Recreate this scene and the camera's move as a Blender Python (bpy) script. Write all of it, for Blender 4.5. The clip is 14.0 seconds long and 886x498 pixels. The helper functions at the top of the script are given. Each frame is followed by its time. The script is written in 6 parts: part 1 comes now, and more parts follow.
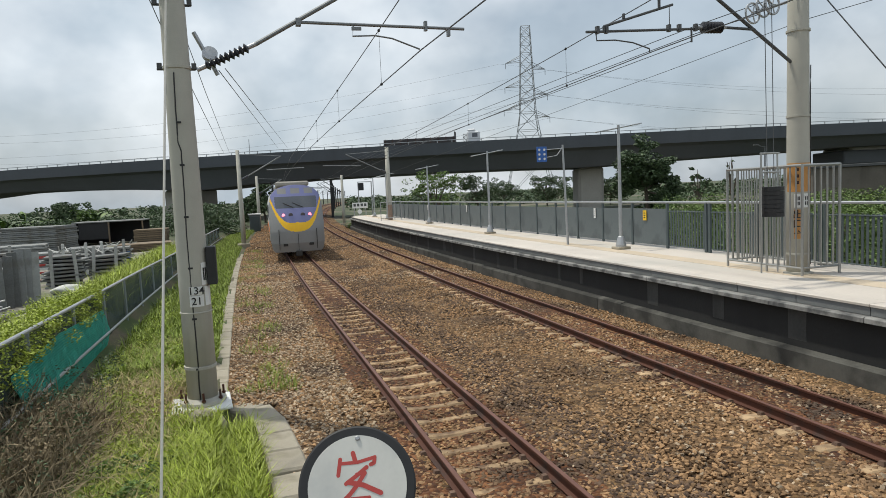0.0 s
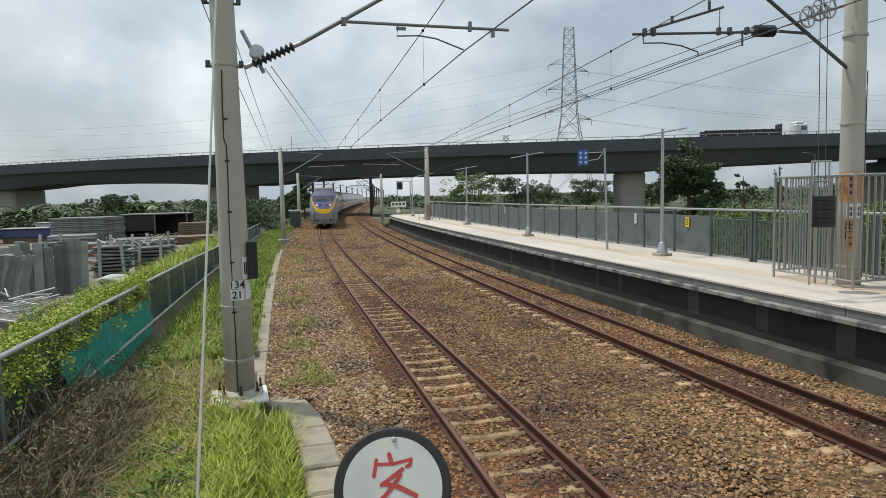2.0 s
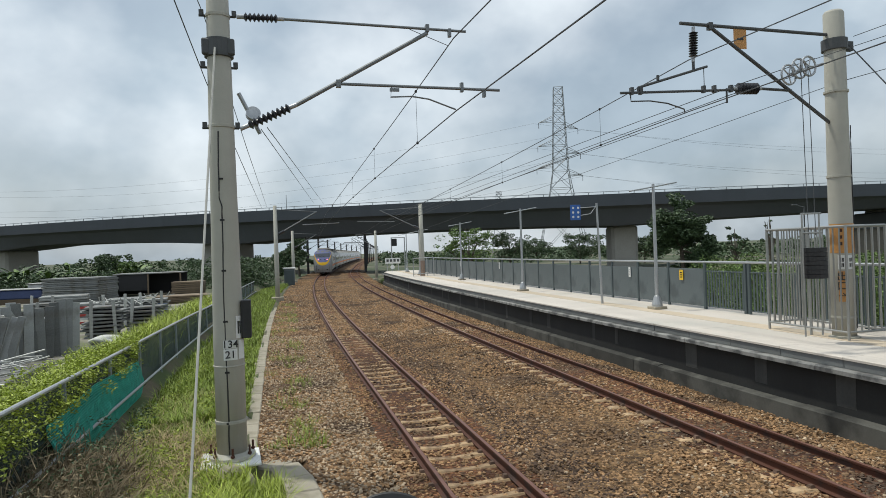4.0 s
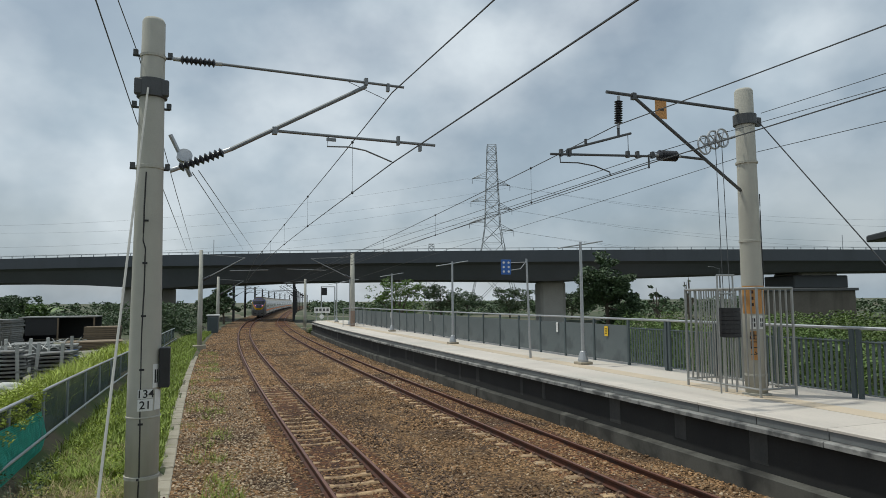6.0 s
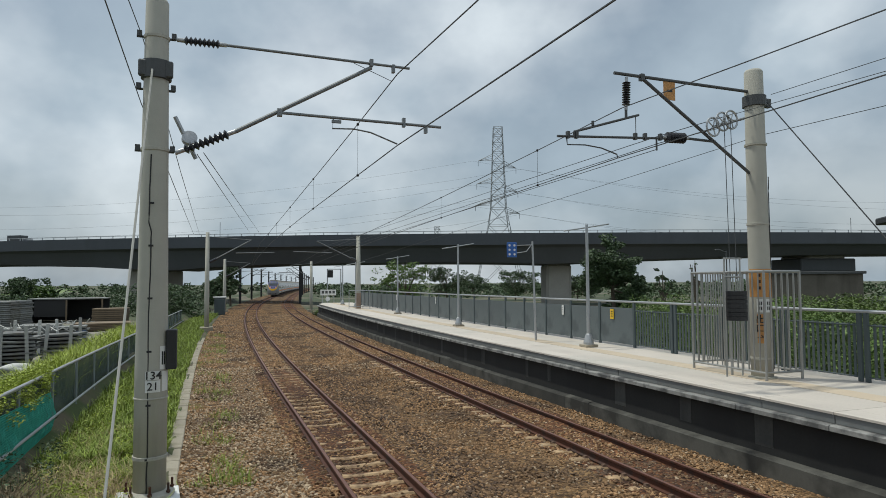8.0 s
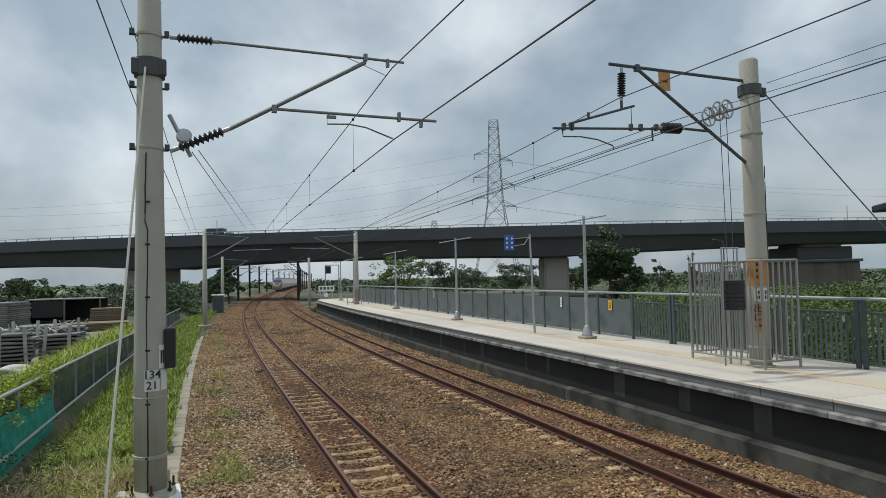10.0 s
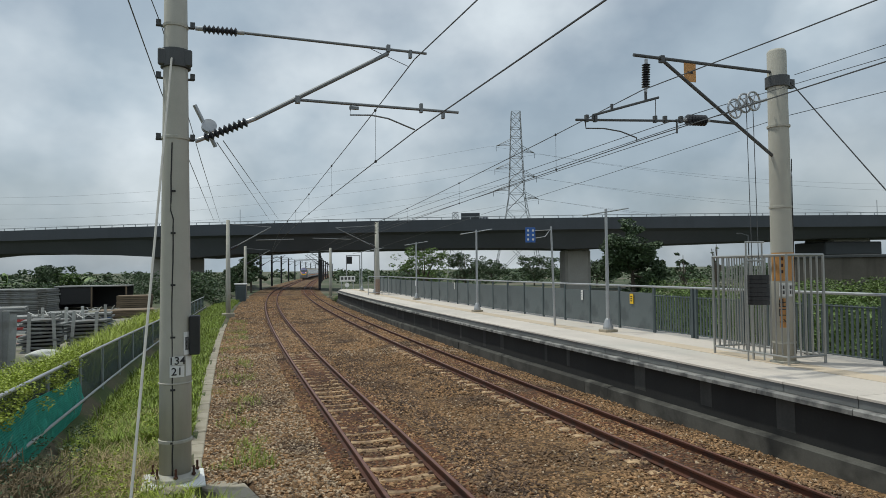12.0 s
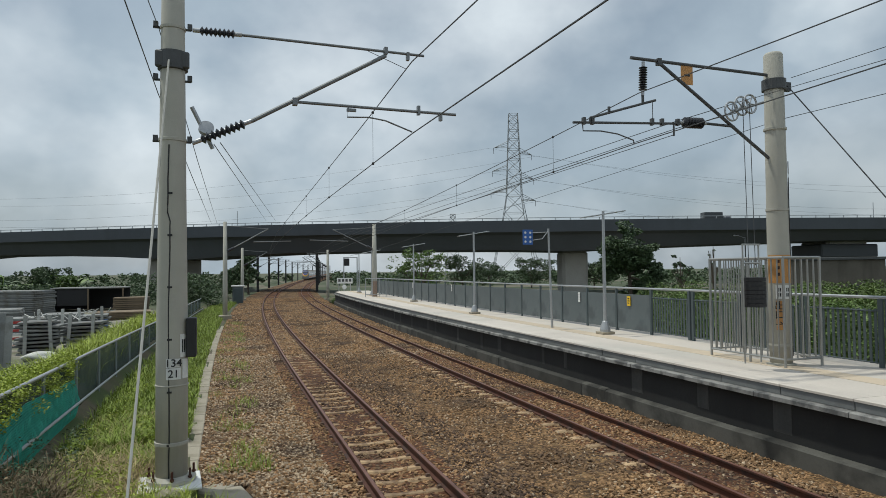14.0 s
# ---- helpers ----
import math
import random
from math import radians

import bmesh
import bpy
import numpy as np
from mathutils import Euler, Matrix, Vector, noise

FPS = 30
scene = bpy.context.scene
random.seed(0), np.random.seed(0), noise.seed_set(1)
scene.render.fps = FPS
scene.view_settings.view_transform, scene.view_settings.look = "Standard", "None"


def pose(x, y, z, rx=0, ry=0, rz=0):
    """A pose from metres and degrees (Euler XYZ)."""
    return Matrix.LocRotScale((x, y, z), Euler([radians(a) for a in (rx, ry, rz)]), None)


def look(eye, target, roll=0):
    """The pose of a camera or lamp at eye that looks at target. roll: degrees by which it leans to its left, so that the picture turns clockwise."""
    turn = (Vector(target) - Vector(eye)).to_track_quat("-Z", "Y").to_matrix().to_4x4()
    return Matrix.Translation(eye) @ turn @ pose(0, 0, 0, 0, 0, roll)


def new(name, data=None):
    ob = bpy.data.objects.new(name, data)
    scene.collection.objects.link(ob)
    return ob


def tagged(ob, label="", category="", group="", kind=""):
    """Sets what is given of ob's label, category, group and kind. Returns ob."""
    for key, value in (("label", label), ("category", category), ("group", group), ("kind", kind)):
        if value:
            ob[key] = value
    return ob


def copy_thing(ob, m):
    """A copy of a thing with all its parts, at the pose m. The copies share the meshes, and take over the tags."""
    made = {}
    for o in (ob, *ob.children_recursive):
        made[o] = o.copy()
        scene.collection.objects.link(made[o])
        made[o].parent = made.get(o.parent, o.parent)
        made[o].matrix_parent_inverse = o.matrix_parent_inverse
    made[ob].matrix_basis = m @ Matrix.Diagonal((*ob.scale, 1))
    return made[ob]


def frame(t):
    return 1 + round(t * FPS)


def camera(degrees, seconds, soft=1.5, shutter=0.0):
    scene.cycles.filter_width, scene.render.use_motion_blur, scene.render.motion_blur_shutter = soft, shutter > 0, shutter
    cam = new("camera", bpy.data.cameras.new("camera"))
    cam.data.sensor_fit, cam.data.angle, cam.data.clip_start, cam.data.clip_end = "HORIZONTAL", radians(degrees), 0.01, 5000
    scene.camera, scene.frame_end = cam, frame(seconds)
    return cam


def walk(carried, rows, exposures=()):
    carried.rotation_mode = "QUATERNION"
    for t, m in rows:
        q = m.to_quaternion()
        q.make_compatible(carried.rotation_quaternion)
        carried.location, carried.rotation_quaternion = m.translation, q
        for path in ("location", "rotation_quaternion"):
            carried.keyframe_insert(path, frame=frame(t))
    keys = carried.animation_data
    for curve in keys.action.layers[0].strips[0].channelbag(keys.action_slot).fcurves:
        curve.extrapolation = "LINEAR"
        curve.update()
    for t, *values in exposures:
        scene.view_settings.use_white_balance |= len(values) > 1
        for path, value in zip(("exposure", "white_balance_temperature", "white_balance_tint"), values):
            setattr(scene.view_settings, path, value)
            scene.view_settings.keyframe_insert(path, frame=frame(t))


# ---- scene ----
cam = camera(68.4, 14.0, 0.8, 0.0)
PATH = [
    (0, pose(0.016, -0.035, 3.235, 85.07, 2.66, -17.18)),
    (0.5, pose(0.014, -0.009, 3.238, 84.27, 4.34, -15.75)),
    (1, pose(0.005, -0.007, 3.233, 84.80, 2.78, -15.79)),
    (1.5, pose(0.001, -0.011, 3.236, 84.56, 2.40, -14.75)),
    (2, pose(0.002, -0.003, 3.240, 85.24, 1.28, -13.83)),
    (2.5, pose(0.016, -0.023, 3.244, 86.97, 2.36, -12.69)),
    (2.7, pose(0.007, -0.014, 3.244, 87.70, 2.18, -14.05)),
    (4.8, pose(-0.004, -0.001, 3.249, 90.45, 1.32, -14.45)),
    (5, pose(-0.003, -0.001, 3.244, 90.42, 0.52, -14.82)),
    (5.5, pose(-0.004, -0.005, 3.239, 93.25, 0.67, -18.17)),
    (6, pose(-0.015, -0.034, 3.246, 94.51, 0.44, -20.38)),
    (6.5, pose(0.007, 0.096, 3.246, 94.16, 0.36, -20.31)),
    (7, pose(-0.015, -0.007, 3.248, 93.38, 0.93, -20.04)),
    (7.5, pose(-0.000, -0.000, 3.250, 92.60, 0.80, -20.53)),
    (8, pose(-0.004, -0.006, 3.252, 92.98, 0.34, -19.88)),
    (8.2, pose(0.003, -0.010, 3.246, 92.78, -0.03, -19.60)),
    (10.3, pose(0.001, 0.001, 3.251, 92.42, 1.34, -20.08)),
    (10.5, pose(-0.008, -0.005, 3.251, 92.08, 0.77, -19.81)),
    (11, pose(-0.005, -0.008, 3.249, 92.04, 0.59, -19.70)),
    (11.5, pose(-0.010, -0.021, 3.241, 91.86, 0.76, -18.63)),
    (12, pose(-0.010, -0.024, 3.246, 91.75, 0.66, -18.25)),
    (12.5, pose(-0.011, -0.007, 3.252, 91.62, 0.20, -18.81)),
    (13, pose(-0.012, -0.018, 3.253, 92.38, -0.14, -19.16)),
    (13.5, pose(-0.008, -0.019, 3.252, 92.23, -0.25, -19.08)),
    (14, pose(-0.007, -0.024, 3.251, 91.92, 0.61, -18.48)),
]
walk(cam, PATH, [(0.0, 0.14, 6250, 8), (2.7, 0.08, 6200, 8), (5.0, -0.04, 6050, 5), (6.0, -0.19, 6050, 5), (14.0, -0.19, 6050, 5)])

# ---- world and sun ----
SUN_EL, SUN_AZ = radians(68), radians(-50)     # azimuth from +y towards +x
sun_dir = Vector((math.sin(SUN_AZ) * math.cos(SUN_EL), math.cos(SUN_AZ) * math.cos(SUN_EL), math.sin(SUN_EL)))
world = bpy.data.worlds.new("world")
scene.world = world
world.use_nodes = True
wn, wl = world.node_tree.nodes, world.node_tree.links
wn.clear()
w_out = wn.new("ShaderNodeOutputWorld")
w_bg = wn.new("ShaderNodeBackground")
w_sky = wn.new("ShaderNodeTexSky")
w_sky.sky_type, w_sky.sun_disc = "NISHITA", False
w_sky.sun_elevation, w_sky.sun_rotation = SUN_EL, SUN_AZ
w_sky.air_density, w_sky.dust_density, w_sky.ozone_density = 1.2, 3.0, 1.0
w_co = wn.new("ShaderNodeTexCoord")
w_map = wn.new("ShaderNodeMapping")
w_map.inputs["Location"].default_value = (1.9, -0.6, 0.9)
w_map.inputs["Rotation"].default_value = (0.0, 0.0, radians(-36))
w_map.inputs["Scale"].default_value = (-1.0, 1.0, 1.35)
w_n1 = wn.new("ShaderNodeTexNoise")
w_n1.inputs["Scale"].default_value, w_n1.inputs["Detail"].default_value = 3.4, 6.0
w_n1.inputs["Roughness"].default_value = 0.52
w_r1 = wn.new("ShaderNodeValToRGB")
w_r1.color_ramp.elements[0].position, w_r1.color_ramp.elements[0].color = 0.36, (0.0, 0.0, 0.0, 1)
w_r1.color_ramp.elements[1].position, w_r1.color_ramp.elements[1].color = 0.66, (1, 1, 1, 1)
w_n2 = wn.new("ShaderNodeTexNoise")
w_n2.inputs["Scale"].default_value, w_n2.inputs["Detail"].default_value = 3.0, 5.0
w_r2 = wn.new("ShaderNodeValToRGB")
w_r2.color_ramp.elements[0].position, w_r2.color_ramp.elements[0].color = 0.42, (7.9, 8.9, 9.8, 1)
w_r2.color_ramp.elements[1].position, w_r2.color_ramp.elements[1].color = 0.62, (13.6, 13.9, 14.1, 1)
w_mix = wn.new("ShaderNodeMix")
w_mix.data_type = "RGBA"
w_fac = wn.new("ShaderNodeMath")
w_fac.operation = "MULTIPLY_ADD"
w_fac.inputs[1].default_value, w_fac.inputs[2].default_value = 0.45, 0.52
wl.new(w_co.outputs["Generated"], w_map.inputs["Vector"])
wl.new(w_map.outputs[0], w_n1.inputs["Vector"])
wl.new(w_map.outputs[0], w_n2.inputs["Vector"])
wl.new(w_n1.outputs[0], w_r1.inputs[0])
wl.new(w_n2.outputs[0], w_r2.inputs[0])
wl.new(w_r1.outputs[0], w_fac.inputs[0])
wl.new(w_fac.outputs[0], w_mix.inputs[0])
wl.new(w_sky.outputs[0], w_mix.inputs[6])
wl.new(w_r2.outputs[0], w_mix.inputs[7])
wl.new(w_mix.outputs[2], w_bg.inputs[0])
w_bg.inputs[1].default_value = 0.068
wl.new(w_bg.outputs[0], w_out.inputs[0])

sun = new("sun", bpy.data.lights.new("sun", "SUN"))
sun.data.energy, sun.data.angle, sun.data.color = 2.65, radians(2.0), (1.0, 0.93, 0.80)
sun.matrix_world = look(sun_dir * 100, (0, 0, 0))


# ---- materials ----
def mat(name, base, rough=0.8, metal=0.0, var=0.25, scale=6.0, fine=60.0, bump=0.15, dist=0.01, stain=None, stain_scale=0.8,
        stain_lo=0.5, stain_hi=0.62, rand=0.0, streak=False, island=False, stretch=None, glow=None):
    """A surface: base colour varied at two scales, an optional stain colour in patches, relief."""
    m = bpy.data.materials.new(name)
    m.use_nodes = True
    n, l = m.node_tree.nodes, m.node_tree.links
    b = n["Principled BSDF"]
    b.inputs["Roughness"].default_value, b.inputs["Metallic"].default_value = rough, metal
    co = n.new("ShaderNodeTexCoord")
    src = co.outputs["Object"]
    if stretch:
        mp = n.new("ShaderNodeMapping")
        mp.inputs["Scale"].default_value = stretch
        l.new(src, mp.inputs["Vector"])
        src = mp.outputs[0]

    def nz(s, d=3.0):
        t = n.new("ShaderNodeTexNoise")
        t.inputs["Scale"].default_value, t.inputs["Detail"].default_value = s, d
        l.new(src, t.inputs["Vector"])
        return t.outputs[0]

    def mth(op, a, c):
        t = n.new("ShaderNodeMath")
        t.operation = op
        for i, v in enumerate((a, c)):
            if isinstance(v, (int, float)):
                t.inputs[i].default_value = v
            else:
                l.new(v, t.inputs[i])
        return t.outputs[0]

    a, f = nz(scale), nz(fine)
    val = mth("ADD", mth("MULTIPLY", mth("SUBTRACT", a, 0.5), 2.4 * var), mth("MULTIPLY", mth("SUBTRACT", f, 0.5), 1.6 * var))
    if rand:
        if island:
            g = n.new("ShaderNodeNewGeometry")
            rnd = g.outputs["Random Per Island"]
        else:
            g = n.new("ShaderNodeObjectInfo")
            rnd = g.outputs["Random"]
        val = mth("ADD", val, mth("MULTIPLY", mth("SUBTRACT", rnd, 0.5), 2 * rand))
    fac = mth("MAXIMUM", mth("ADD", val, 1.0), 0.05)
    col = n.new("ShaderNodeVectorMath")
    col.operation = "SCALE"
    col.inputs[0].default_value = base
    l.new(fac, col.inputs["Scale"])
    out = col.outputs[0]
    if stain:
        mx = n.new("ShaderNodeMix")
        mx.data_type = "RGBA"
        rp = n.new("ShaderNodeValToRGB")
        rp.color_ramp.elements[0].position, rp.color_ramp.elements[1].position = stain_lo, stain_hi
        t = n.new("ShaderNodeTexNoise")
        t.inputs["Scale"].default_value, t.inputs["Detail"].default_value = stain_scale, 5.0
        if streak:
            mp = n.new("ShaderNodeMapping")
            mp.inputs["Scale"].default_value = (1.0, 1.0, 0.12)
            l.new(co.outputs["Object"], mp.inputs["Vector"])
            l.new(mp.outputs[0], t.inputs["Vector"])
        else:
            l.new(co.outputs["Object"], t.inputs["Vector"])
        l.new(t.outputs[0], rp.inputs[0])
        l.new(rp.outputs[0], mx.inputs[0])
        l.new(out, mx.inputs[6])
        mx.inputs[7].default_value = (*stain, 1)
        out = mx.outputs[2]
    l.new(out, b.inputs["Base Color"])
    if bump:
        bp = n.new("ShaderNodeBump")
        bp.inputs["Strength"].default_value, bp.inputs["Distance"].default_value = bump, dist
        l.new(f, bp.inputs["Height"])
        l.new(bp.outputs[0], b.inputs["Normal"])
    if glow:
        b.inputs["Emission Color"].default_value = (*glow[:3], 1)
        b.inputs["Emission Strength"].default_value = glow[3]
    return m


M_concrete = mat("pole_concrete", (0.42, 0.405, 0.35), 0.85, var=0.10, scale=3, fine=70, bump=0.15, dist=0.004, stain=(0.30, 0.29, 0.255), stain_scale=2.2, stain_lo=0.52, stain_hi=0.75, streak=True)
M_kerb = mat("kerb_concrete", (0.32, 0.285, 0.222), 0.9, var=0.16, scale=2, fine=40, bump=0.4, dist=0.01, stain=(0.22, 0.195, 0.14), stain_scale=2.5, stain_lo=0.5, stain_hi=0.7, rand=0.12)
# girder and parapet colours include the shade of the backlit side; piers stay pale
M_bridge = mat("bridge_concrete_backlit", (0.095, 0.10, 0.108), 0.9, var=0.10, scale=0.12, fine=2.0, bump=0.05, stain=(0.085, 0.088, 0.092), stain_scale=0.16, stain_lo=0.45, stain_hi=0.75, streak=True)
M_parapet = mat("parapet_concrete_backlit", (0.085, 0.092, 0.103), 0.9, var=0.10, scale=0.2, fine=3.0, bump=0.05, stain=(0.075, 0.08, 0.087), stain_scale=0.4, stain_lo=0.5, stain_hi=0.75, streak=True)
M_pier = mat("pier_concrete", (0.36, 0.34, 0.30), 0.9, var=0.12, scale=0.5, fine=4.0, bump=0.05)
M_paving = mat("platform_paving", (0.57, 0.515, 0.455), 0.8, var=0.10, scale=0.7, fine=25, bump=0.15, dist=0.004, stain=(0.48, 0.45, 0.40), stain_scale=0.5, stain_lo=0.5, stain_hi=0.75, rand=0.05)
M_strip = mat("tactile_strip", (0.52, 0.43, 0.32), 0.8, var=0.14, scale=1.2, fine=40, bump=0.3, dist=0.004, rand=0.08)
M_coping = mat("coping_concrete", (0.17, 0.175, 0.172), 0.85, var=0.16, scale=1.2, fine=30, bump=0.3, dist=0.006, stain=(0.16, 0.16, 0.155), stain_scale=1.8, stain_lo=0.5, stain_hi=0.68, rand=0.08)
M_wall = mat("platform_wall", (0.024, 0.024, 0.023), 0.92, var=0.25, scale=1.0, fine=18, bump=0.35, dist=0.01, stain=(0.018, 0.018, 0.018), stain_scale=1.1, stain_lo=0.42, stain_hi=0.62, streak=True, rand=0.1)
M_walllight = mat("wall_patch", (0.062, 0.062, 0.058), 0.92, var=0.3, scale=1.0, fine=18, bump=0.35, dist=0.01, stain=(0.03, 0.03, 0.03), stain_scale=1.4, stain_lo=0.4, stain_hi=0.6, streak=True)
M_ledge = mat("ledge_concrete", (0.28, 0.275, 0.26), 0.88, var=0.2, scale=1.6, fine=30, bump=0.4, dist=0.008, stain=(0.10, 0.10, 0.098), stain_scale=2.6, stain_lo=0.46, stain_hi=0.6, rand=0.15)
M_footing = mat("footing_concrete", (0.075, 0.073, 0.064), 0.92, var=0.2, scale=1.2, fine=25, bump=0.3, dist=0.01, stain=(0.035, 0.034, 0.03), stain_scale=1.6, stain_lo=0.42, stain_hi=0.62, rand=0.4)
M_rail = mat("rail_rust", (0.078, 0.026, 0.013), 0.7, 0.15, var=0.22, scale=4, fine=70, bump=0.2, dist=0.003, stain=(0.05, 0.025, 0.018), stain_scale=3)
M_railtop = mat("rail_head", (0.165, 0.075, 0.052), 0.5, 0.3, var=0.2, scale=3, fine=90, bump=0.05, dist=0.002)
M_clip = mat("rail_clip", (0.16, 0.10, 0.07), 0.7, 0.3, var=0.3, rand=0.2, island=True)
M_sleeper = mat("sleeper_concrete", (0.40, 0.275, 0.155), 0.9, var=0.22, scale=5, fine=60, bump=0.5, dist=0.008, stain=(0.14, 0.085, 0.05), stain_scale=3.5, stain_lo=0.47, stain_hi=0.66, rand=0.25)
M_galv = mat("galvanised_steel", (0.42, 0.43, 0.44), 0.45, 0.6, var=0.12, scale=6, fine=60, bump=0.05, dist=0.002)
M_stain = mat("brushed_stainless", (0.36, 0.36, 0.345), 0.4, 0.7, var=0.08, scale=6, fine=80, bump=0.03, dist=0.002)
M_darksteel = mat("weathered_steel", (0.085, 0.088, 0.09), 0.6, 0.3, var=0.2, scale=6, fine=60, bump=0.1, dist=0.002)
M_blacksteel = mat("black_steel", (0.018, 0.018, 0.02), 0.6, 0.1, var=0.2, scale=6, fine=60, bump=0.1, dist=0.002)
M_arm = mat("arm_steel", (0.20, 0.21, 0.215), 0.5, 0.5, var=0.15, scale=6, fine=60, bump=0.05, dist=0.002)
M_insul = mat("insulator_brown", (0.035, 0.036, 0.042), 0.3, 0.0, var=0.2, scale=6, fine=60, bump=0.0)
M_wire = mat("wire", (0.10, 0.104, 0.108), 0.55, 0.5, var=0.1, bump=0.0)
M_rope = mat("rope", (0.46, 0.45, 0.41), 0.9, var=0.15, scale=10, fine=200, bump=0.2, dist=0.002)
M_black = mat("black_plastic", (0.02, 0.02, 0.021), 0.6, var=0.3, scale=4, fine=40, bump=0.1, dist=0.002)
M_white = mat("white_paint", (0.72, 0.72, 0.70), 0.6, var=0.08, scale=4, fine=40, bump=0.05, dist=0.002)
M_disc = mat("sign_white", (0.62, 0.61, 0.56), 0.5, var=0.06, scale=5, fine=60, bump=0.05, dist=0.001, stain=(0.47, 0.475, 0.46), stain_scale=6, stain_lo=0.5, stain_hi=0.8)
M_red = mat("sign_red", (0.45, 0.06, 0.05), 0.6, var=0.12, scale=20, fine=120, bump=0.05, dist=0.001)
M_orange = mat("orange_paint", (0.52, 0.26, 0.08), 0.6, var=0.15, scale=5, fine=40, bump=0.05, dist=0.002)
M_yellow = mat("yellow_paint", (0.78, 0.50, 0.02), 0.55, var=0.12, scale=5, fine=40, bump=0.05, dist=0.002)
M_blue = mat("blue_sign", (0.035, 0.12, 0.40), 0.5, var=0.1, scale=5, fine=40, bump=0.03, dist=0.002)
M_fence = mat("fence_sheet", (0.115, 0.135, 0.14), 0.6, 0.15, var=0.12, scale=1.5, fine=30, bump=0.1, dist=0.003, stain=(0.085, 0.1, 0.105), stain_scale=1.2, rand=0.08)
M_fence2 = mat("fence_slat", (0.075, 0.095, 0.10), 0.6, 0.15, var=0.12, scale=3, fine=40, bump=0.05, dist=0.002, rand=0.08)
M_mesh = mat("mesh_panel", (0.05, 0.078, 0.078), 0.7, 0.1, var=0.2, scale=3, fine=30, bump=0.1, dist=0.003, rand=0.1)


def woven(m, clear):
    """Lets part of the light through a fine woven wire mesh."""
    n, l = m.node_tree.nodes, m.node_tree.links
    out = [k for k in n if k.type == "OUTPUT_MATERIAL"][0]
    src = out.inputs[0].links[0].from_socket
    tr, mx = n.new("ShaderNodeBsdfTransparent"), n.new("ShaderNodeMixShader")
    mx.inputs[0].default_value = clear
    l.new(src, mx.inputs[1])
    l.new(tr.outputs[0], mx.inputs[2])
    l.new(mx.outputs[0], out.inputs[0])


woven(M_mesh, 0.38)
M_net = mat("green_net", (0.02, 0.24, 0.18), 0.8, var=0.35, scale=6, fine=40, bump=0.3, dist=0.01)
M_soil = mat("soil", (0.12, 0.10, 0.065), 0.95, var=0.3, scale=1.5, fine=20, bump=0.6, dist=0.03, stain=(0.06, 0.085, 0.025), stain_scale=0.5, stain_lo=0.42, stain_hi=0.6)
M_land = mat("land", (0.055, 0.07, 0.032), 0.95, var=0.3, scale=0.08, fine=1.5, bump=0.3, dist=0.1, stain=(0.16, 0.14, 0.10), stain_scale=0.05, stain_lo=0.5, stain_hi=0.62)
M_yard = mat("yard_dirt", (0.24, 0.22, 0.185), 0.95, var=0.25, scale=0.5, fine=8, bump=0.4, dist=0.03, stain=(0.12, 0.13, 0.07), stain_scale=0.4, stain_lo=0.48, stain_hi=0.62)
M_leaf = mat("leaf", (0.10, 0.16, 0.03), 0.6, var=0.25, scale=2, fine=20, bump=0.0, rand=0.45, island=True)
M_leafdark = mat("leaf_dark", (0.058, 0.092, 0.036), 0.6, var=0.25, scale=0.6, fine=8, bump=0.0, rand=0.45, island=True)
M_leafbright = mat("leaf_bright", (0.29, 0.35, 0.035), 0.6, var=0.25, scale=1.2, fine=12, bump=0.0, rand=0.4, island=True)
M_grass = mat("grass_blade", (0.215, 0.28, 0.038), 0.7, var=0.25, scale=0.7, fine=6, bump=0.0, rand=0.4, island=True)
M_straw = mat("dry_grass", (0.38, 0.30, 0.15), 0.8, var=0.25, scale=1.0, fine=6, bump=0.0, rand=0.4, island=True)
M_bark = mat("bark", (0.10, 0.08, 0.06), 0.9, var=0.3, scale=8, fine=60, bump=0.6, dist=0.01)


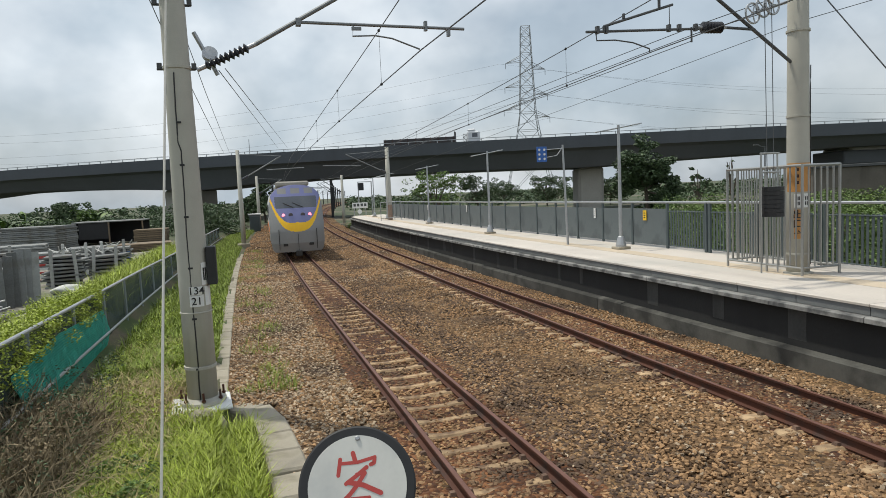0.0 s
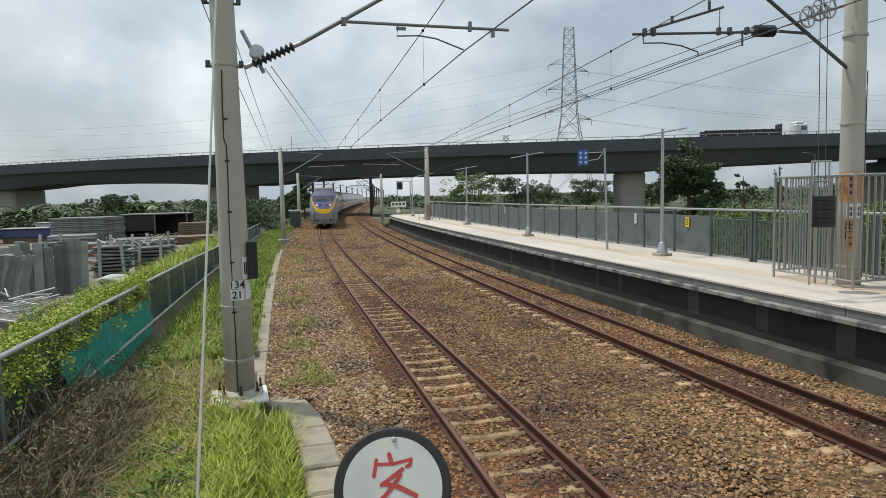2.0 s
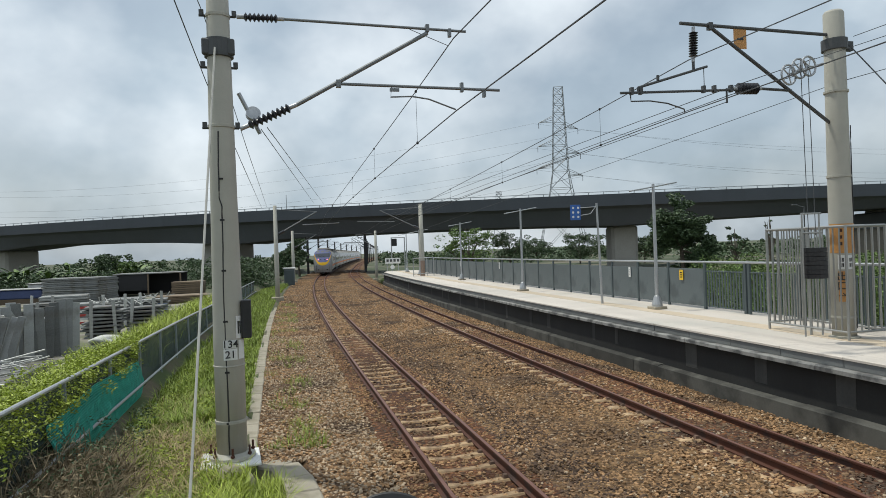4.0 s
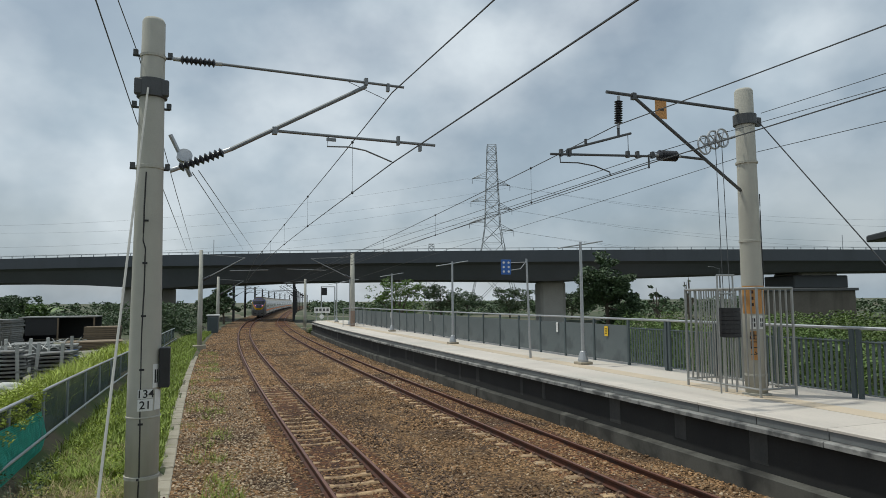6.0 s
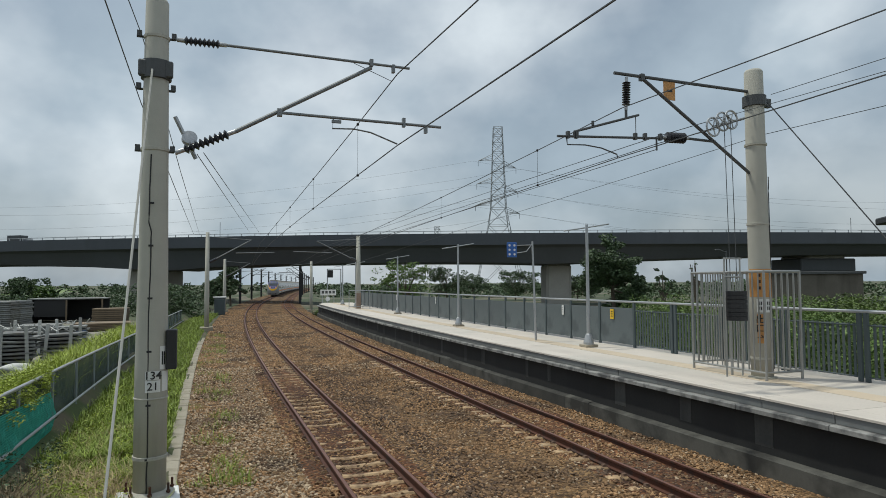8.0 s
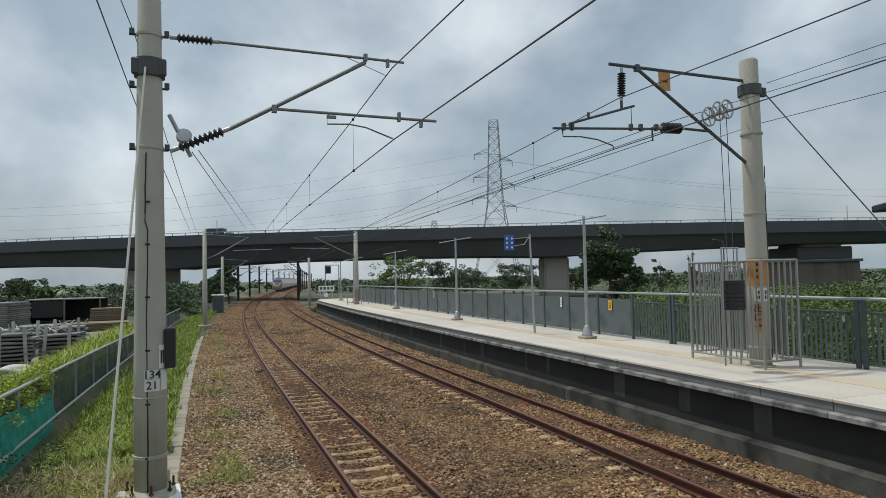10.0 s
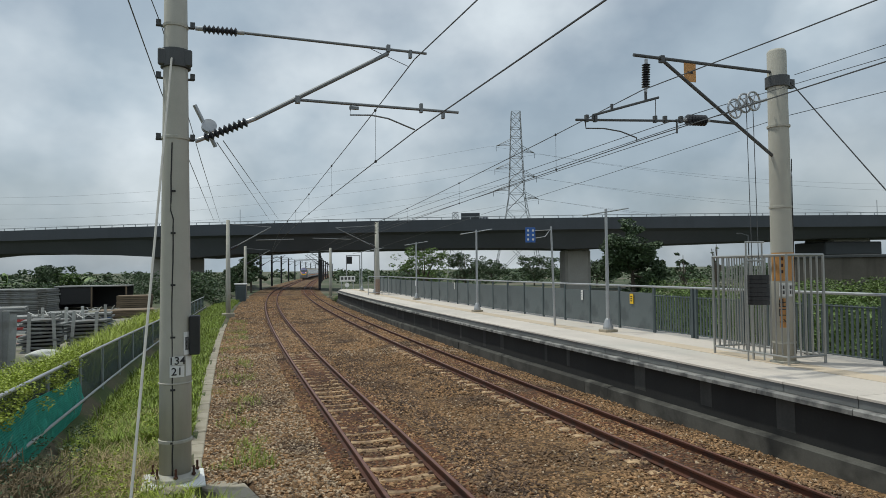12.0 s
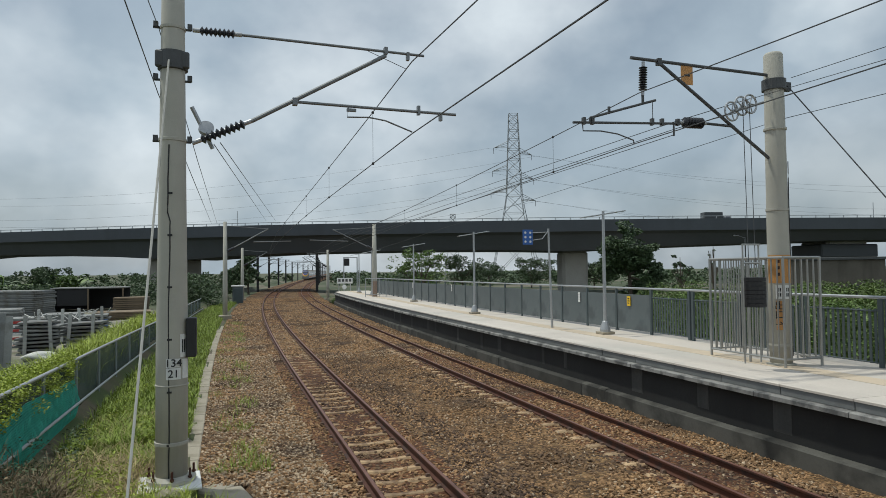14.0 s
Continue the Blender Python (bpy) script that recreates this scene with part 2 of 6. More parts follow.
def ballast_material(name, tone):
    m = bpy.data.materials.new(name)
    m.use_nodes = True
    n, l = m.node_tree.nodes, m.node_tree.links
    b = n["Principled BSDF"]
    b.inputs["Roughness"].default_value = 0.95
    co = n.new("ShaderNodeTexCoord")
    v = n.new("ShaderNodeTexVoronoi")
    v.inputs["Scale"].default_value = 17.0
    l.new(co.outputs["Object"], v.inputs["Vector"])
    r = n.new("ShaderNodeValToRGB")
    e = r.color_ramp.elements
    e[0].position, e[0].color = 0.0, (0.055, 0.036, 0.022, 1)
    e[1].position, e[1].color = 1.0, (0.28, 0.20, 0.12, 1)
    k = e.new(0.55)
    k.color = (0.135, 0.085, 0.046, 1)
    sep = n.new("ShaderNodeSeparateColor")
    l.new(v.outputs["Color"], sep.inputs[0])
    l.new(sep.outputs[0], r.inputs[0])
    big = n.new("ShaderNodeTexNoise")
    big.inputs["Scale"].default_value, big.inputs["Detail"].default_value = 0.55, 5.0
    mp = n.new("ShaderNodeMapping")
    mp.inputs["Scale"].default_value = (1.6, 0.35, 1.0)
    l.new(co.outputs["Object"], mp.inputs["Vector"])
    l.new(mp.outputs[0], big.inputs["Vector"])
    rp = n.new("ShaderNodeValToRGB")
    rp.color_ramp.elements[0].position, rp.color_ramp.elements[0].color = 0.36, (0.50, 0.44, 0.40, 1)
    rp.color_ramp.elements[1].position, rp.color_ramp.elements[1].color = 0.60, (1.1, 1.08, 1.04, 1)
    l.new(big.outputs[0], rp.inputs[0])
    mx = n.new("ShaderNodeMix")
    mx.data_type, mx.blend_type = "RGBA", "MULTIPLY"
    mx.inputs[0].default_value = 1.0
    l.new(r.outputs[0], mx.inputs[6])
    l.new(rp.outputs[0], mx.inputs[7])
    tn = n.new("ShaderNodeVectorMath")
    tn.operation = "MULTIPLY"
    tn.inputs[1].default_value = tone
    l.new(mx.outputs[2], tn.inputs[0])
    l.new(tn.outputs[0], b.inputs["Base Color"])
    bp = n.new("ShaderNodeBump")
    bp.inputs["Strength"].default_value, bp.inputs["Distance"].default_value = 1.0, 0.05
    bp.invert = True
    l.new(v.outputs["Distance"], bp.inputs["Height"])
    l.new(bp.outputs[0], b.inputs["Normal"])
    return m


M_ballast = ballast_material("ballast_bed", (1.0, 0.88, 0.66))
M_rustbed = ballast_material("rust_stained_bed", (0.80, 0.50, 0.33))
M_stone = mat("ballast_stone", (0.280, 0.168, 0.083), 0.95, var=0.18, scale=0.5, fine=30, bump=0.3, dist=0.005, rand=0.55, island=True, stain=(0.085, 0.056, 0.038), stain_scale=0.45, stain_lo=0.50, stain_hi=0.66)
M_stonedark = mat("dark_stone", (0.105, 0.066, 0.042), 0.95, var=0.18, scale=0.5, fine=30, bump=0.3, dist=0.005, rand=0.5, island=True)
M_stonegrey = mat("pale_stone", (0.38, 0.29, 0.195), 0.95, var=0.18, scale=0.5, fine=30, bump=0.3, dist=0.005, rand=0.45, island=True)


# ---- builders ----
def part(name, bm, material, parent=None, label="", smooth=False, m=None):
    """Links a bmesh as one mesh object, under a thing where one is given."""
    me = bpy.data.meshes.new(name)
    if m is not None:
        bm.transform(m)
    bm.to_mesh(me)
    bm.free()
    me.materials.append(material)
    if smooth:
        me.polygons.foreach_set("use_smooth", [True] * len(me.polygons))
    ob = new(name, me)
    if parent:
        ob.parent = parent
    if label:
        tagged(ob, label)
    return ob


def share(name, mesh, parent, m):
    ob = new(name, mesh)
    ob.parent = parent
    ob.matrix_basis = m
    return ob


def thing(name, m, label, category, group="", kind=""):
    ob = new(name)
    ob.matrix_basis = m
    ob.empty_display_size = 0.1
    return tagged(ob, label, category, group, kind)


def soup(name, verts, faces, material, parent=None, smooth=False):
    me = bpy.data.meshes.new(name)
    me.from_pydata(verts, [], faces)
    me.materials.append(material)
    if smooth:
        me.polygons.foreach_set("use_smooth", [True] * len(me.polygons))
    ob = new(name, me)
    if parent:
        ob.parent = parent
    return ob


def add_box(bm, sx, sy, sz, x=0, y=0, z=0, m=None, bevel=0.0):
    """A box with its base at z, optionally with bevelled edges."""
    r = bmesh.ops.create_cube(bm, size=1.0)["verts"]
    mm = Matrix.Translation((x, y, z + sz / 2)) @ Matrix.Diagonal((sx, sy, sz, 1))
    bmesh.ops.transform(bm, matrix=mm, verts=r)
    if bevel:
        edges = list({e for v in r for e in v.link_edges})
        new_geo = bmesh.ops.bevel(bm, geom=edges, offset=bevel, segments=1, affect="EDGES", profile=0.5)
        r = list({v for f in new_geo["faces"] for v in f.verts})
    if m is not None:
        bmesh.ops.transform(bm, matrix=m, verts=r)
    return r


def box(sx, sy, sz, x=0, y=0, z=0, bevel=0.0):
    bm = bmesh.new()
    add_box(bm, sx, sy, sz, x, y, z, None, bevel)
    return bm


def add_tube(bm, a, b, r1, r2=None, seg=10, caps=True):
    """A round bar from a to b."""
    a, b = Vector(a), Vector(b)
    d = b - a
    m = Matrix.Translation((a + b) / 2) @ d.to_track_quat("Z", "Y").to_matrix().to_4x4()
    return bmesh.ops.create_cone(bm, cap_ends=caps, segments=seg, radius1=r1, radius2=r1 if r2 is None else r2, depth=d.length, matrix=m)["verts"]


def tube(a, b, r1, r2=None, seg=10):
    bm = bmesh.new()
    add_tube(bm, a, b, r1, r2, seg)
    return bm


def polytube(bm, pts, r, seg=6):
    """One bent round bar through all the points."""
    pts = [Vector(p) for p in pts]
    rings = []
    for i, p in enumerate(pts):
        d = (pts[min(i + 1, len(pts) - 1)] - pts[max(i - 1, 0)]).normalized()
        side = d.cross(Vector((0, 0, 1)))
        side = side.normalized() if side.length > 0.05 else d.cross(Vector((0, 1, 0))).normalized()
        up = side.cross(d)
        rings.append([bm.verts.new(p + (side * math.cos(2 * math.pi * k / seg) + up * math.sin(2 * math.pi * k / seg)) * r) for k in range(seg)])
    for p, q in zip(rings[:-1], rings[1:]):
        for k in range(seg):
            bm.faces.new((p[k], p[(k + 1) % seg], q[(k + 1) % seg], q[k]))
    bm.faces.new(list(reversed(rings[0])))
    bm.faces.new(rings[-1])


def lathe(bm, prof, seg=16, m=None):
    """Turns a profile of (radius, z) about z."""
    rings = []
    for r, z in prof:
        rings.append([bm.verts.new((r * math.cos(2 * math.pi * i / seg), r * math.sin(2 * math.pi * i / seg), z)) for i in range(seg)])
    for p, q in zip(rings[:-1], rings[1:]):
        for i in range(seg):
            bm.faces.new((p[i], p[(i + 1) % seg], q[(i + 1) % seg], q[i]))
    bm.faces.new(list(reversed(rings[0])))
    bm.faces.new(rings[-1])
    if m is not None:
        bmesh.ops.transform(bm, matrix=m, verts=[v for ring in rings for v in ring])


def curve_off(y):
    """Sideways sweep of the line: straight past the platform's near half, then a steady bend."""
    if y > 130:
        return 7.334 + 0.1316 * (y - 130) + 0.00011 * (y - 130) ** 2
    return 0.00059 * max(0.0, y - 18.5) ** 2


def curve_dir(y):
    if y > 130:
        return math.atan(0.1316 + 0.00022 * (y - 130))
    return math.atan(0.00118 * max(0.0, y - 18.5))


def line_at(x0, y, z=0.0):
    """A point at x0 across the line at y along it."""
    a = curve_dir(y)
    return Vector((2.72 + curve_off(y) + (x0 - 2.72) * math.cos(a), y - (x0 - 2.72) * math.sin(a), z))


def sweep(prof, ys, x0, closed=False):
    """Sweeps a profile of (across, up) along the bent line."""
    verts, faces = [], []
    k = len(prof)
    for y in ys:
        for px, pz in prof:
            p = line_at(x0 + px, y, pz)
            verts.append(tuple(p))
    for i in range(len(ys) - 1):
        for j in range(k if closed else k - 1):
            a, b = i * k + j, i * k + (j + 1) % k
            faces.append((a, b, b + k, a + k))
    if closed:
        faces.append(tuple(range(k)))
        faces.append(tuple(reversed(range((len(ys) - 1) * k, len(ys) * k))))
    return verts, faces


def steps(a, b, n):
    return [a + (b - a) * i / n for i in range(n + 1)]


# ---- ground ----
def height_noise(x, y, s=1.0):
    return noise.noise(Vector((x * 0.35 * s, y * 0.35 * s, 3.1)))


GROUND_X = [-3000, -900, -300, -120, -70, -45, -32, -24, -18, -14, -11, -9, -7.5, -6, -5, -4.2, -3.6, -3.1, -2.6, -2.2, -1.8, -1.4, -1.0, -0.6, -0.2, 0.2, 0.6,
            10.5, 13.4, 14.0, 15.0, 17, 20, 26, 36, 55, 90, 160, 400, 1000, 3000]


def ground_z(x, y):
    """Verge beside the line, low yard past the fence, low fields behind the platform."""
    c = curve_off(y)
    u = x - c
    if u > 12.5:
        z = -0.5 if u < 15 else -0.8
    elif u > -0.5:
        z = -0.42
    elif u > -2.9:
        z = -0.10 + 0.08 * height_noise(x, y) - 0.18 * (-0.5 - u) / 2.4 + 0.13 * math.exp(-((x + 0.8) ** 2 + (y - 11.0) ** 2) / 1.4)
    elif u > -4.4:
        z = -0.26 + 0.10 * height_noise(x, y) + 0.55 * max(0.0, min(1.0, (-3.0 - u) / 0.6))
    else:
        z = 0.28 + 0.12 * height_noise(x, y) - 0.9 * min(1.0, (-4.4 - u) / 4.0)
    return z


def build_ground():
    ys = [-3000, -600, -120, -40, -12, 0] + [i * 1.0 for i in range(2, 60)] + [65, 75, 90, 110, 140, 180, 240, 330, 480, 800, 1500, 3500]
    verts, faces = [], []
    for y in ys:
        c = curve_off(min(y, 250)) if y < 600 else 0
        for x in GROUND_X:
            xx = x + (c if abs(x) < 500 else 0)
            verts.append((xx, y, ground_z(xx, min(y, 250)) if y < 600 else -0.8))
    k = len(GROUND_X)
    for i in range(len(ys) - 1):
        for j in range(k - 1):
            a = i * k + j
            faces.append((a, a + 1, a + 1 + k, a + k))
    ob = soup("ground", verts, faces, M_land, None, True)
    tagged(ob, "flat green and brown fields around the railway line", "ground", kind="structure")
    # verge soil between fence and ballast
    verts, faces = [], []
    us = steps(-3.4, -0.35, 12)
    yy = steps(-40.0, 2.5, 18) + steps(3.0, 70.0, 134)
    for y in yy:
        for u in us:
            x = u + curve_off(y)
            verts.append((x, y, ground_z(x, y) + 0.03 + 0.03 * noise.noise(Vector((x * 2, y * 2, 0)))))
    k = len(us)
    for i in range(len(yy) - 1):
        for j in range(k - 1):
            a = i * k + j
            faces.append((a, a + 1, a + 1 + k, a + k))
    ob = soup("verge", verts, faces, M_soil, None, True)
    tagged(ob, "bare brown verge soil with weeds beside the track", "verge", kind="structure")
    # yard
    verts, faces = [], []
    us = steps(-48, -5.2, 30)
    yy = steps(6.0, 75.0, 40)
    for y in yy:
        for u in us:
            x = u + curve_off(y)
            verts.append((x, y, ground_z(x, y) + 0.03))
    k = len(us)
    for i in range(len(yy) - 1):
        for j in range(k - 1):
            a = i * k + j
            faces.append((a, a + 1, a + 1 + k, a + k))
    ob = soup("yard", verts, faces, M_yard, None, True)
    tagged(ob, "dusty storage yard ground beyond the fence", "yard", kind="structure")


build_ground()

TRACKS = (2.72, 7.56)


def ballast_z(u):
    """Height of the ballast across the line: shoulders fall away, beds lie just under the sleeper tops."""
    z = -0.17
    if u < 1.3:
        z += 0.07 * min(1.0, (1.3 - u) / 1.3)
    for t in TRACKS:
        if abs(u - t) < 0.5 and t < 4:
            z -= 0.02
        if 0.68 < abs(u - t) < 1.1:
            z += 0.018
    if u > 8.5:
        z -= 0.14 * min(1.0, (u - 8.5) / 0.8)
    if 4.1 < u < 5.9:
        z -= 0.05 * math.sin((u - 4.1) / 1.8 * math.pi)
    return z


def build_ballast():
    us = steps(-0.45, 9.75, 51)
    yy = steps(-40.0, 1.5, 60) + [2.0 + 0.25 * i for i in range(120)] + steps(32.5, 520, 240)
    verts, faces = [], []
    for y in yy:
        for u in us:
            p = line_at(u, y)
            d = 0.022 * noise.noise(Vector((p.x * 5, p.y * 5, 0))) + 0.03 * noise.noise(Vector((p.x * 0.9, p.y * 0.9, 7)))
            verge = 0.28 if y < 10.9 and u < 0.15 else 0.0
            verts.append((p.x, p.y, ballast_z(u) + d - verge))
    k = len(us)
    for i in range(len(yy) - 1):
        for j in range(k - 1):
            a = i * k + j
            faces.append((a, a + 1, a + 1 + k, a + k))
    ob = soup("ballast_bed", verts, faces, M_ballast, None, True)
    tagged(ob, "brown crushed stone ballast bed stained with rust", "ballast", kind="structure")
    for t in TRACKS:
        us = steps(t - 1.15, t + 1.15, 14)
        verts, faces = [], []
        for y in yy:
            for u in us:
                p = line_at(u, y)
                e = min(1.0, (1.15 - abs(u - t)) / 0.2)
                d = 0.022 * noise.noise(Vector((p.x * 5, p.y * 5, 0))) + 0.03 * noise.noise(Vector((p.x * 0.9, p.y * 0.9, 7)))
                verts.append((p.x, p.y, ballast_z(u) + d + 0.022 * e - 0.012))
        k = len(us)
        faces = [(i * k + j, i * k + j + 1, i * k + j + 1 + k, i * k + j + k) for i in range(len(yy) - 1) for j in range(k - 1)]
        ob = soup("track_bed", verts, faces, M_rustbed, None, True)
        tagged(ob, "dark rust-stained stone bed between the rails", "ballast", kind="structure")
    # loose stones, thick where the eye is near
    rng = random.Random(5)
    shapes = []
    for s in range(8):
        bm = bmesh.new()
        bmesh.ops.create_icosphere(bm, subdivisions=1, radius=1.0)
        for v in bm.verts:
            v.co *= rng.uniform(0.52, 1.2)
            v.co.z *= 0.72
        shapes.append(([tuple(v.co) for v in bm.verts], [[v.index for v in f.verts] for f in bm.faces]))
        bm.free()

    simple = []
    for k in range(8):
        pts = [(1, 0, 0), (0, 1, 0), (-1, 0, 0), (0, -1, 0), (0, 0, 0.75), (0, 0, -0.6)]
        simple.append(([tuple(c * rng.uniform(0.7, 1.25) for c in q) for q in pts], [(0, 1, 4), (1, 2, 4), (2, 3, 4), (3, 0, 4), (1, 0, 5), (2, 1, 5), (3, 2, 5), (0, 3, 5)]))

    def scatter(name, material, count, y0, y1, power, u0, u1, r0, r1, label):
        sv, sf = [], []
        for _ in range(count):
            y = y0 + (y1 - y0) * rng.random() ** power
            u = rng.uniform(u0, u1)
            bad = y < 10.9 and u < 0.38
            ph = (y - 3.0) / 0.62
            on = abs(ph - round(ph)) * 0.62 < 0.12
            for t in TRACKS:
                for side in (-0.565, 0.565):
                    if abs(u - t - side) < 0.09:
                        bad = True
                if on and abs(u - t) < 0.5 and rng.random() < (0.45 if t < 4 else 0.15):
                    bad = True
            if bad:
                continue
            r = rng.uniform(r0, r1)
            p = line_at(u, y)
            vs, fs = (shapes if y < 30 else simple)[rng.randrange(8)]
            a = rng.uniform(0, 6.283)
            ca, sa = math.cos(a) * r, math.sin(a) * r
            tilt = rng.uniform(-0.5, 0.5)
            b0 = len(sv)
            z = ballast_z(u) + rng.uniform(-0.25, 0.5) * r
            for x, yv, zv in vs:
                sv.append((p.x + ca * x - sa * yv, p.y + sa * x + ca * yv, z + r * zv + tilt * r * x))
            for f3 in fs:
                sf.append((b0 + f3[0], b0 + f3[1], b0 + f3[2]))
        ob = soup(name, sv, sf, material)
        tagged(ob, label, "ballast stones", kind="stuff")

    scatter("ballast_stones", M_stone, 70000, 3.6, 34.0, 1.7, -0.42, 9.6, 0.022, 0.044, "loose rust-brown crushed stones over the track bed")
    scatter("ballast_stones", M_stone, 30000, 28.0, 90.0, 1.5, -0.4, 9.6, 0.036, 0.07, "loose rust-brown crushed stones along the far track bed")
    scatter("pale_stones", M_stonegrey, 6000, 26.0, 75.0, 1.4, -0.4, 9.6, 0.03, 0.06, "loose pale crushed stones along the far track bed")
    scatter("dark_stones", M_stonedark, 8000, 16.0, 75.0, 1.3, -0.2, 9.3, 0.028, 0.055, "dark rusty crushed stones scattered over the track bed")
    scatter("dark_stones", M_stonedark, 9000, 4.5, 48.0, 1.5, 3.65, 4.75, 0.024, 0.044, "dark stained crushed stones between the tracks")
    scatter("pale_stones", M_stonegrey, 13000, 5.0, 36.0, 1.5, -0.42, 1.7, 0.02, 0.042, "loose pale grey crushed stones beside the track")
    scatter("pale_stones", M_stonegrey, 4200, 3.6, 30.0, 1.5, 3.5, 9.6, 0.02, 0.04, "loose pale grey crushed stones among the tracks")


RAIL_PROF = [(-0.0325, 0.0), (0.0325, 0.0), (0.0335, -0.028), (0.010, -0.045), (0.009, -0.125), (0.062, -0.142), (0.062, -0.153),
             (-0.062, -0.153), (-0.062, -0.142), (-0.009, -0.125), (-0.010, -0.045), (-0.0335, -0.028)]


def build_track(name, x0, label, cant=0.0):
    tr = thing(name, pose(0, 0, 0), label, "railway track", "railway tracks")
    ys = steps(-40.0, 0.0, 16) + [1.0 + 1.0 * i for i in range(60)] + steps(62, 520, 160)
    for side in (-0.5665, 0.5665):
        dz = -side * math.tan(radians(cant)) - 0.35 * math.tan(radians(cant))
        v, f = sweep([(a, b + dz) for a, b in RAIL_PROF[1:] + RAIL_PROF[:1]], ys, x0 + side, True)
        rail = soup("rail", v, f, M_rail, tr)
        v, f = sweep([(-0.027, dz), (-0.024, 0.004 + dz), (0.024, 0.004 + dz), (0.027, dz)], ys, x0 + side, True)
        head = soup("rail_head", v, f, M_railtop, rail)
        tagged(head, "worn running surface of the rail")
    # one sleeper shape, shared
    bm = bmesh.new()
    rings = []
    for x, w, top in ((-1.0, 0.09, -0.175), (-0.93, 0.105, -0.152), (-0.42, 0.10, -0.148), (-0.24, 0.085, -0.168), (0.24, 0.085, -0.168), (0.42, 0.10, -0.148), (0.93, 0.105, -0.152), (1.0, 0.09, -0.175)):
        rings.append([bm.verts.new((x, yy, zz)) for yy, zz in ((-w - 0.03, -0.33), (-w, top - 0.03), (-w + 0.03, top), (w - 0.03, top), (w, top - 0.03), (w + 0.03, -0.33))])
    for g, h in zip(rings[:-1], rings[1:]):
        for i in range(6):
            bm.faces.new((g[i], g[(i + 1) % 6], h[(i + 1) % 6], h[i]))
    bm.faces.new(list(reversed(rings[0])))
    bm.faces.new(rings[-1])
    bmesh.ops.recalc_face_normals(bm, faces=bm.faces)
    me = bpy.data.meshes.new("sleeper")
    bm.to_mesh(me)
    bm.free()
    me.materials.append(M_sleeper)
    rng = random.Random(int(x0 * 10))
    y = 3.0 - 0.62 * 60
    cv, cf = [], []
    n = 0
    while y < 145:
        p = line_at(x0, y)
        a = -math.degrees(curve_dir(y))
        if n < 290:
            share("sleeper", me, tr, pose(p.x, p.y, -0.35 * math.tan(radians(cant)) + rng.uniform(-0.012, 0.004) - 0.05 * max(0.0, min(1.0, (y - 36) / 14)), 0, cant + rng.uniform(-0.4, 0.4), a + rng.uniform(-0.8, 0.8)))
        if 0 < y < 70:
            for side in (-0.5665, 0.5665):
                for s2 in (-0.10, 0.10):
                    q = line_at(x0 + side + s2, y)
                    cz = -(side + s2 + 0.35) * math.tan(radians(cant))
                    b0 = len(cv)
                    for dx, dy, dz in ((-0.045, -0.045, -0.155), (0.045, -0.045, -0.155), (0.045, 0.045, -0.155), (-0.045, 0.045, -0.155),
                                       (-0.03, -0.03, -0.108), (0.03, -0.03, -0.108), (0.03, 0.03, -0.108), (-0.03, 0.03, -0.108)):
                        cv.append((q.x + dx, q.y + dy, dz + cz))
                    for fc in ((4, 5, 6, 7), (0, 1, 5, 4), (1, 2, 6, 5), (2, 3, 7, 6), (3, 0, 4, 7)):
                        cf.append(tuple(b0 + i for i in fc))
        y += 0.62
        n += 1
    clips = soup("rail_fastening", cv, cf, M_clip, tr)
    tagged(clips, "small rusty rail clips and bolts", kind="stuff")


build_track("railway_track", TRACKS[0], "rusty narrow gauge railway track on concrete sleepers, curving away")
build_track("railway_track", TRACKS[1], "rusty narrow gauge railway track beside the raised platform", 3.4)
build_ballast()

# ---- platform ----
EDGE = 9.70
P_Z = 1.10


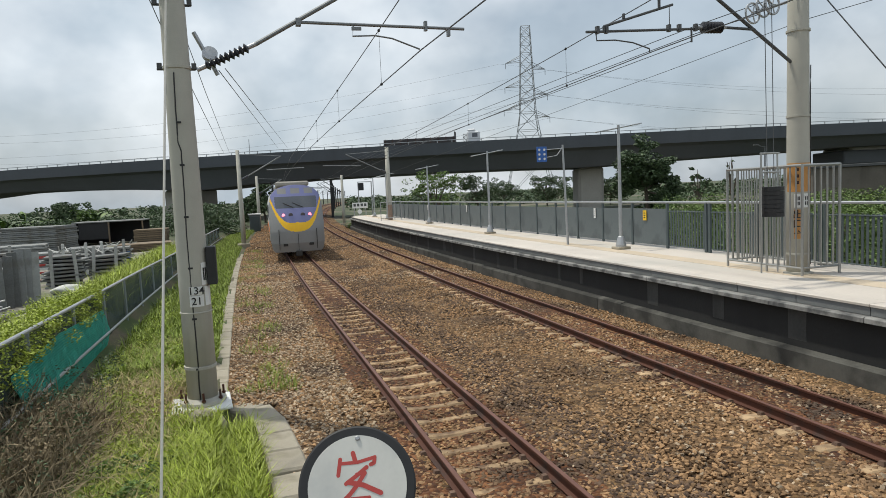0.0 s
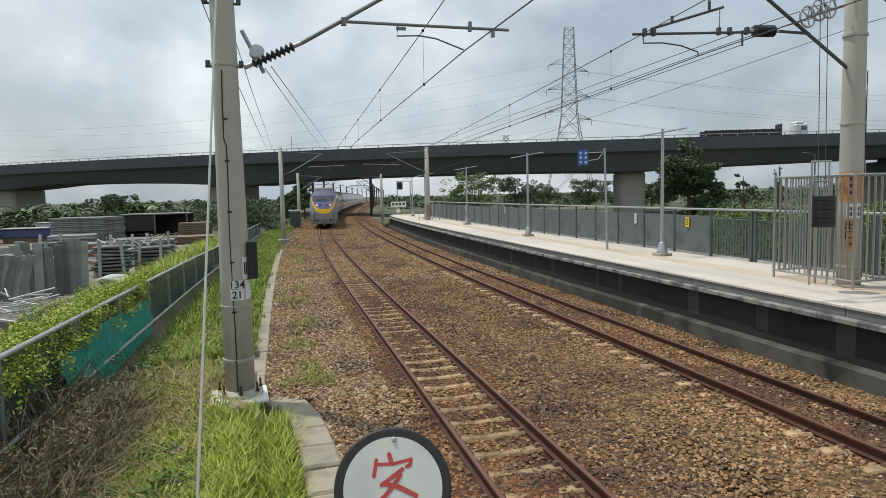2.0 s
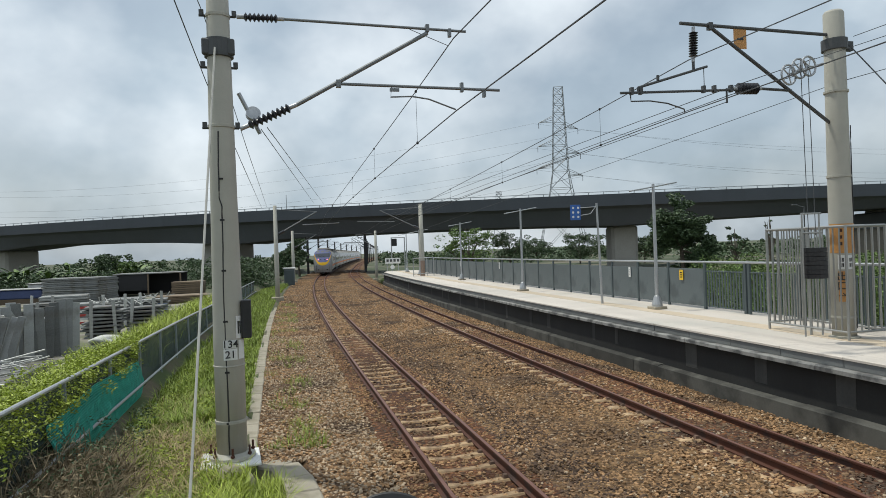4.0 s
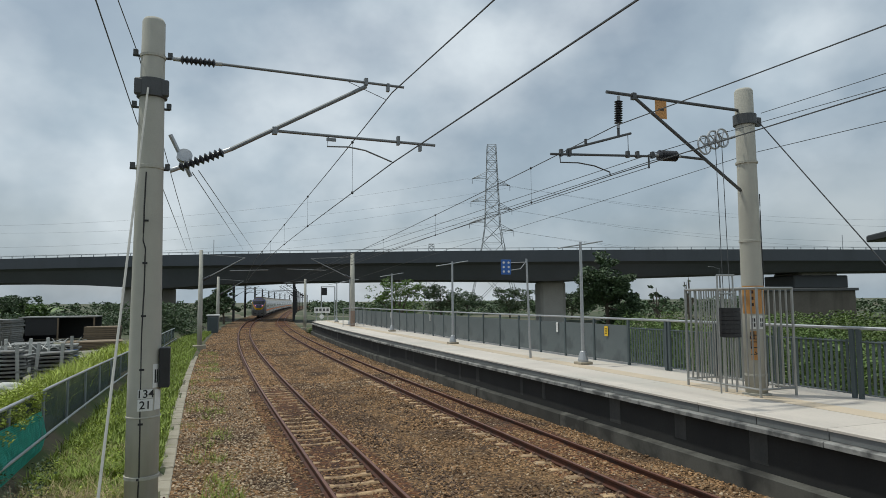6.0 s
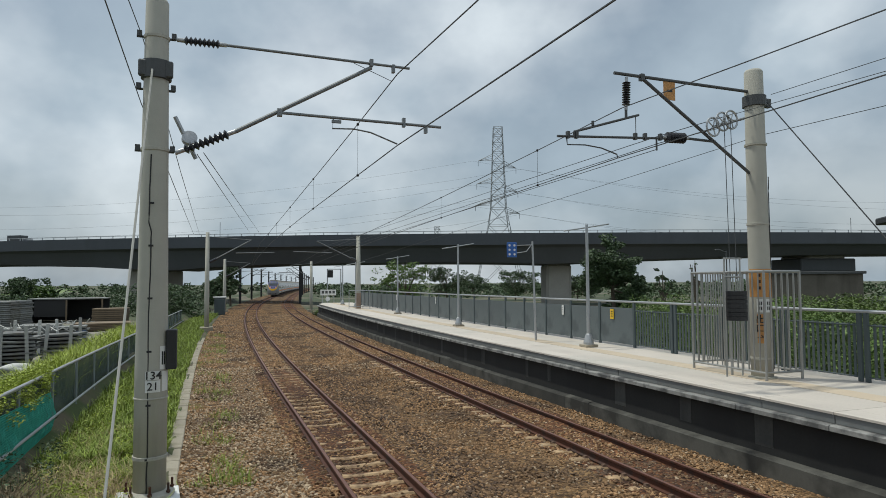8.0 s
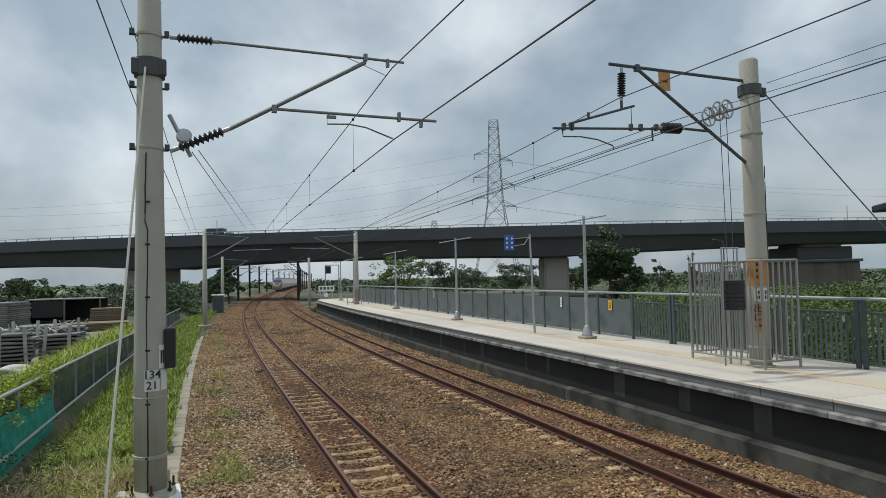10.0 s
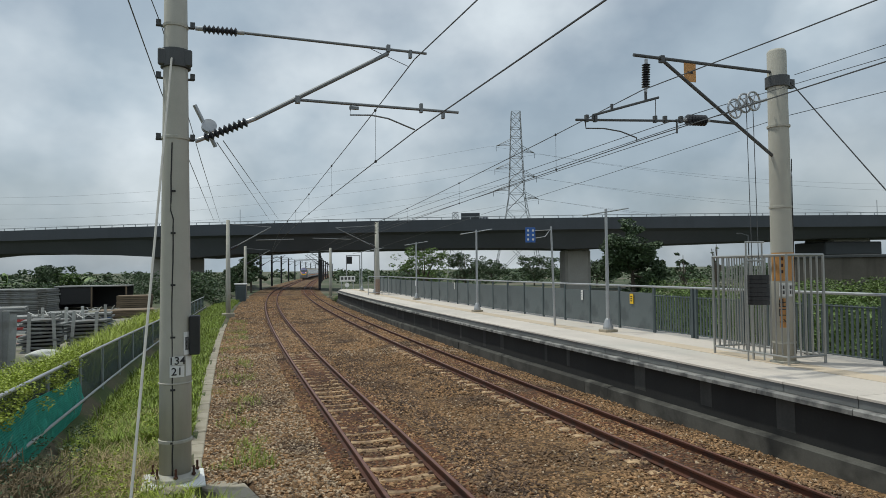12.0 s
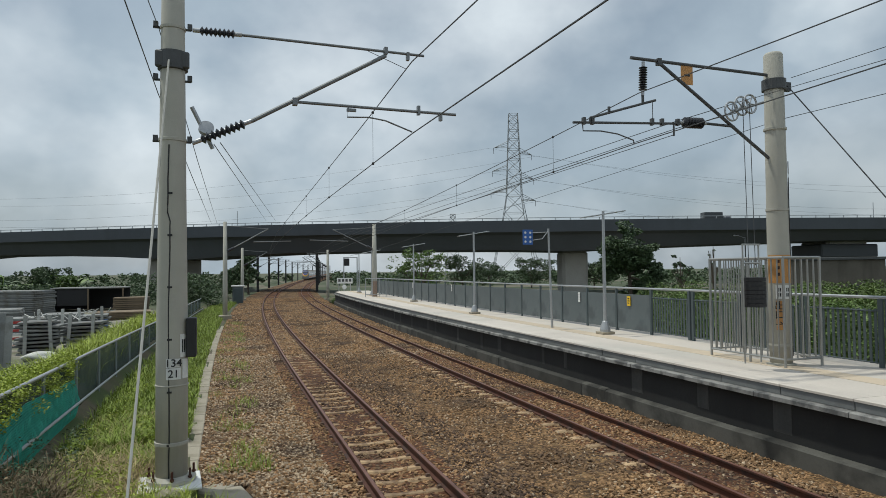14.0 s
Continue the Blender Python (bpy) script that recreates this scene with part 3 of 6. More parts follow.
def build_platform():
    ys = steps(-40.0, 72.0, 112)
    pl = thing("platform", pose(0, 0, 0), "long raised concrete platform with dark stained side wall", "platform", kind="structure")
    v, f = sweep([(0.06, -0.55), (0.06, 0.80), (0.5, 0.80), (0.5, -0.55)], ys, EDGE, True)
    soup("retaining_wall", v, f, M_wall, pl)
    v, f = sweep([(0.45, 0.6), (0.45, P_Z - 0.03), (4.0, P_Z - 0.03), (4.0, -0.8)], ys, EDGE, True)
    soup("platform_fill", v, f, M_coping, pl)
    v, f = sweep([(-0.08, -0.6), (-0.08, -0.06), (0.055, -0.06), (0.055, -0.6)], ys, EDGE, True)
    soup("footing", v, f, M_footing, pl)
    # lower ledge in cast lengths, coping above it, wall panels
    rng = random.Random(3)

    def piece(name, prof, y0, y1, x0, material):
        yy = steps(y0, y1, 3)
        vv, ff = sweep(prof, yy, x0, True)
        soup(name, vv, ff, material, pl)

    y = -40.0
    while y < 71:
        L = 2.0
        o = rng.uniform(-0.012, 0.012)
        piece("ledge", [(-0.12 + o, 0.80), (-0.12 + o, 0.875), (-0.10 + o, 0.895), (0.42, 0.90), (0.42, 0.80)], y + 0.006, y + L - 0.006, EDGE, M_ledge)
        y += L
    y = -40.0
    while y < 71:
        L = rng.choice((1.2, 2.4, 3.6, 4.8))
        o, h = rng.uniform(-0.02, 0.01), rng.uniform(-0.02, 0.02)
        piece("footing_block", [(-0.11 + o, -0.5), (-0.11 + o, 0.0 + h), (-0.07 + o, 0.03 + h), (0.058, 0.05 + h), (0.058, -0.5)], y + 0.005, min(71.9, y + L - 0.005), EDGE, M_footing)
        y += L
    y = -40.0
    while y < 71:
        L = 1.5
        o = rng.uniform(-0.006, 0.006)
        piece("coping", [(0.02 + o, 0.905), (0.02 + o, P_Z - 0.052), (0.46, P_Z - 0.052), (0.46, 0.905)], y + 0.008, y + L - 0.008, EDGE, M_coping)
        piece("edge_slab", [(-0.005 + o, P_Z - 0.046), (-0.005 + o, P_Z - 0.008), (0.004 + o, P_Z), (0.46, P_Z), (0.46, P_Z - 0.046)], y + 0.006, y + L - 0.006, EDGE, M_paving)
        y += L
    for k in range(26):
        y = 4.0 + k * 2.6 + rng.uniform(-0.7, 0.7)
        piece("wall_patch", [(0.054, rng.uniform(0.1, 0.45)), (0.054, 0.795), (0.07, 0.795), (0.07, 0.1)], y, y + rng.uniform(0.18, 0.5), EDGE, M_walllight)
    # paving strips
    def strip(name, a, b, material, lift=0.0, n=13):
        y = -40.0
        while y < 71:
            L = 6.0
            yy = steps(y + 0.006, y + L - 0.006, 4)
            vv, ff = sweep([(a, P_Z - 0.05), (a, P_Z + lift), (b, P_Z + lift), (b, P_Z - 0.05)], yy, EDGE, True)
            soup(name, vv, ff, material, pl)
            y += L

    strip("paving", 0.464, 1.55, M_paving)
    strip("tactile_strip", 1.556, 2.15, M_strip, 0.005)
    strip("paving", 2.156, 4.0, M_paving)


build_platform()


# ---- bridge ----
B_AZ, B_D = radians(22), 112.0
B_U = Vector((math.cos(B_AZ), -math.sin(B_AZ), 0))
B_N = Vector((math.sin(B_AZ), math.cos(B_AZ), 0))
B_TOP = 11.75


def bridge_at(s, v, z):
    p = B_N * (B_D + v + 0.0012 * s * s) + B_U * s
    return Vector((p.x, p.y, z))


def bridge_bottom(s):
    ks = [(-340, 6.6), (-119, 6.5), (-104, 7.4), (-90, 7.3), (-76, 6.9), (-63, 6.15), (-55, 5.85), (-45, 6.45), (-34, 6.8), (-8, 6.9), (6, 6.75), (16, 6.45), (26, 7.0), (60, 7.9), (120, 8.4), (430, 8.6)]
    for (a, za), (b, zb) in zip(ks[:-1], ks[1:]):
        if s <= b:
            return za + (zb - za) * max(0.0, s - a) / (b - a)
    return ks[-1][1]


def build_bridge():
    br = thing("road_bridge", pose(0, 0, 0), "long grey concrete road bridge on piers crossing over the railway", "bridge", kind="structure")
    ss = steps(-340, 430, 154)

    def ext(name, prof, material, seg=ss):
        verts, faces = [], []
        k = None
        for s in seg:
            pts = prof(s)
            k = len(pts)
            verts += [tuple(bridge_at(s, v, z)) for v, z in pts]
        for i in range(len(seg) - 1):
            for j in range(k):
                a, b = i * k + j, i * k + (j + 1) % k
                faces.append((a, b, b + k, a + k))
        faces.append(tuple(range(k)))
        faces.append(tuple(reversed(range((len(seg) - 1) * k, len(seg) * k))))
        return soup(name, verts, faces, material, br)

    def girder(s):
        b = bridge_bottom(s)
        return [(0.35, 10.6), (0.35, 9.9), (1.3, 9.3), (2.9, b), (16.2, b), (18.7, 9.3), (19.65, 9.9), (19.65, 10.6)]

    # backlit shade of the bridge side is painted into these colours
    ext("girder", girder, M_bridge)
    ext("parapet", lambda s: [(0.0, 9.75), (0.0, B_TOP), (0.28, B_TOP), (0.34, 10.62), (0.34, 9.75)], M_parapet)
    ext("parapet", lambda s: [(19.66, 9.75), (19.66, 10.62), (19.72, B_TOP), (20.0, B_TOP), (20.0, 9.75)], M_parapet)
    ext("deck", lambda s: [(0.36, 10.605), (0.36, 10.68), (19.6, 10.68), (19.6, 10.605)], M_darksteel)
    for row, v in (("near", 0.14),):
        for z in (B_TOP + 0.42,):
            ext("handrail", lambda s: [(v - 0.05, z - 0.05), (v - 0.05, z + 0.05), (v + 0.05, z + 0.05), (v + 0.05, z - 0.05)], M_galv)
    me = bpy.data.meshes.new("rail_post")
    bm = box(0.12, 0.10, 0.42, 0, 0, 0)
    bm.to_mesh(me)
    bm.free()
    me.materials.append(M_galv)
    s = -120
    while s < 150:
        p = bridge_at(s, 0.14, B_TOP)
        share("rail_post", me, br, pose(p.x, p.y, p.z, 0, 0, -22))
        s += 2.5
    for s, w, v0, v1, cap in ((-61.2, 7.0, 6.0, 14.0, 0), (16.5, 4.6, 6.5, 13.5, 0), (66.0, 8.0, 6.0, 14.0, 1), (-121, 6, 6, 14, 0), (150, 6, 6, 14, 0)):
        p = bridge_at(s, (v0 + v1) / 2, -1.5)
        ang = -22 + math.degrees(math.atan(0.0024 * s))
        top = bridge_bottom(s) + 0.2
        bm = box(w, v1 - v0, top + 1.5, 0, 0, 0, 0.5)
        pr = part("pier", bm, M_pier, br)
        pr.matrix_basis = pose(p.x, p.y, p.z, 0, 0, ang)
        if cap:
            pc = part("pier_cap", box(w + 3.0, v1 - v0 + 1, 2.4, 0, 0, 0, 0.2), M_bridge, br)
            pc.matrix_basis = pose(p.x, p.y, top - 3.2, 0, 0, ang)
    # small fittings on the side: lamp masts and drain heads
    for s in (-44, 68):
        p = bridge_at(s, 0.15, B_TOP)
        part("mast", tube(p, p + Vector((0, 0, 2.6)), 0.06), M_galv, br)


build_bridge()


# ---- writing ----
def text_mesh(body, size, material, parent, m, name="lettering"):
    cu = bpy.data.curves.new(name, "FONT")
    cu.body, cu.size, cu.align_x, cu.align_y, cu.extrude = body, size, "CENTER", "CENTER", 0.0008
    cu.offset = size * 0.012
    ob = bpy.data.objects.new(name, cu)
    scene.collection.objects.link(ob)
    dg = bpy.context.evaluated_depsgraph_get()
    me = bpy.data.meshes.new_from_object(ob.evaluated_get(dg))
    bpy.data.objects.remove(ob)
    me.name = name
    me.materials.clear()
    me.materials.append(material)
    o = new(name, me)
    o.parent = parent
    o.matrix_basis = m
    return o


# ---- wires ----
def wire(name, pts, r, label, material=None):
    bm = bmesh.new()
    polytube(bm, pts, r, 5)
    ob = part(name, bm, material or M_wire)
    return tagged(ob, label, "wire", "overhead wires")


def span(a, b, sag, n=10):
    a, b = Vector(a), Vector(b)
    return [a.lerp(b, i / n) - Vector((0, 0, 4 * sag * (i / n) * (1 - i / n))) for i in range(n + 1)]


def chain(*legs):
    out = []
    for leg in legs:
        out += leg if not out else leg[1:]
    return out


def insulator(name, a, b, parent, material=None, n=8, r=0.075):
    """A ribbed insulator with its steel end caps from a to b."""
    a, b = Vector(a), Vector(b)
    L = (b - a).length
    m = Matrix.Translation(a) @ (b - a).to_track_quat("Z", "Y").to_matrix().to_4x4()
    bm = bmesh.new()
    prof = [(0.03, L * 0.14)]
    for i in range(n):
        z0 = L * 0.14 + L * 0.72 * i / n
        d = L * 0.72 / n
        prof += [(r * 0.45, z0 + d * 0.1), (r, z0 + d * 0.55), (r * 0.95, z0 + d * 0.65), (r * 0.45, z0 + d * 0.95)]
    prof.append((0.03, L * 0.86))
    lathe(bm, prof, 12, m)
    ob = part(name, bm, material or M_insul, parent, "dark ribbed insulator")
    for a0, a1 in ((0.0, 0.15), (0.85, 1.0)):
        bm = bmesh.new()
        lathe(bm, [(0.035, L * a0), (0.035, L * a1)], 10, m)
        part("end_cap", bm, M_galv, ob)
    return ob


def concrete_pole(x, y, z0, z1, r0, r1, label, group="catenary poles"):
    po = thing("catenary_pole", pose(x, y, z0), label, "pole", group)
    bm = bmesh.new()
    h = z1 - z0
    lathe(bm, [(r0, 0), (r0, h * 0.25), ((r0 + r1) / 2 * 1.02, h * 0.55), (r1, h - 0.05), (r1 * 0.85, h)], 28)
    part("shaft", bm, M_concrete, po, smooth=True)
    return po


# near pole by the verge
LP = Vector((-0.79, 11.0, 0.0))


def build_left_pole():
    po = concrete_pole(LP.x, LP.y, 0.08, 7.74, 0.235, 0.17, "tall grey concrete catenary pole on a white pad by the verge")
    o = Vector((LP.x, LP.y, 0.08))

    def L(x, z, y=11.0):
        return Vector((x, y, z)) - o

    for z, h, r in ((0.62, 0.05, 0.243), (1.52, 0.02, 0.24), (5.32, 0.05, 0.202), (7.10, 0.05, 0.182)):
        bm = bmesh.new()
        lathe(bm, [(r, z - 0.08), (r + 0.008, z - 0.08 + 0.005), (r + 0.008, z - 0.08 + h), (r, z - 0.08 + h + 0.005)], 24)
        part("band", bm, M_concrete, po)
    bm = bmesh.new()
    lathe(bm, [(0.19, 6.37), (0.225, 6.38), (0.225, 6.66), (0.19, 6.67)], 20)
    add_box(bm, 0.50, 0.10, 0.26, 0, -0.12, 6.39, None, 0.02)
    part("collar", bm, M_darksteel, po, "dark steel clamp collar")
    # bolt ends either side
    for z in (5.28, 6.25, 7.08):
        bm = bmesh.new()
        add_tube(bm, L(-1.08, z + 0.05), L(-0.52, z + 0.05), 0.02)
        add_box(bm, 0.07, 0.07, 0.09, -0.25, 0, z - 0.03)
        add_box(bm, 0.07, 0.07, 0.09, 0.25, 0, z - 0.03)
        part("bracket", bm, M_darksteel, po)
    # top tie
    top = insulator("insulator", L(-0.50, 7.14), L(0.25, 7.14), po)
    bm = tube(L(0.22, 7.14), L(3.36, 7.09), 0.024)
    add_box(bm, 0.06, 0.10, 0.12, *(L(2.66, 7.05)))
    add_box(bm, 0.05, 0.08, 0.14, *(L(3.06, 6.98)))
    part("tie_tube", bm, M_arm, po, "grey steel tie tube")
    # strut
    insulator("insulator", L(-0.50, 5.32), L(0.42, 5.74), po, None, 9, 0.085)
    bm = tube(L(0.40, 5.73), L(2.66, 7.03), 0.036)
    part("strut_tube", bm, M_arm, po, "grey steel cantilever strut")
    # registration tube and steady arm
    bm = tube(L(1.12, 6.10), L(3.95, 6.07), 0.026)
    add_box(bm, 0.08, 0.1, 0.12, *(L(1.10, 6.04)))
    add_box(bm, 0.05, 0.08, 0.14, *(L(3.66, 5.94)))
    add_box(bm, 0.05, 0.08, 0.16, *(L(3.25, 6.02)))
    part("registration_tube", bm, M_arm, po)
    bm = bmesh.new()
    add_box(bm, 0.16, 0.05, 0.05, *(L(2.05, 6.00)))
    polytube(bm, [L(2.0, 6.08), L(1.98, 5.90), L(2.35, 5.92), L(2.65, 5.88), L(3.13, 5.71)], 0.014, 6)
    part("steady_arm", bm, M_arm, po)
    part("catenary_stay", tube(L(2.35, 7.08), L(3.02, 6.83), 0.006, None, 5), M_wire, po)
    # tension pulley
    bm = bmesh.new()
    lathe(bm, [(0.05, -0.05), (0.12, -0.045), (0.10, -0.02), (0.10, 0.02), (0.12, 0.045), (0.05, 0.05)], 18, Matrix.Translation(L(-0.30, 5.62, 11.25)) @ pose(0, 0, 0, 70, 20, 0))
    add_tube(bm, L(-0.52, 5.95, 11.2), L(-0.2, 5.3, 11.3), 0.035)
    part("pulley", bm, M_galv, po)
    # cable on the face of the shaft
    rng = random.Random(2)
    bm = bmesh.new()
    line = []
    for i in range(40):
        z = 0.02 + i * 0.132
        r = 0.235 - (0.065 * z / 7.7)
        a = -math.pi / 2 - 0.12 + (0.14 * math.sin(z * 1.1) if z > 4.0 else 0.04 * math.sin(z * 2.0)) + rng.uniform(-0.015, 0.015)
        p = Vector((r * math.cos(a) * 1.04, r * math.sin(a) * 1.04, z))
        line.append(p)
    polytube(bm, line, 0.011, 5)
    part("cable", bm, M_black, po, "thin black cable strapped to the pole")
    for z in (0.55, 1.35, 2.15, 2.95, 3.75, 4.4):
        part("cable_clip", box(0.07, 0.03, 0.03, -0.02, -0.238 + 0.0085 * z, z), M_black, po)
    # side box and plates
    bx = part("junction_box", box(0.15, 0.30, 0.60, 0.285, -0.02, 1.88, 0.012), M_black, po, "black junction box")
    # plates curve round the shaft
    def plate(name, a0, a1, z0, z1, material, lift=0.006, parent=po):
        verts, faces = [], []
        n = 8
        for i in range(n + 1):
            a = a0 + (a1 - a0) * i / n
            for z in (z0, z1):
                r = 0.235 - 0.010 * max(0.0, (z - 1.9) / 2.0) + lift
                verts.append((r * math.cos(a), r * math.sin(a), z))
                verts.append(((r - 0.004) * math.cos(a), (r - 0.004) * math.sin(a), z))
        for i in range(n):
            b = i * 4
            faces += [(b, b + 4, b + 6, b + 2), (b + 2, b + 6, b + 7, b + 3), (b, b + 1, b + 5, b + 4)]
        faces += [(0, 2, 3, 1), (n * 4, n * 4 + 1, n * 4 + 3, n * 4 + 2)]
        return soup(name, verts, faces, material, parent)

    q = -math.pi / 2
    up = plate("number_plate", q - 0.28, q + 0.62, 1.74, 1.87, M_white)
    lo = plate("number_plate", q - 0.28, q + 0.62, 1.555, 1.73, M_white)
    plate("notice", q + 0.74, q + 1.3, 1.56, 1.86, M_white)
    plate("notice", q + 0.58, q + 1.25, 1.89, 2.24, M_white)
    for a0 in (0.70, 0.85):
        plate("notice_bar", q + a0, q + a0 + 0.1, 1.96, 2.16, M_black, 0.010)
    for body, z, host in (("134", 1.805, up), ("21", 1.642, lo)):
        text_mesh(body, 0.165, M_black, host, pose(0.04, -0.262, z, 90, 0, 10))
    # base pad, collar ring and bolts
    part("base_ring", lathe_bm([(0.36, -0.02), (0.36, 0.03), (0.26, 0.07), (0.24, 0.07)], 24), M_concrete, po)
    for i in range(7):
        a = i * 0.9 + 0.3
        bm = bmesh.new()
        add_tube(bm, (0.33 * math.cos(a), 0.33 * math.sin(a), 0.0), (0.33 * math.cos(a), 0.33 * math.sin(a), 0.19), 0.018)
        add_tube(bm, (0.33 * math.cos(a), 0.33 * math.sin(a), 0.05), (0.33 * math.cos(a), 0.33 * math.sin(a), 0.08), 0.035, None, 6)
        part("anchor_bolt", bm, M_rail, po)
    return po


def lathe_bm(prof, seg=20):
    bm = bmesh.new()
    lathe(bm, prof, seg)
    return bm


build_left_pole()
pad = part("pole_pad", box(0.80, 0.78, 0.40, 0, 0, -0.40, 0.02), M_soil)
part("pad_slab", box(0.90, 0.88, 0.045, 0, 0, 0.0, 0.012), M_white, pad)
pad.matrix_basis = pose(LP.x - 0.02, LP.y - 0.05, 0.005, 0, 0, 4)
tagged(pad, "whitewashed square concrete pad under the pole", "pole pad")
bm = bmesh.new()
bmesh.ops.create_icosphere(bm, subdivisions=2, radius=0.3)
for v in bm.verts:
    v.co *= 1 + 0.35 * noise.noise(v.co * 3)
    v.co.z *= 0.7
rock = part("concrete_lump", bm, M_kerb)
rock.matrix_basis = pose(-0.72, 10.1, -0.02, 10, 5, 20)
tagged(rock, "rough pale lump of broken concrete in the grass", "rubble")

# guy rope from the collar
wire("guy_rope", [Vector((-0.83, 10.75, 6.55)), Vector((-0.93, 7.4, 1.25)), Vector((-0.96, 6.55, -0.1))], 0.016, "pale slack guy rope from the pole's collar to the ground", M_rope)


def build_right_pole():
    X, Y = 11.66, 11.35
    k = 0.978
    po = concrete_pole(X, Y, P_Z, 8.05, 0.232, 0.20, "pale concrete catenary pole standing on the platform inside a rail cage")
    o = Vector((X, Y, P_Z))

    def L(x, z, y=Y):
        return Vector((x * k, y, 3.25 + (z - 3.25) * k)) - o

    bm = tube(L(8.10, 7.70), L(11.80, 7.64), 0.035)
    add_box(bm, 0.09, 0.10, 0.14, *(L(8.80, 7.60)))
    part("top_beam", bm, M_darksteel, po)
    part("strut_tube", tube(L(8.82, 7.65), L(11.80, 5.68), 0.036), M_darksteel, po)
    insulator("insulator", L(8.41, 7.64), L(8.38, 6.92), po, None, 10, 0.09)
    bm = tube(L(7.10, 6.36), L(8.70, 6.84), 0.026)
    add_tube(bm, L(7.10, 6.36), L(7.10, 6.24), 0.03)
    add_tube(bm, L(7.55, 6.52), L(7.55, 6.62), 0.03)
    add_tube(bm, L(8.38, 6.92), L(8.38, 6.74), 0.03)
    add_tube(bm, L(8.62, 6.82), L(8.62, 6.30), 0.008)
    part("messenger_carrier", bm, M_darksteel, po)
    bm = tube(L(6.70, 6.24), L(9.40, 6.38), 0.026)
    for x in (6.95, 7.15, 8.6, 8.85, 9.25):
        add_box(bm, 0.06, 0.08, 0.14, *(L(x, 6.20 + (x - 6.7) * 0.05)))
    part("registration_tube", bm, M_darksteel, po)
    insulator("insulator", L(9.30, 6.40), L(10.0, 6.42), po, None, 7, 0.12)
    part("link_tube", tube(L(9.98, 6.42), L(10.75, 6.40), 0.03), M_darksteel, po)
    bm = bmesh.new()
    polytube(bm, [L(6.92, 6.22), L(6.93, 6.08), L(7.35, 6.10), L(7.75, 6.06), L(8.13, 5.95), L(8.14, 5.88)], 0.014, 6)
    part("steady_arm", bm, M_darksteel, po)
    part("drop_arm", tube(L(9.15, 6.36), L(9.15, 6.10), 0.02), M_darksteel, po)
    # tag board
    bm = box(0.30, 0.02, 0.40, *(L(9.52, 7.24)), 0.005)
    tg = part("tag_board", bm, M_orange, po, "orange warning tag board")
    part("tag_bar", box(0.14, 0.006, 0.04, *(L(9.52, 7.42) - Vector((0, 0.014, 0)))), M_black, tg)
    # collar, wheels and weight ropes
    bm = lathe_bm([(0.2, 6.10), (0.255, 6.11), (0.255, 6.34), (0.2, 6.35)], 20)
    add_box(bm, 0.3, 0.1, 0.2, 0.3, 0, 6.12)
    part("collar", bm, M_darksteel, po)
    for x, z, y in ((10.47, 6.66, 11.1), (10.74, 6.80, 11.1), (10.98, 6.86, 11.1)):
        c = L(x, z, y)
        bm = bmesh.new()
        mm = Matrix.Translation(c) @ pose(0, 0, 0, 90, 0, 8)
        for i in range(20):
            a0, a1 = 2 * math.pi * i / 20, 2 * math.pi * (i + 1) / 20
            vs = add_tube(bm, (0.2 * math.cos(a0), 0.2 * math.sin(a0), 0), (0.2 * math.cos(a1), 0.2 * math.sin(a1), 0), 0.022, None, 6)
            bmesh.ops.transform(bm, matrix=mm, verts=vs)
        for i in range(5):
            a0 = 2 * math.pi * i / 5
            vs = add_tube(bm, (0, 0, 0), (0.2 * math.cos(a0), 0.2 * math.sin(a0), 0), 0.014, None, 6)
            bmesh.ops.transform(bm, matrix=mm, verts=vs)
        part("tension_wheel", bm, M_galv, po)
    bm = tube(L(10.47, 6.66, 11.1), L(11.6, 7.0), 0.03)
    part("wheel_arm", bm, M_galv, po)
    for x in (10.68, 10.86):
        bm = tube(L(x, 6.85, 11.0), L(x + 0.05, 3.3, 11.0), 0.008, None, 5)
        part("weight_rope", bm, M_wire, po)
    for i in range(7):
        part("tension_weight", tube(L(10.86, 2.40 + i * 0.092, 11.0), L(10.86, 2.485 + i * 0.092, 11.0), 0.23, None, 18), M_black, po, "black tension weight")
    bm = tube(L(10.55, 3.35, 11.0), L(11.05, 3.35, 11.0), 0.02)
    add_tube(bm, L(10.57, 1.2, 11.0), L(10.57, 3.75, 11.0), 0.018)
    add_tube(bm, L(11.00, 1.2, 11.0), L(11.00, 3.75, 11.0), 0.018)
    add_tube(bm, L(10.55, 3.75, 11.0), L(11.05, 3.75, 11.0), 0.018)
    part("weight_guide", bm, M_stain, po)
    # bands of paint and plates
    def wrap(name, z0, z1, a0, a1, material, lift=0.004):
        verts, faces = [], []
        n = 14
        for i in range(n + 1):
            a = a0 + (a1 - a0) * i / n
            for z in (z0, z1):
                verts.append(((0.232 + lift) * math.cos(a), (0.232 + lift) * math.sin(a), z))
        for i in range(n):
            b = i * 2
            faces.append((b, b + 2, b + 3, b + 1))
        return soup(name, verts, faces, material, po)

    q = -math.pi / 2 - 0.5
    w1 = wrap("orange_band", 1.80, 2.42, q - 1.4, q + 1.6, M_orange, 0.002)
    w2 = wrap("exit_notice", 0.78, 1.42, q - 0.62, q - 0.02, M_orange, 0.002)
    n1 = wrap("number_plate", 1.46, 1.76, q - 0.62, q - 0.06, M_white)
    n2 = wrap("number_plate", 1.46, 1.76, q + 0.1, q + 0.75, M_white)
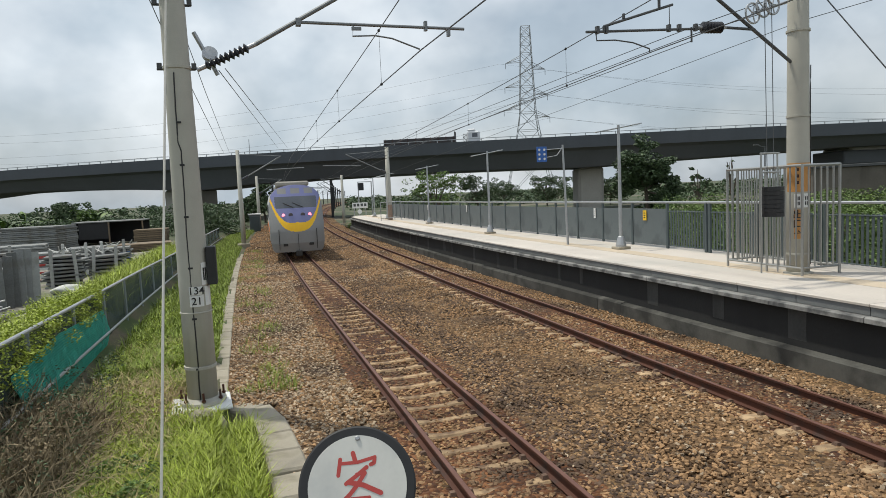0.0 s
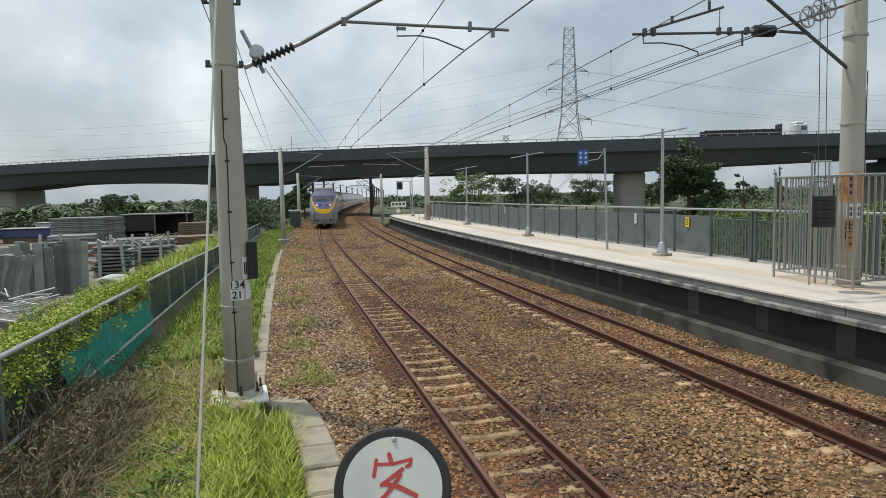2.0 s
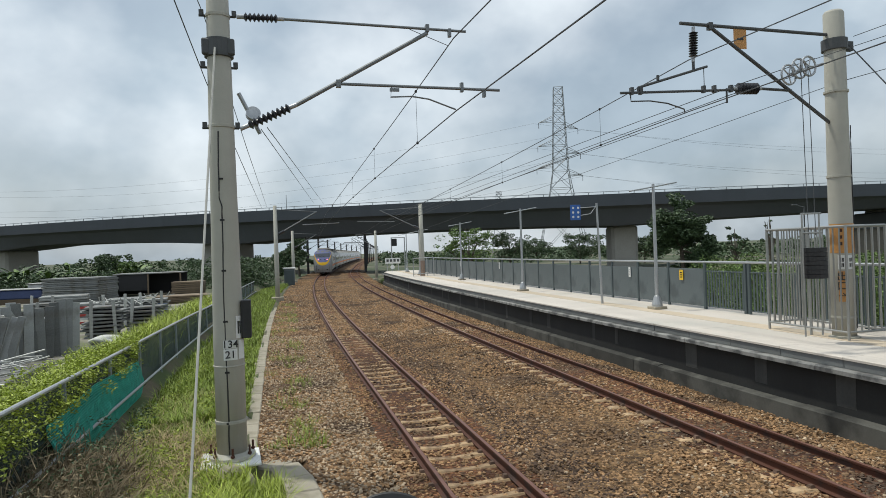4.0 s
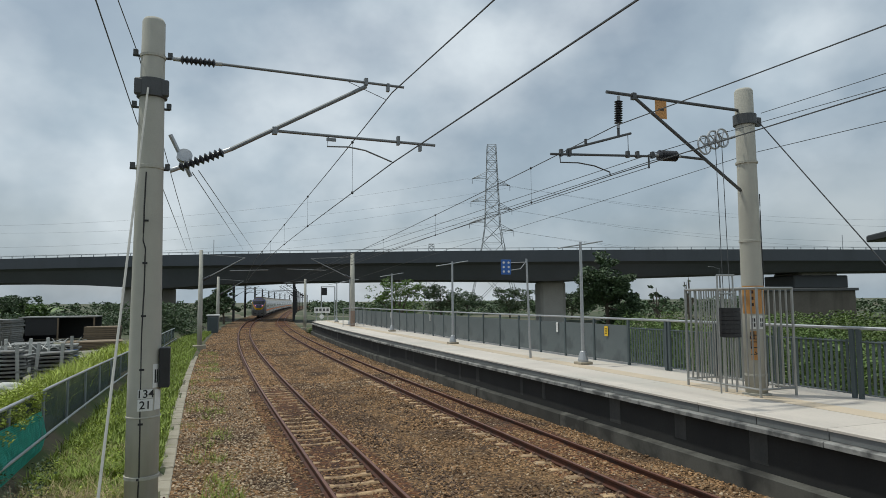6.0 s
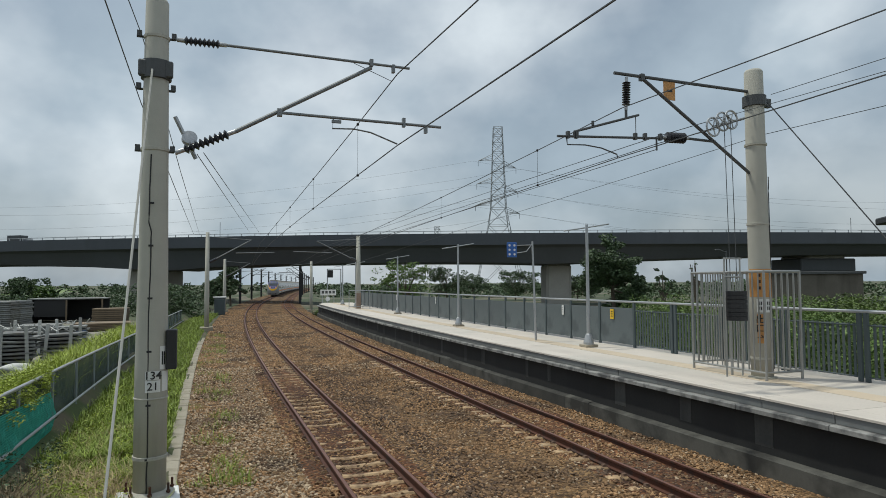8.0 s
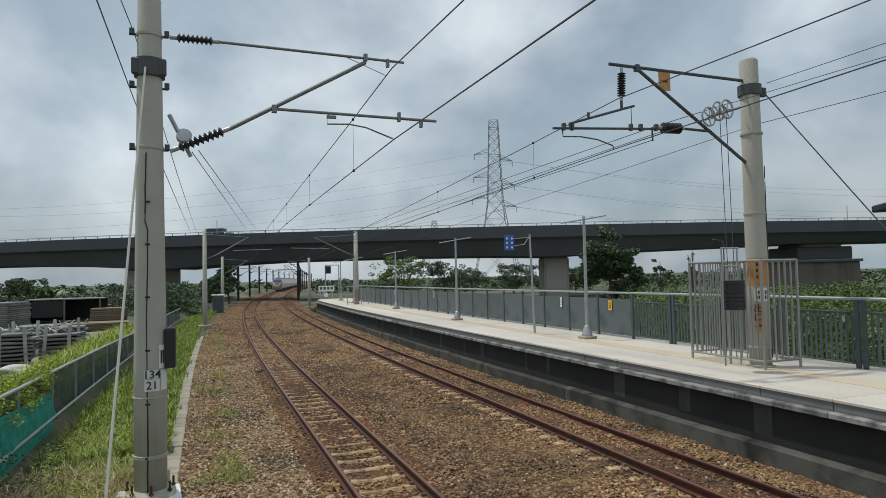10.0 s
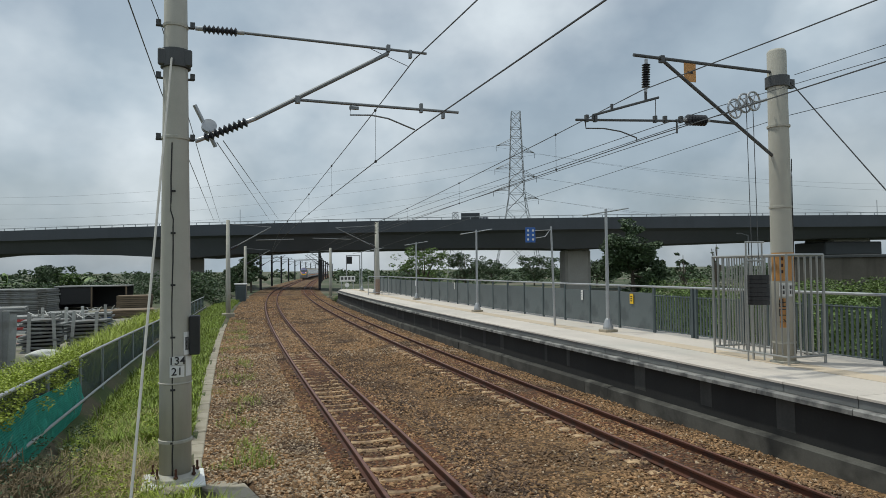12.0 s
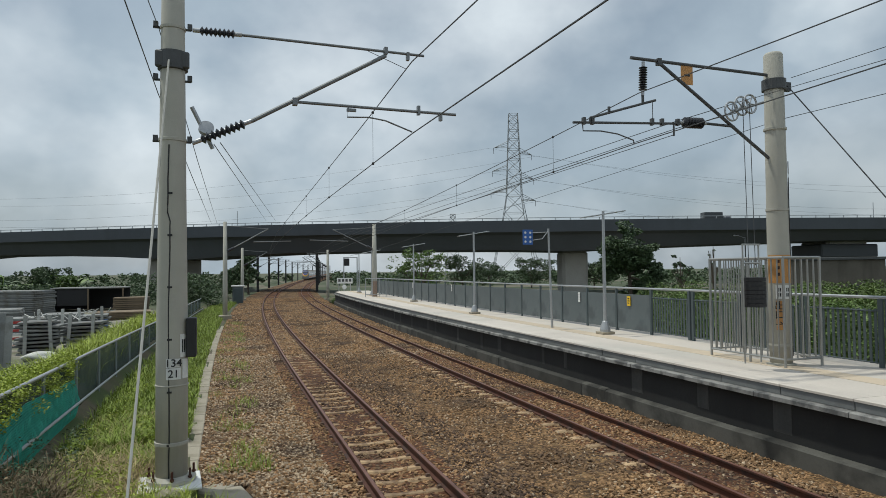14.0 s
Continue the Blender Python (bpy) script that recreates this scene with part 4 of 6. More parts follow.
    for host, a, zz in ((n1, q - 0.34, 1.66), (n1, q - 0.34, 1.55), (n2, q + 0.42, 1.66), (n2, q + 0.42, 1.55)):
        for da in (-0.13, 0.06):
            wb = wrap("number_bar", zz - 0.04, zz + 0.04, a + da, a + da + 0.12, M_black, 0.007)
            wb.parent = host
    a = q - 0.32
    for body, z, s in (("\u51fa", 1.30, 0.2), ("\u53e3", 1.10, 0.2), ("\u2192", 0.90, 0.2)):
        text_mesh(body, s, M_black, w2, pose(0.246 * math.cos(a), 0.246 * math.sin(a), z, 90, 0, math.degrees(a) + 90))
    for z in (2.0, 2.14, 2.28):
        wb = wrap("notice_bar", z - 0.035, z + 0.035, q - 0.42, q - 0.22, M_rail, 0.006)
        wb.parent = w1
    # dark cable
    bm = bmesh.new()
    line = []
    for i in range(34):
        z = 0.2 + i * 0.13
        a = -0.75 + 0.25 * math.sin(z * 1.3)
        p = Vector((0.236 * math.cos(a), 0.236 * math.sin(a), z))
        line.append(p)
    polytube(bm, line, 0.011, 5)
    part("cable", bm, M_black, po)
    part("base_ring", lathe_bm([(0.30, 0.0), (0.30, 0.03), (0.24, 0.05)], 24), M_concrete, po)
    for z in (0.42, 3.4, 5.2):
        part("band", lathe_bm([(0.21, z), (0.239, z + 0.005), (0.239, z + 0.05), (0.21, z + 0.055)], 24), M_concrete, po)


build_right_pole()


# ---- rail cage round the platform pole ----
def build_cage():
    ca = thing("rail_cage", pose(0, 0, P_Z), "stainless steel tube cage of upright bars round the platform pole", "cage")
    cs = [Vector((11.34, 10.93, 0)), Vector((12.36, 10.93, 0)), Vector((12.36, 13.2, 0)), Vector((11.38, 13.2, 0))]
    bar = bpy.data.meshes.new("bar")
    b2 = tube((0, 0, 0.18), (0, 0, 2.33), 0.017, None, 8)
    b2.to_mesh(bar)
    b2.free()
    bar.materials.append(M_stain)
    for i in range(4):
        a, b = cs[i], cs[(i + 1) % 4]
        part("post", tube(a, a + Vector((0, 0, 2.38)), 0.03, None, 12), M_stain, ca)
        part("top_rail", tube(a + Vector((0, 0, 2.36)), b + Vector((0, 0, 2.36)), 0.03, None, 12), M_stain, ca)
        part("bottom_rail", tube(a + Vector((0, 0, 0.17)), b + Vector((0, 0, 0.17)), 0.024, None, 12), M_stain, ca)
        n = int((b - a).length / 0.155)
        for j in range(1, n):
            p = a.lerp(b, j / n)
            share("bar", bar, ca, Matrix.Translation(p))
        if i in (1, 3):
            p = a.lerp(b, 0.44 if i == 1 else 0.56)
            part("post", tube(p, p + Vector((0, 0, 2.36)), 0.028, None, 12), M_stain, ca)


build_cage()


# ---- platform fence ----
def build_platform_fence():
    fe = thing("platform_fence", pose(0, 0, 0), "grey-blue steel fence along the platform's back with slats and sheet panels", "fence")
    xf = 13.15
    ys = steps(2.0, 66.0, 32)

    def mesh_of(name, bm, material):
        me = bpy.data.meshes.new(name)
        bm.to_mesh(me)
        bm.free()
        me.materials.append(material)
        return me

    m_post = mesh_of("post", box(0.07, 0.10, 1.46, 0, 0, 0, 0.008), M_fence2)
    bm = bmesh.new()
    slat = mesh_of("slat", box(0.012, 0.062, 1.16, 0, 0, 0.0), M_fence2)
    bm = bmesh.new()
    add_box(bm, 0.02, 1.86, 1.20, 0, 0, 0.0, None, 0.004)
    sheet = mesh_of("sheet_panel", bm, M_fence)
    for i, y in enumerate(ys):
        p = line_at(xf, y)
        a = -math.degrees(curve_dir(y))
        share("post", m_post, fe, pose(p.x, p.y, P_Z, 0, 0, a))
        if y < 17.0:
            q = line_at(xf, y + 0.16)
            share("post", m_post, fe, pose(q.x, q.y, P_Z, 0, 0, a))
        if i == len(ys) - 1:
            break
        mid = line_at(xf, y + 1.0)
        am = -math.degrees(curve_dir(y + 1))
        if y < 17.0:
            for j in range(13):
                q = line_at(xf, y + 0.28 + j * 0.128)
                share("slat", slat, fe, pose(q.x, q.y, P_Z + 0.08, 0, 0, am))
            for z in (0.10, 1.20):
                b = tube(line_at(xf - 0.012, y + 0.2, P_Z + z), line_at(xf - 0.012, y + 2.0, P_Z + z), 0.016, None, 6)
                part("slat_rail", b, M_fence2, fe)
        else:
            share("sheet_panel", sheet, fe, pose(mid.x, mid.y, P_Z + 0.08, 0, 0, am))
        part("top_rail", tube(line_at(xf, y, P_Z + 1.49), line_at(xf, y + 2.0, P_Z + 1.49), 0.035, None, 10), M_galv, fe)


build_platform_fence()
for y, material, label, h, w in ((20.3 - 1.1, M_yellow, "small yellow notice board on the platform fence", 0.34, 0.2), (22.55, M_white, "small white notice board on the platform fence", 0.38, 0.14),
                           (48.5, M_white, "small white notice on the far fence", 0.4, 0.14), (38.5, M_white, "narrow white notice on the fence", 0.4, 0.12)):
    p = line_at(13.11, y, 2.0 - 0.02)
    n = part("notice_board", box(0.015, w, h, 0, 0, 0, 0.003), material)
    n.matrix_basis = pose(p.x, p.y, p.z)
    tagged(n, label, "notice")
    for k in range(3):
        part("text_bar", box(0.004, w * 0.5, 0.03, -0.010, 0, h * (0.25 + 0.22 * k)), M_black if material is M_yellow else M_galv, n)


# ---- platform lamps ----
def build_lamp(x, y, turn):
    la = thing("platform_lamp", pose(x, y, P_Z), "slim galvanised platform lamp post with a flat slanted light head", "lamp", "platform lamps")
    part("plinth", box(0.46, 0.46, 0.09, 0, 0, 0, 0.015), M_kerb, la)
    part("base_cover", lathe_bm([(0.17, 0.09), (0.17, 0.16), (0.13, 0.30), (0.095, 0.42), (0.07, 0.44)], 12), M_galv, la)
    part("pole", tube((0, 0, 0.4), (0, 0, 4.08), 0.062, 0.045, 14), M_galv, la)
    t = math.radians(turn)
    d = Vector((math.cos(t), math.sin(t), 0.17))
    c = Vector((0, 0, 3.98))
    m = Matrix.Translation(c) @ pose(0, 0, 0, 0, -9, turn)
    b = bmesh.new()
    add_tube(b, (-0.55, 0, 0), (0.55, 0, 0), 0.024)
    part("arm", b, M_galv, la, m=m)
    for s in (-1, 1):
        b = bmesh.new()
        add_box(b, 0.42, 0.16, 0.045, s * 0.68, 0, -0.02, None, 0.012)
        part("light_head", b, M_galv, la, m=m)
    return la


for x, y in ((11.95, 18.85), (11.76, 30.3), (12.68, 44.5), (13.1, 66.5), (12.6, 58.0)):
    build_lamp(x, y, 4 if y < 20 else 8)


# ---- sign post with blue marker board ----
def build_signpost():
    sp = thing("marker_post", pose(11.50, 21.7, P_Z), "thin grey post carrying a small blue board with white dots", "sign post")
    part("pole", tube((0, 0, 0), (-0.10, 0, 3.68), 0.045, 0.035, 12), M_galv, sp)
    b = bmesh.new()
    polytube(b, [(-0.10, 0, 3.60), (-0.35, 0, 3.30), (-0.78, 0, 3.24)], 0.016, 6)
    polytube(b, [(-0.10, 0, 3.55), (-0.78, 0, 3.52)], 0.016, 6)
    part("bracket", b, M_galv, sp)
    bd = part("board", box(0.40, 0.03, 0.55, -0.95, 0, 3.08, 0.008), M_blue, sp, "blue board")
    for i in range(2):
        for j in range(3):
            b = tube((-1.05 + i * 0.2, -0.016, 3.19 + j * 0.165), (-1.05 + i * 0.2, -0.022, 3.19 + j * 0.165), 0.045, None, 10)
            part("dot", b, M_white, bd)


build_signpost()


# ---- further catenary poles ----
def far_pole(x, y, z0, z1, side, reach, dark=False, thick=0.17):
    po = thing("catenary_pole", pose(x, y, z0), "dark square catenary pole further along the line" if dark else "concrete catenary pole further along the line", "pole", "catenary poles")
    h = z1 - z0
    # dark poles take a near-black square shaft, the others a pale round one
    mt = M_blacksteel if dark else M_concrete
    if dark:
        b = bmesh.new()
        add_box(b, 0.40, 0.40, h, 0, 0, 0, None, 0.03)
        part("shaft", b, mt, po)
    else:
        part("shaft", lathe_bm([(thick, 0), (thick, h * 0.3), (thick * 0.75, h)], 16), mt, po, smooth=True)
        if z0 < 0.5:
            part("pad", box(0.9, 0.9, 0.5, 0, 0, -0.35, 0.03), M_kerb, po)
    s = side
    part("tie_tube", tube((0.15 * s, 0, h - 0.30), (reach * 1.05 * s, 0, h - 0.50), 0.022, None, 6), M_arm, po)
    part("registration_tube", tube((reach * 0.68 * s, 0, h - 1.48), (reach * 1.62 * s, 0, h - 1.40), 0.035, None, 8), M_arm, po)
    part("strut_tube", tube((0.15 * s, 0, h - 2.15), (reach * 1.05 * s, 0, h - 0.50), 0.045, None, 8), M_arm, po)
    part("insulator", tube((0.18 * s, 0, h - 2.14), (0.62 * s, 0, h - 1.90), 0.10, None, 8), M_insul, po)


far_pole(0.0, 50.0, 0.05, 7.0, 1, 2.9)
far_pole(2.0, 83.0, 0.0, 6.3, 1, 2.8, False, 0.2)
far_pole(5.4, 118.0, -0.2, 6.35, 1, 2.8, True)
far_pole(12.26, 55.4, P_Z, 7.35, -1, 3.4, False, 0.22)
far_pole(12.5, 84.0, -0.2, 6.1, -1, 2.5, False, 0.2)
far_pole(15.6, 118.0, -0.2, 6.45, -1, 2.4, True)
for i, y in enumerate((148, 180, 212, 246, 282, 320, 360, 400)):
    p, q = line_at(2.72 - 3.3, y), line_at(7.27 + 2.6, y)
    far_pole(p.x, p.y, -0.3, 7.2, 1, 2.8, True)
    far_pole(q.x, q.y, -0.3, 7.2, -1, 2.4, True)
# painted sleeve on the platform pole
b = lathe_bm([(0.235, 0), (0.235, 1.3), (0.225, 1.3), (0.225, 0)], 16)
sl = part("pole_sleeve", b, mat("faded_sleeve", (0.30, 0.22, 0.17), 0.8, var=0.2))
sl.matrix_basis = pose(12.26, 55.4, P_Z + 0.02)
tagged(sl, "faded brown painted sleeve round a platform pole", "sleeve")
ra = thing("guard_rail", pose(12.26, 55.4, P_Z), "low galvanised guard rail before a platform pole", "guard rail")
for k in range(4):
    part("post", tube((-0.9 + k * 0.6, -0.5, 0), (-0.9 + k * 0.6, -0.5, 1.55), 0.03), M_galv, ra)
for z in (0.2, 1.55):
    part("rail", tube((-0.9, -0.5, z), (0.9, -0.5, z), 0.03), M_galv, ra)


# ---- overhead wires ----
def along(x, y0, y1, z, n, sag=0.0, spans=()):
    return [line_at(x, y0 + (y1 - y0) * i / n, z) for i in range(n + 1)]


# track one: supports at y 11, 50, 83, 118 and on
SUP1 = [(-32, 4.5, 5.95, 7.2), (11.0, 3.14, 5.69, 6.97), (50.0, 3.12, 5.45, 6.3), (83.0, 2.75, 5.0, 5.75), (118.0, 2.72, 4.95, 5.6)] + [(y, 2.72, 4.95, 6.2) for y in (148, 180, 212, 246, 282, 320, 360, 400)]
SUP2 = [(-32, 8.6, 6.1, 6.75), (11.35, 8.1, 5.86, 6.88), (55.4, 7.75, 4.95, 5.75), (84.0, 7.27, 5.0, 5.75), (118.0, 7.27, 4.95, 5.6)] + [(y, 7.27, 4.95, 6.2) for y in (148, 180, 212, 246, 282, 320, 360, 400)]
for sup, who in ((SUP1, "track"), (SUP2, "platform track")):
    cw, mw = [], []
    for (ya, xa, ca_, ma), (yb, xb, cb_, mb) in zip(sup[:-1], sup[1:]):
        for i in range(12):
            f = i / 12
            y, x = ya + (yb - ya) * f, xa + (xb - xa) * f
            pc = line_at(x, y, ca_ + (cb_ - ca_) * f)
            pm = line_at(x, y, ma + (mb - ma) * f - 4 * 0.30 * f * (1 - f))
            cw.append(pc)
            mw.append(pm)
            if i % 2 == 1 and y > 11 and y < 100:
                d = wire("dropper", [pc, pm], 0.004, "thin dropper wire between contact and messenger wires")
                for pt in (pc, pm):
                    vs = lathe_bm([(0.02, -0.03), (0.032, 0), (0.02, 0.03)], 8)
                    part("clamp", vs, M_black, d, m=Matrix.Translation(pt))
    wire("contact_wire", cw, 0.011, "taut contact wire over the " + who)
    wire("messenger_wire", mw, 0.011, "sagging messenger wire over the " + who)
# lines on the near pole
wire("feeder_wire", chain(span((-3.4, -30, 9.2), (-1.0, 11, 7.13), 0.05), [Vector((-0.7, 11.2, 6.3))], span((-0.56, 11.2, 5.52), (-0.55, 50, 6.85), 0.0)), 0.007, "thin feeder wire passing the verge poles")
wire("feeder_wire", chain(span((-0.5, -30, 5.05), (-1.0, 11, 6.07), 0.02), [Vector((-0.75, 11.2, 5.5))], span((-0.58, 11.2, 4.99), (-0.94, 50, 6.85), 0.0)), 0.007, "thin feeder wire passing the verge poles")
wire("anchor_wire", span((-0.18, 11.2, 5.36), (2.9, 50, 7.08), 0.0), 0.0075, "anchor wire from the near pole to the line")
wire("anchor_wire", span((-0.08, 11.2, 5.39), (3.58, 50, 7.10), 0.0), 0.0075, "anchor wire from the near pole to the line")
# lines on the platform pole
wire("anchor_wire", chain(span((11.0, 11.2, 6.98), (8.92, 11.3, 6.32), 0.0, 2), span((8.92, 11.3, 6.32), (9.29, 55, 6.39), 0.0)), 0.0085, "anchor wire from the tension wheels to the line")
wire("anchor_wire", chain(span((10.5, 11.2, 6.60), (9.02, 11.3, 6.20), 0.0, 2), span((9.02, 11.3, 6.20), (9.0, 55, 5.86), 0.0)), 0.0085, "anchor wire from the tension wheels to the line")
wire("anchor_wire", span((8.92, 11.35, 6.05), (8.6, 55, 5.48), 0.0), 0.0085, "second contact wire beside the platform track")
wire("earth_wire", chain(span((8.25, -30, 4.6), (11.9, 11.35, 6.59), 0.0), span((11.40, 11.35, 6.42), (12.0, 55.0, 5.03), 0.0)), 0.0075, "earth wire passing the platform pole")
wire("feeder_wire", chain(span((6.7, -30, 5.1), (11.9, 11.1, 7.45), 0.0)), 0.0075, "feeder wire ending on the platform pole's collar")
wire("feeder_wire", span((12.5, -30, 6.2), (11.06, 11.3, 6.99), 0.0), 0.007, "tension wire running over the platform")
wire("guy_wire", [Vector((11.98, 11.3, 7.35)), Vector((13.3, 7.1, 1.0))], 0.014, "thick guy wire from the platform pole to the ground")


# ---- passenger stop disc near the eye ----
def build_disc():
    c = Vector((0.358, 2.32, 2.158))
    di = thing("stop_disc", pose(c.x, c.y, -0.25), "round white stop marker with a black rim and a red character", "sign")
    h = c.z + 0.25
    face = (Vector((0, 0, 3.24)) - c)
    m = Matrix.Translation((0, 0, h)) @ face.to_track_quat("Z", "Y").to_matrix().to_4x4() @ pose(0, 0, 0, 0, 0, -3) @ Matrix.Scale(0.968, 4)
    b = bmesh.new()
    lathe(b, [(0.218, -0.012), (0.225, -0.006), (0.225, 0.006), (0.218, 0.010), (0.190, 0.010)], 64)
    part("rim", b, M_black, di, "chipped black painted rim", m=m)
    b = bmesh.new()
    lathe(b, [(0.189, 0.0), (0.189, 0.0125)], 64)
    plate = part("plate", b, M_disc, di, m=m)
    b = lathe_bm([(0.010, 0.012), (0.010, 0.016), (0.006, 0.020)], 10)
    part("rivet", b, M_galv, di, m=m @ Matrix.Translation((0, 0.178, 0)))
    # brushed red character, stroke by stroke
    b = bmesh.new()
    k, lift = 0.00072, 0.0125
    for wd, pts in ((30, ((-25, 170), (-12, 125))), (25, ((-93, 140), (-103, 58))), (22, ((-88, 118), (0, 122), (92, 145))),
                    (25, ((92, 145), (88, 115), (70, 108))), (26, ((48, 95), (0, 58), (-62, 15))), (24, ((-5, 60), (38, 68))),
                    (27, ((38, 66), (0, 10), (-42, -40), (-90, -82))), (31, ((-48, 22), (30, 5), (122, -38))), (22, ((-34, -62), (-44, -132))),
                    (22, ((-34, -62), (62, -58), (52, -128))), (22, ((-44, -130), (52, -126)))):
        lift += 0.00025
        wd *= 0.82
        for i, (x, y) in enumerate(pts):
            ring = [b.verts.new((x * k + wd * 0.5 * k * math.cos(a * 0.5236), y * k + wd * 0.5 * k * math.sin(a * 0.5236), lift)) for a in range(12)]
            b.faces.new(ring)
            if i:
                px, py = pts[i - 1]
                d = Vector((x - px, y - py, 0)).normalized() * (wd * 0.5 * k)
                q = [(px * k + d.y, py * k - d.x), (x * k + d.y, y * k - d.x), (x * k - d.y, y * k + d.x), (px * k - d.y, py * k + d.x)]
                b.faces.new([b.verts.new((u, v, lift + 0.0001)) for u, v in q])
    part("character", b, M_red, plate, "brushed red painted character", m=m)
    part("post", tube((0, 0.05, 0), (0, 0.03, h - 0.05), 0.03, None, 14), M_galv, di)


build_disc()


# ---- train ----
M_tbody = mat("train_white", (0.60, 0.60, 0.60), 0.4, 0.1, var=0.06, scale=0.8, fine=10, bump=0.0, stain=(0.45, 0.44, 0.43), stain_scale=0.5, stain_lo=0.5, stain_hi=0.8)
M_tgrey = mat("train_grey", (0.25, 0.25, 0.245), 0.5, 0.1, var=0.08, scale=1.0, fine=10, bump=0.0, stain=(0.22, 0.21, 0.20), stain_scale=0.8, stain_lo=0.5, stain_hi=0.8)
M_tpurple = mat("train_purple", (0.19, 0.20, 0.38), 0.4, 0.1, var=0.06, scale=1.0, fine=10, bump=0.0)
M_tyellow = mat("train_yellow", (0.9, 0.52, 0.005), 0.45, var=0.06, scale=1.0, fine=10, bump=0.0)
M_torange = mat("train_orange", (0.75, 0.22, 0.03), 0.45, var=0.06, scale=1.0, fine=10, bump=0.0)
# glass base colour is lifted to paint in the grey sky reflection
M_tglass = mat("train_glass", (0.11, 0.118, 0.135), 0.08, var=0.1, scale=1.0, fine=10, bump=0.0)
M_troof = mat("train_roof", (0.30, 0.28, 0.25), 0.7, var=0.15, scale=1.0, fine=10, bump=0.0)
M_tunder = mat("train_under", (0.035, 0.033, 0.03), 0.8, var=0.3, scale=2.0, fine=10, bump=0.0)
M_tail = mat("tail_lamp", (0.5, 0.03, 0.03), 0.4, var=0.02, bump=0.0, glow=(1.0, 0.25, 0.30, 2.2))
M_taillens = mat("lamp_lens", (0.12, 0.12, 0.14), 0.2, var=0.1, bump=0.0)

CAR_SEC = [(-1.36, 0.55), (-1.44, 1.0), (-1.45, 2.2), (-1.42, 3.0), (-1.30, 3.55), (-1.0, 3.86), (-0.5, 4.02), (0.0, 4.06),
           (0.5, 4.02), (1.0, 3.86), (1.30, 3.55), (1.42, 3.0), (1.45, 2.2), (1.44, 1.0), (1.36, 0.55)]


def hull(name, sec, y0, y1, material, parent):
    verts = [(x, y, z) for y in (y0, y1) for x, z in sec]
    k = len(sec)
    faces = [(i, (i + 1) % k, (i + 1) % k + k, i + k) for i in range(k)]
    faces += [tuple(reversed(range(k))), tuple(range(k, 2 * k))]
    return soup(name, verts, faces, material, parent)


def car_common(car, y0, y1):
    """Sides, roof, bogies, windows between y0 (rear) and y1."""
    hull("body", [(-1.36, 0.75)] + CAR_SEC[1:5] + CAR_SEC[10:14] + [(1.36, 0.75)], y0, y1, M_tbody, car)
    hull("roof", CAR_SEC[4:11], y0, y1, M_troof, car)
    for s in (-1, 1):
        band = hull("stripe", [(s * 1.452, 1.30), (s * 1.462, 1.31), (s * 1.462, 1.62), (s * 1.452, 1.63)], y0, y1, M_torange, car)
        n = 8
        for i in range(n):
            a = y0 + 2.2 + (y1 - y0 - 4.4) * i / n
            b = a + (y1 - y0 - 4.4) / n - 0.55
            hull("window", [(s * 1.40, 2.15), (s * 1.462, 2.15), (s * 1.435, 2.95), (s * 1.37, 2.95)], a, b, M_tglass, car)
        for a in (y0 + 0.6, y1 - 1.5):
            hull("door", [(s * 1.40, 0.9), (s * 1.458, 0.9), (s * 1.44, 2.9), (s * 1.37, 2.9)], a, a + 0.85, M_tgrey, car)
    for c in (y0 + 3.2, y1 - 3.2):
        bm = bmesh.new()
        add_box(bm, 2.2, 2.9, 0.45, 0, c, 0.30, None, 0.05)
        bg = part("bogie", bm, M_tunder, car)
        for w in (-1.05, 1.05):
            for s in (-1, 1):
                part("wheel", tube((s * 0.50, c + w, 0.435), (s * 0.63, c + w, 0.435), 0.43, None, 20), M_tunder, bg)
    bm = bmesh.new()
    add_box(bm, 2.4, (y1 - y0) - 8.6, 0.55, 0, (y0 + y1) / 2, 0.28, None, 0.05)
    part("underframe_box", bm, M_tunder, car)
    bm = bmesh.new()
    for c in (0.3, 0.7):
        add_box(bm, 1.7, 3.4, 0.28, 0, y0 + (y1 - y0) * c, 4.0, None, 0.06)
    part("roof_unit", bm, M_troof, car)


def nose_y(x, z):
    """Depth of the sloping nose at x across and z up."""
    back = 0.0
    if z > 1.5:
        back = 0.30 * (z - 1.5) ** 1.35
    if z < 0.9:
        back += 0.25 * (0.9 - z)
    return back + 0.55 * (abs(x) / 1.45) ** 3


def sec_half(z):
    for (xa, za), (xb, zb) in zip(CAR_SEC[:7], CAR_SEC[1:8]):
        if za <= z <= zb:
            return abs(xa + (xb - xa) * (z - za) / (zb - za))
    return 1.36 - 0.9 * (0.55 - z) if z < 0.55 else 0.02


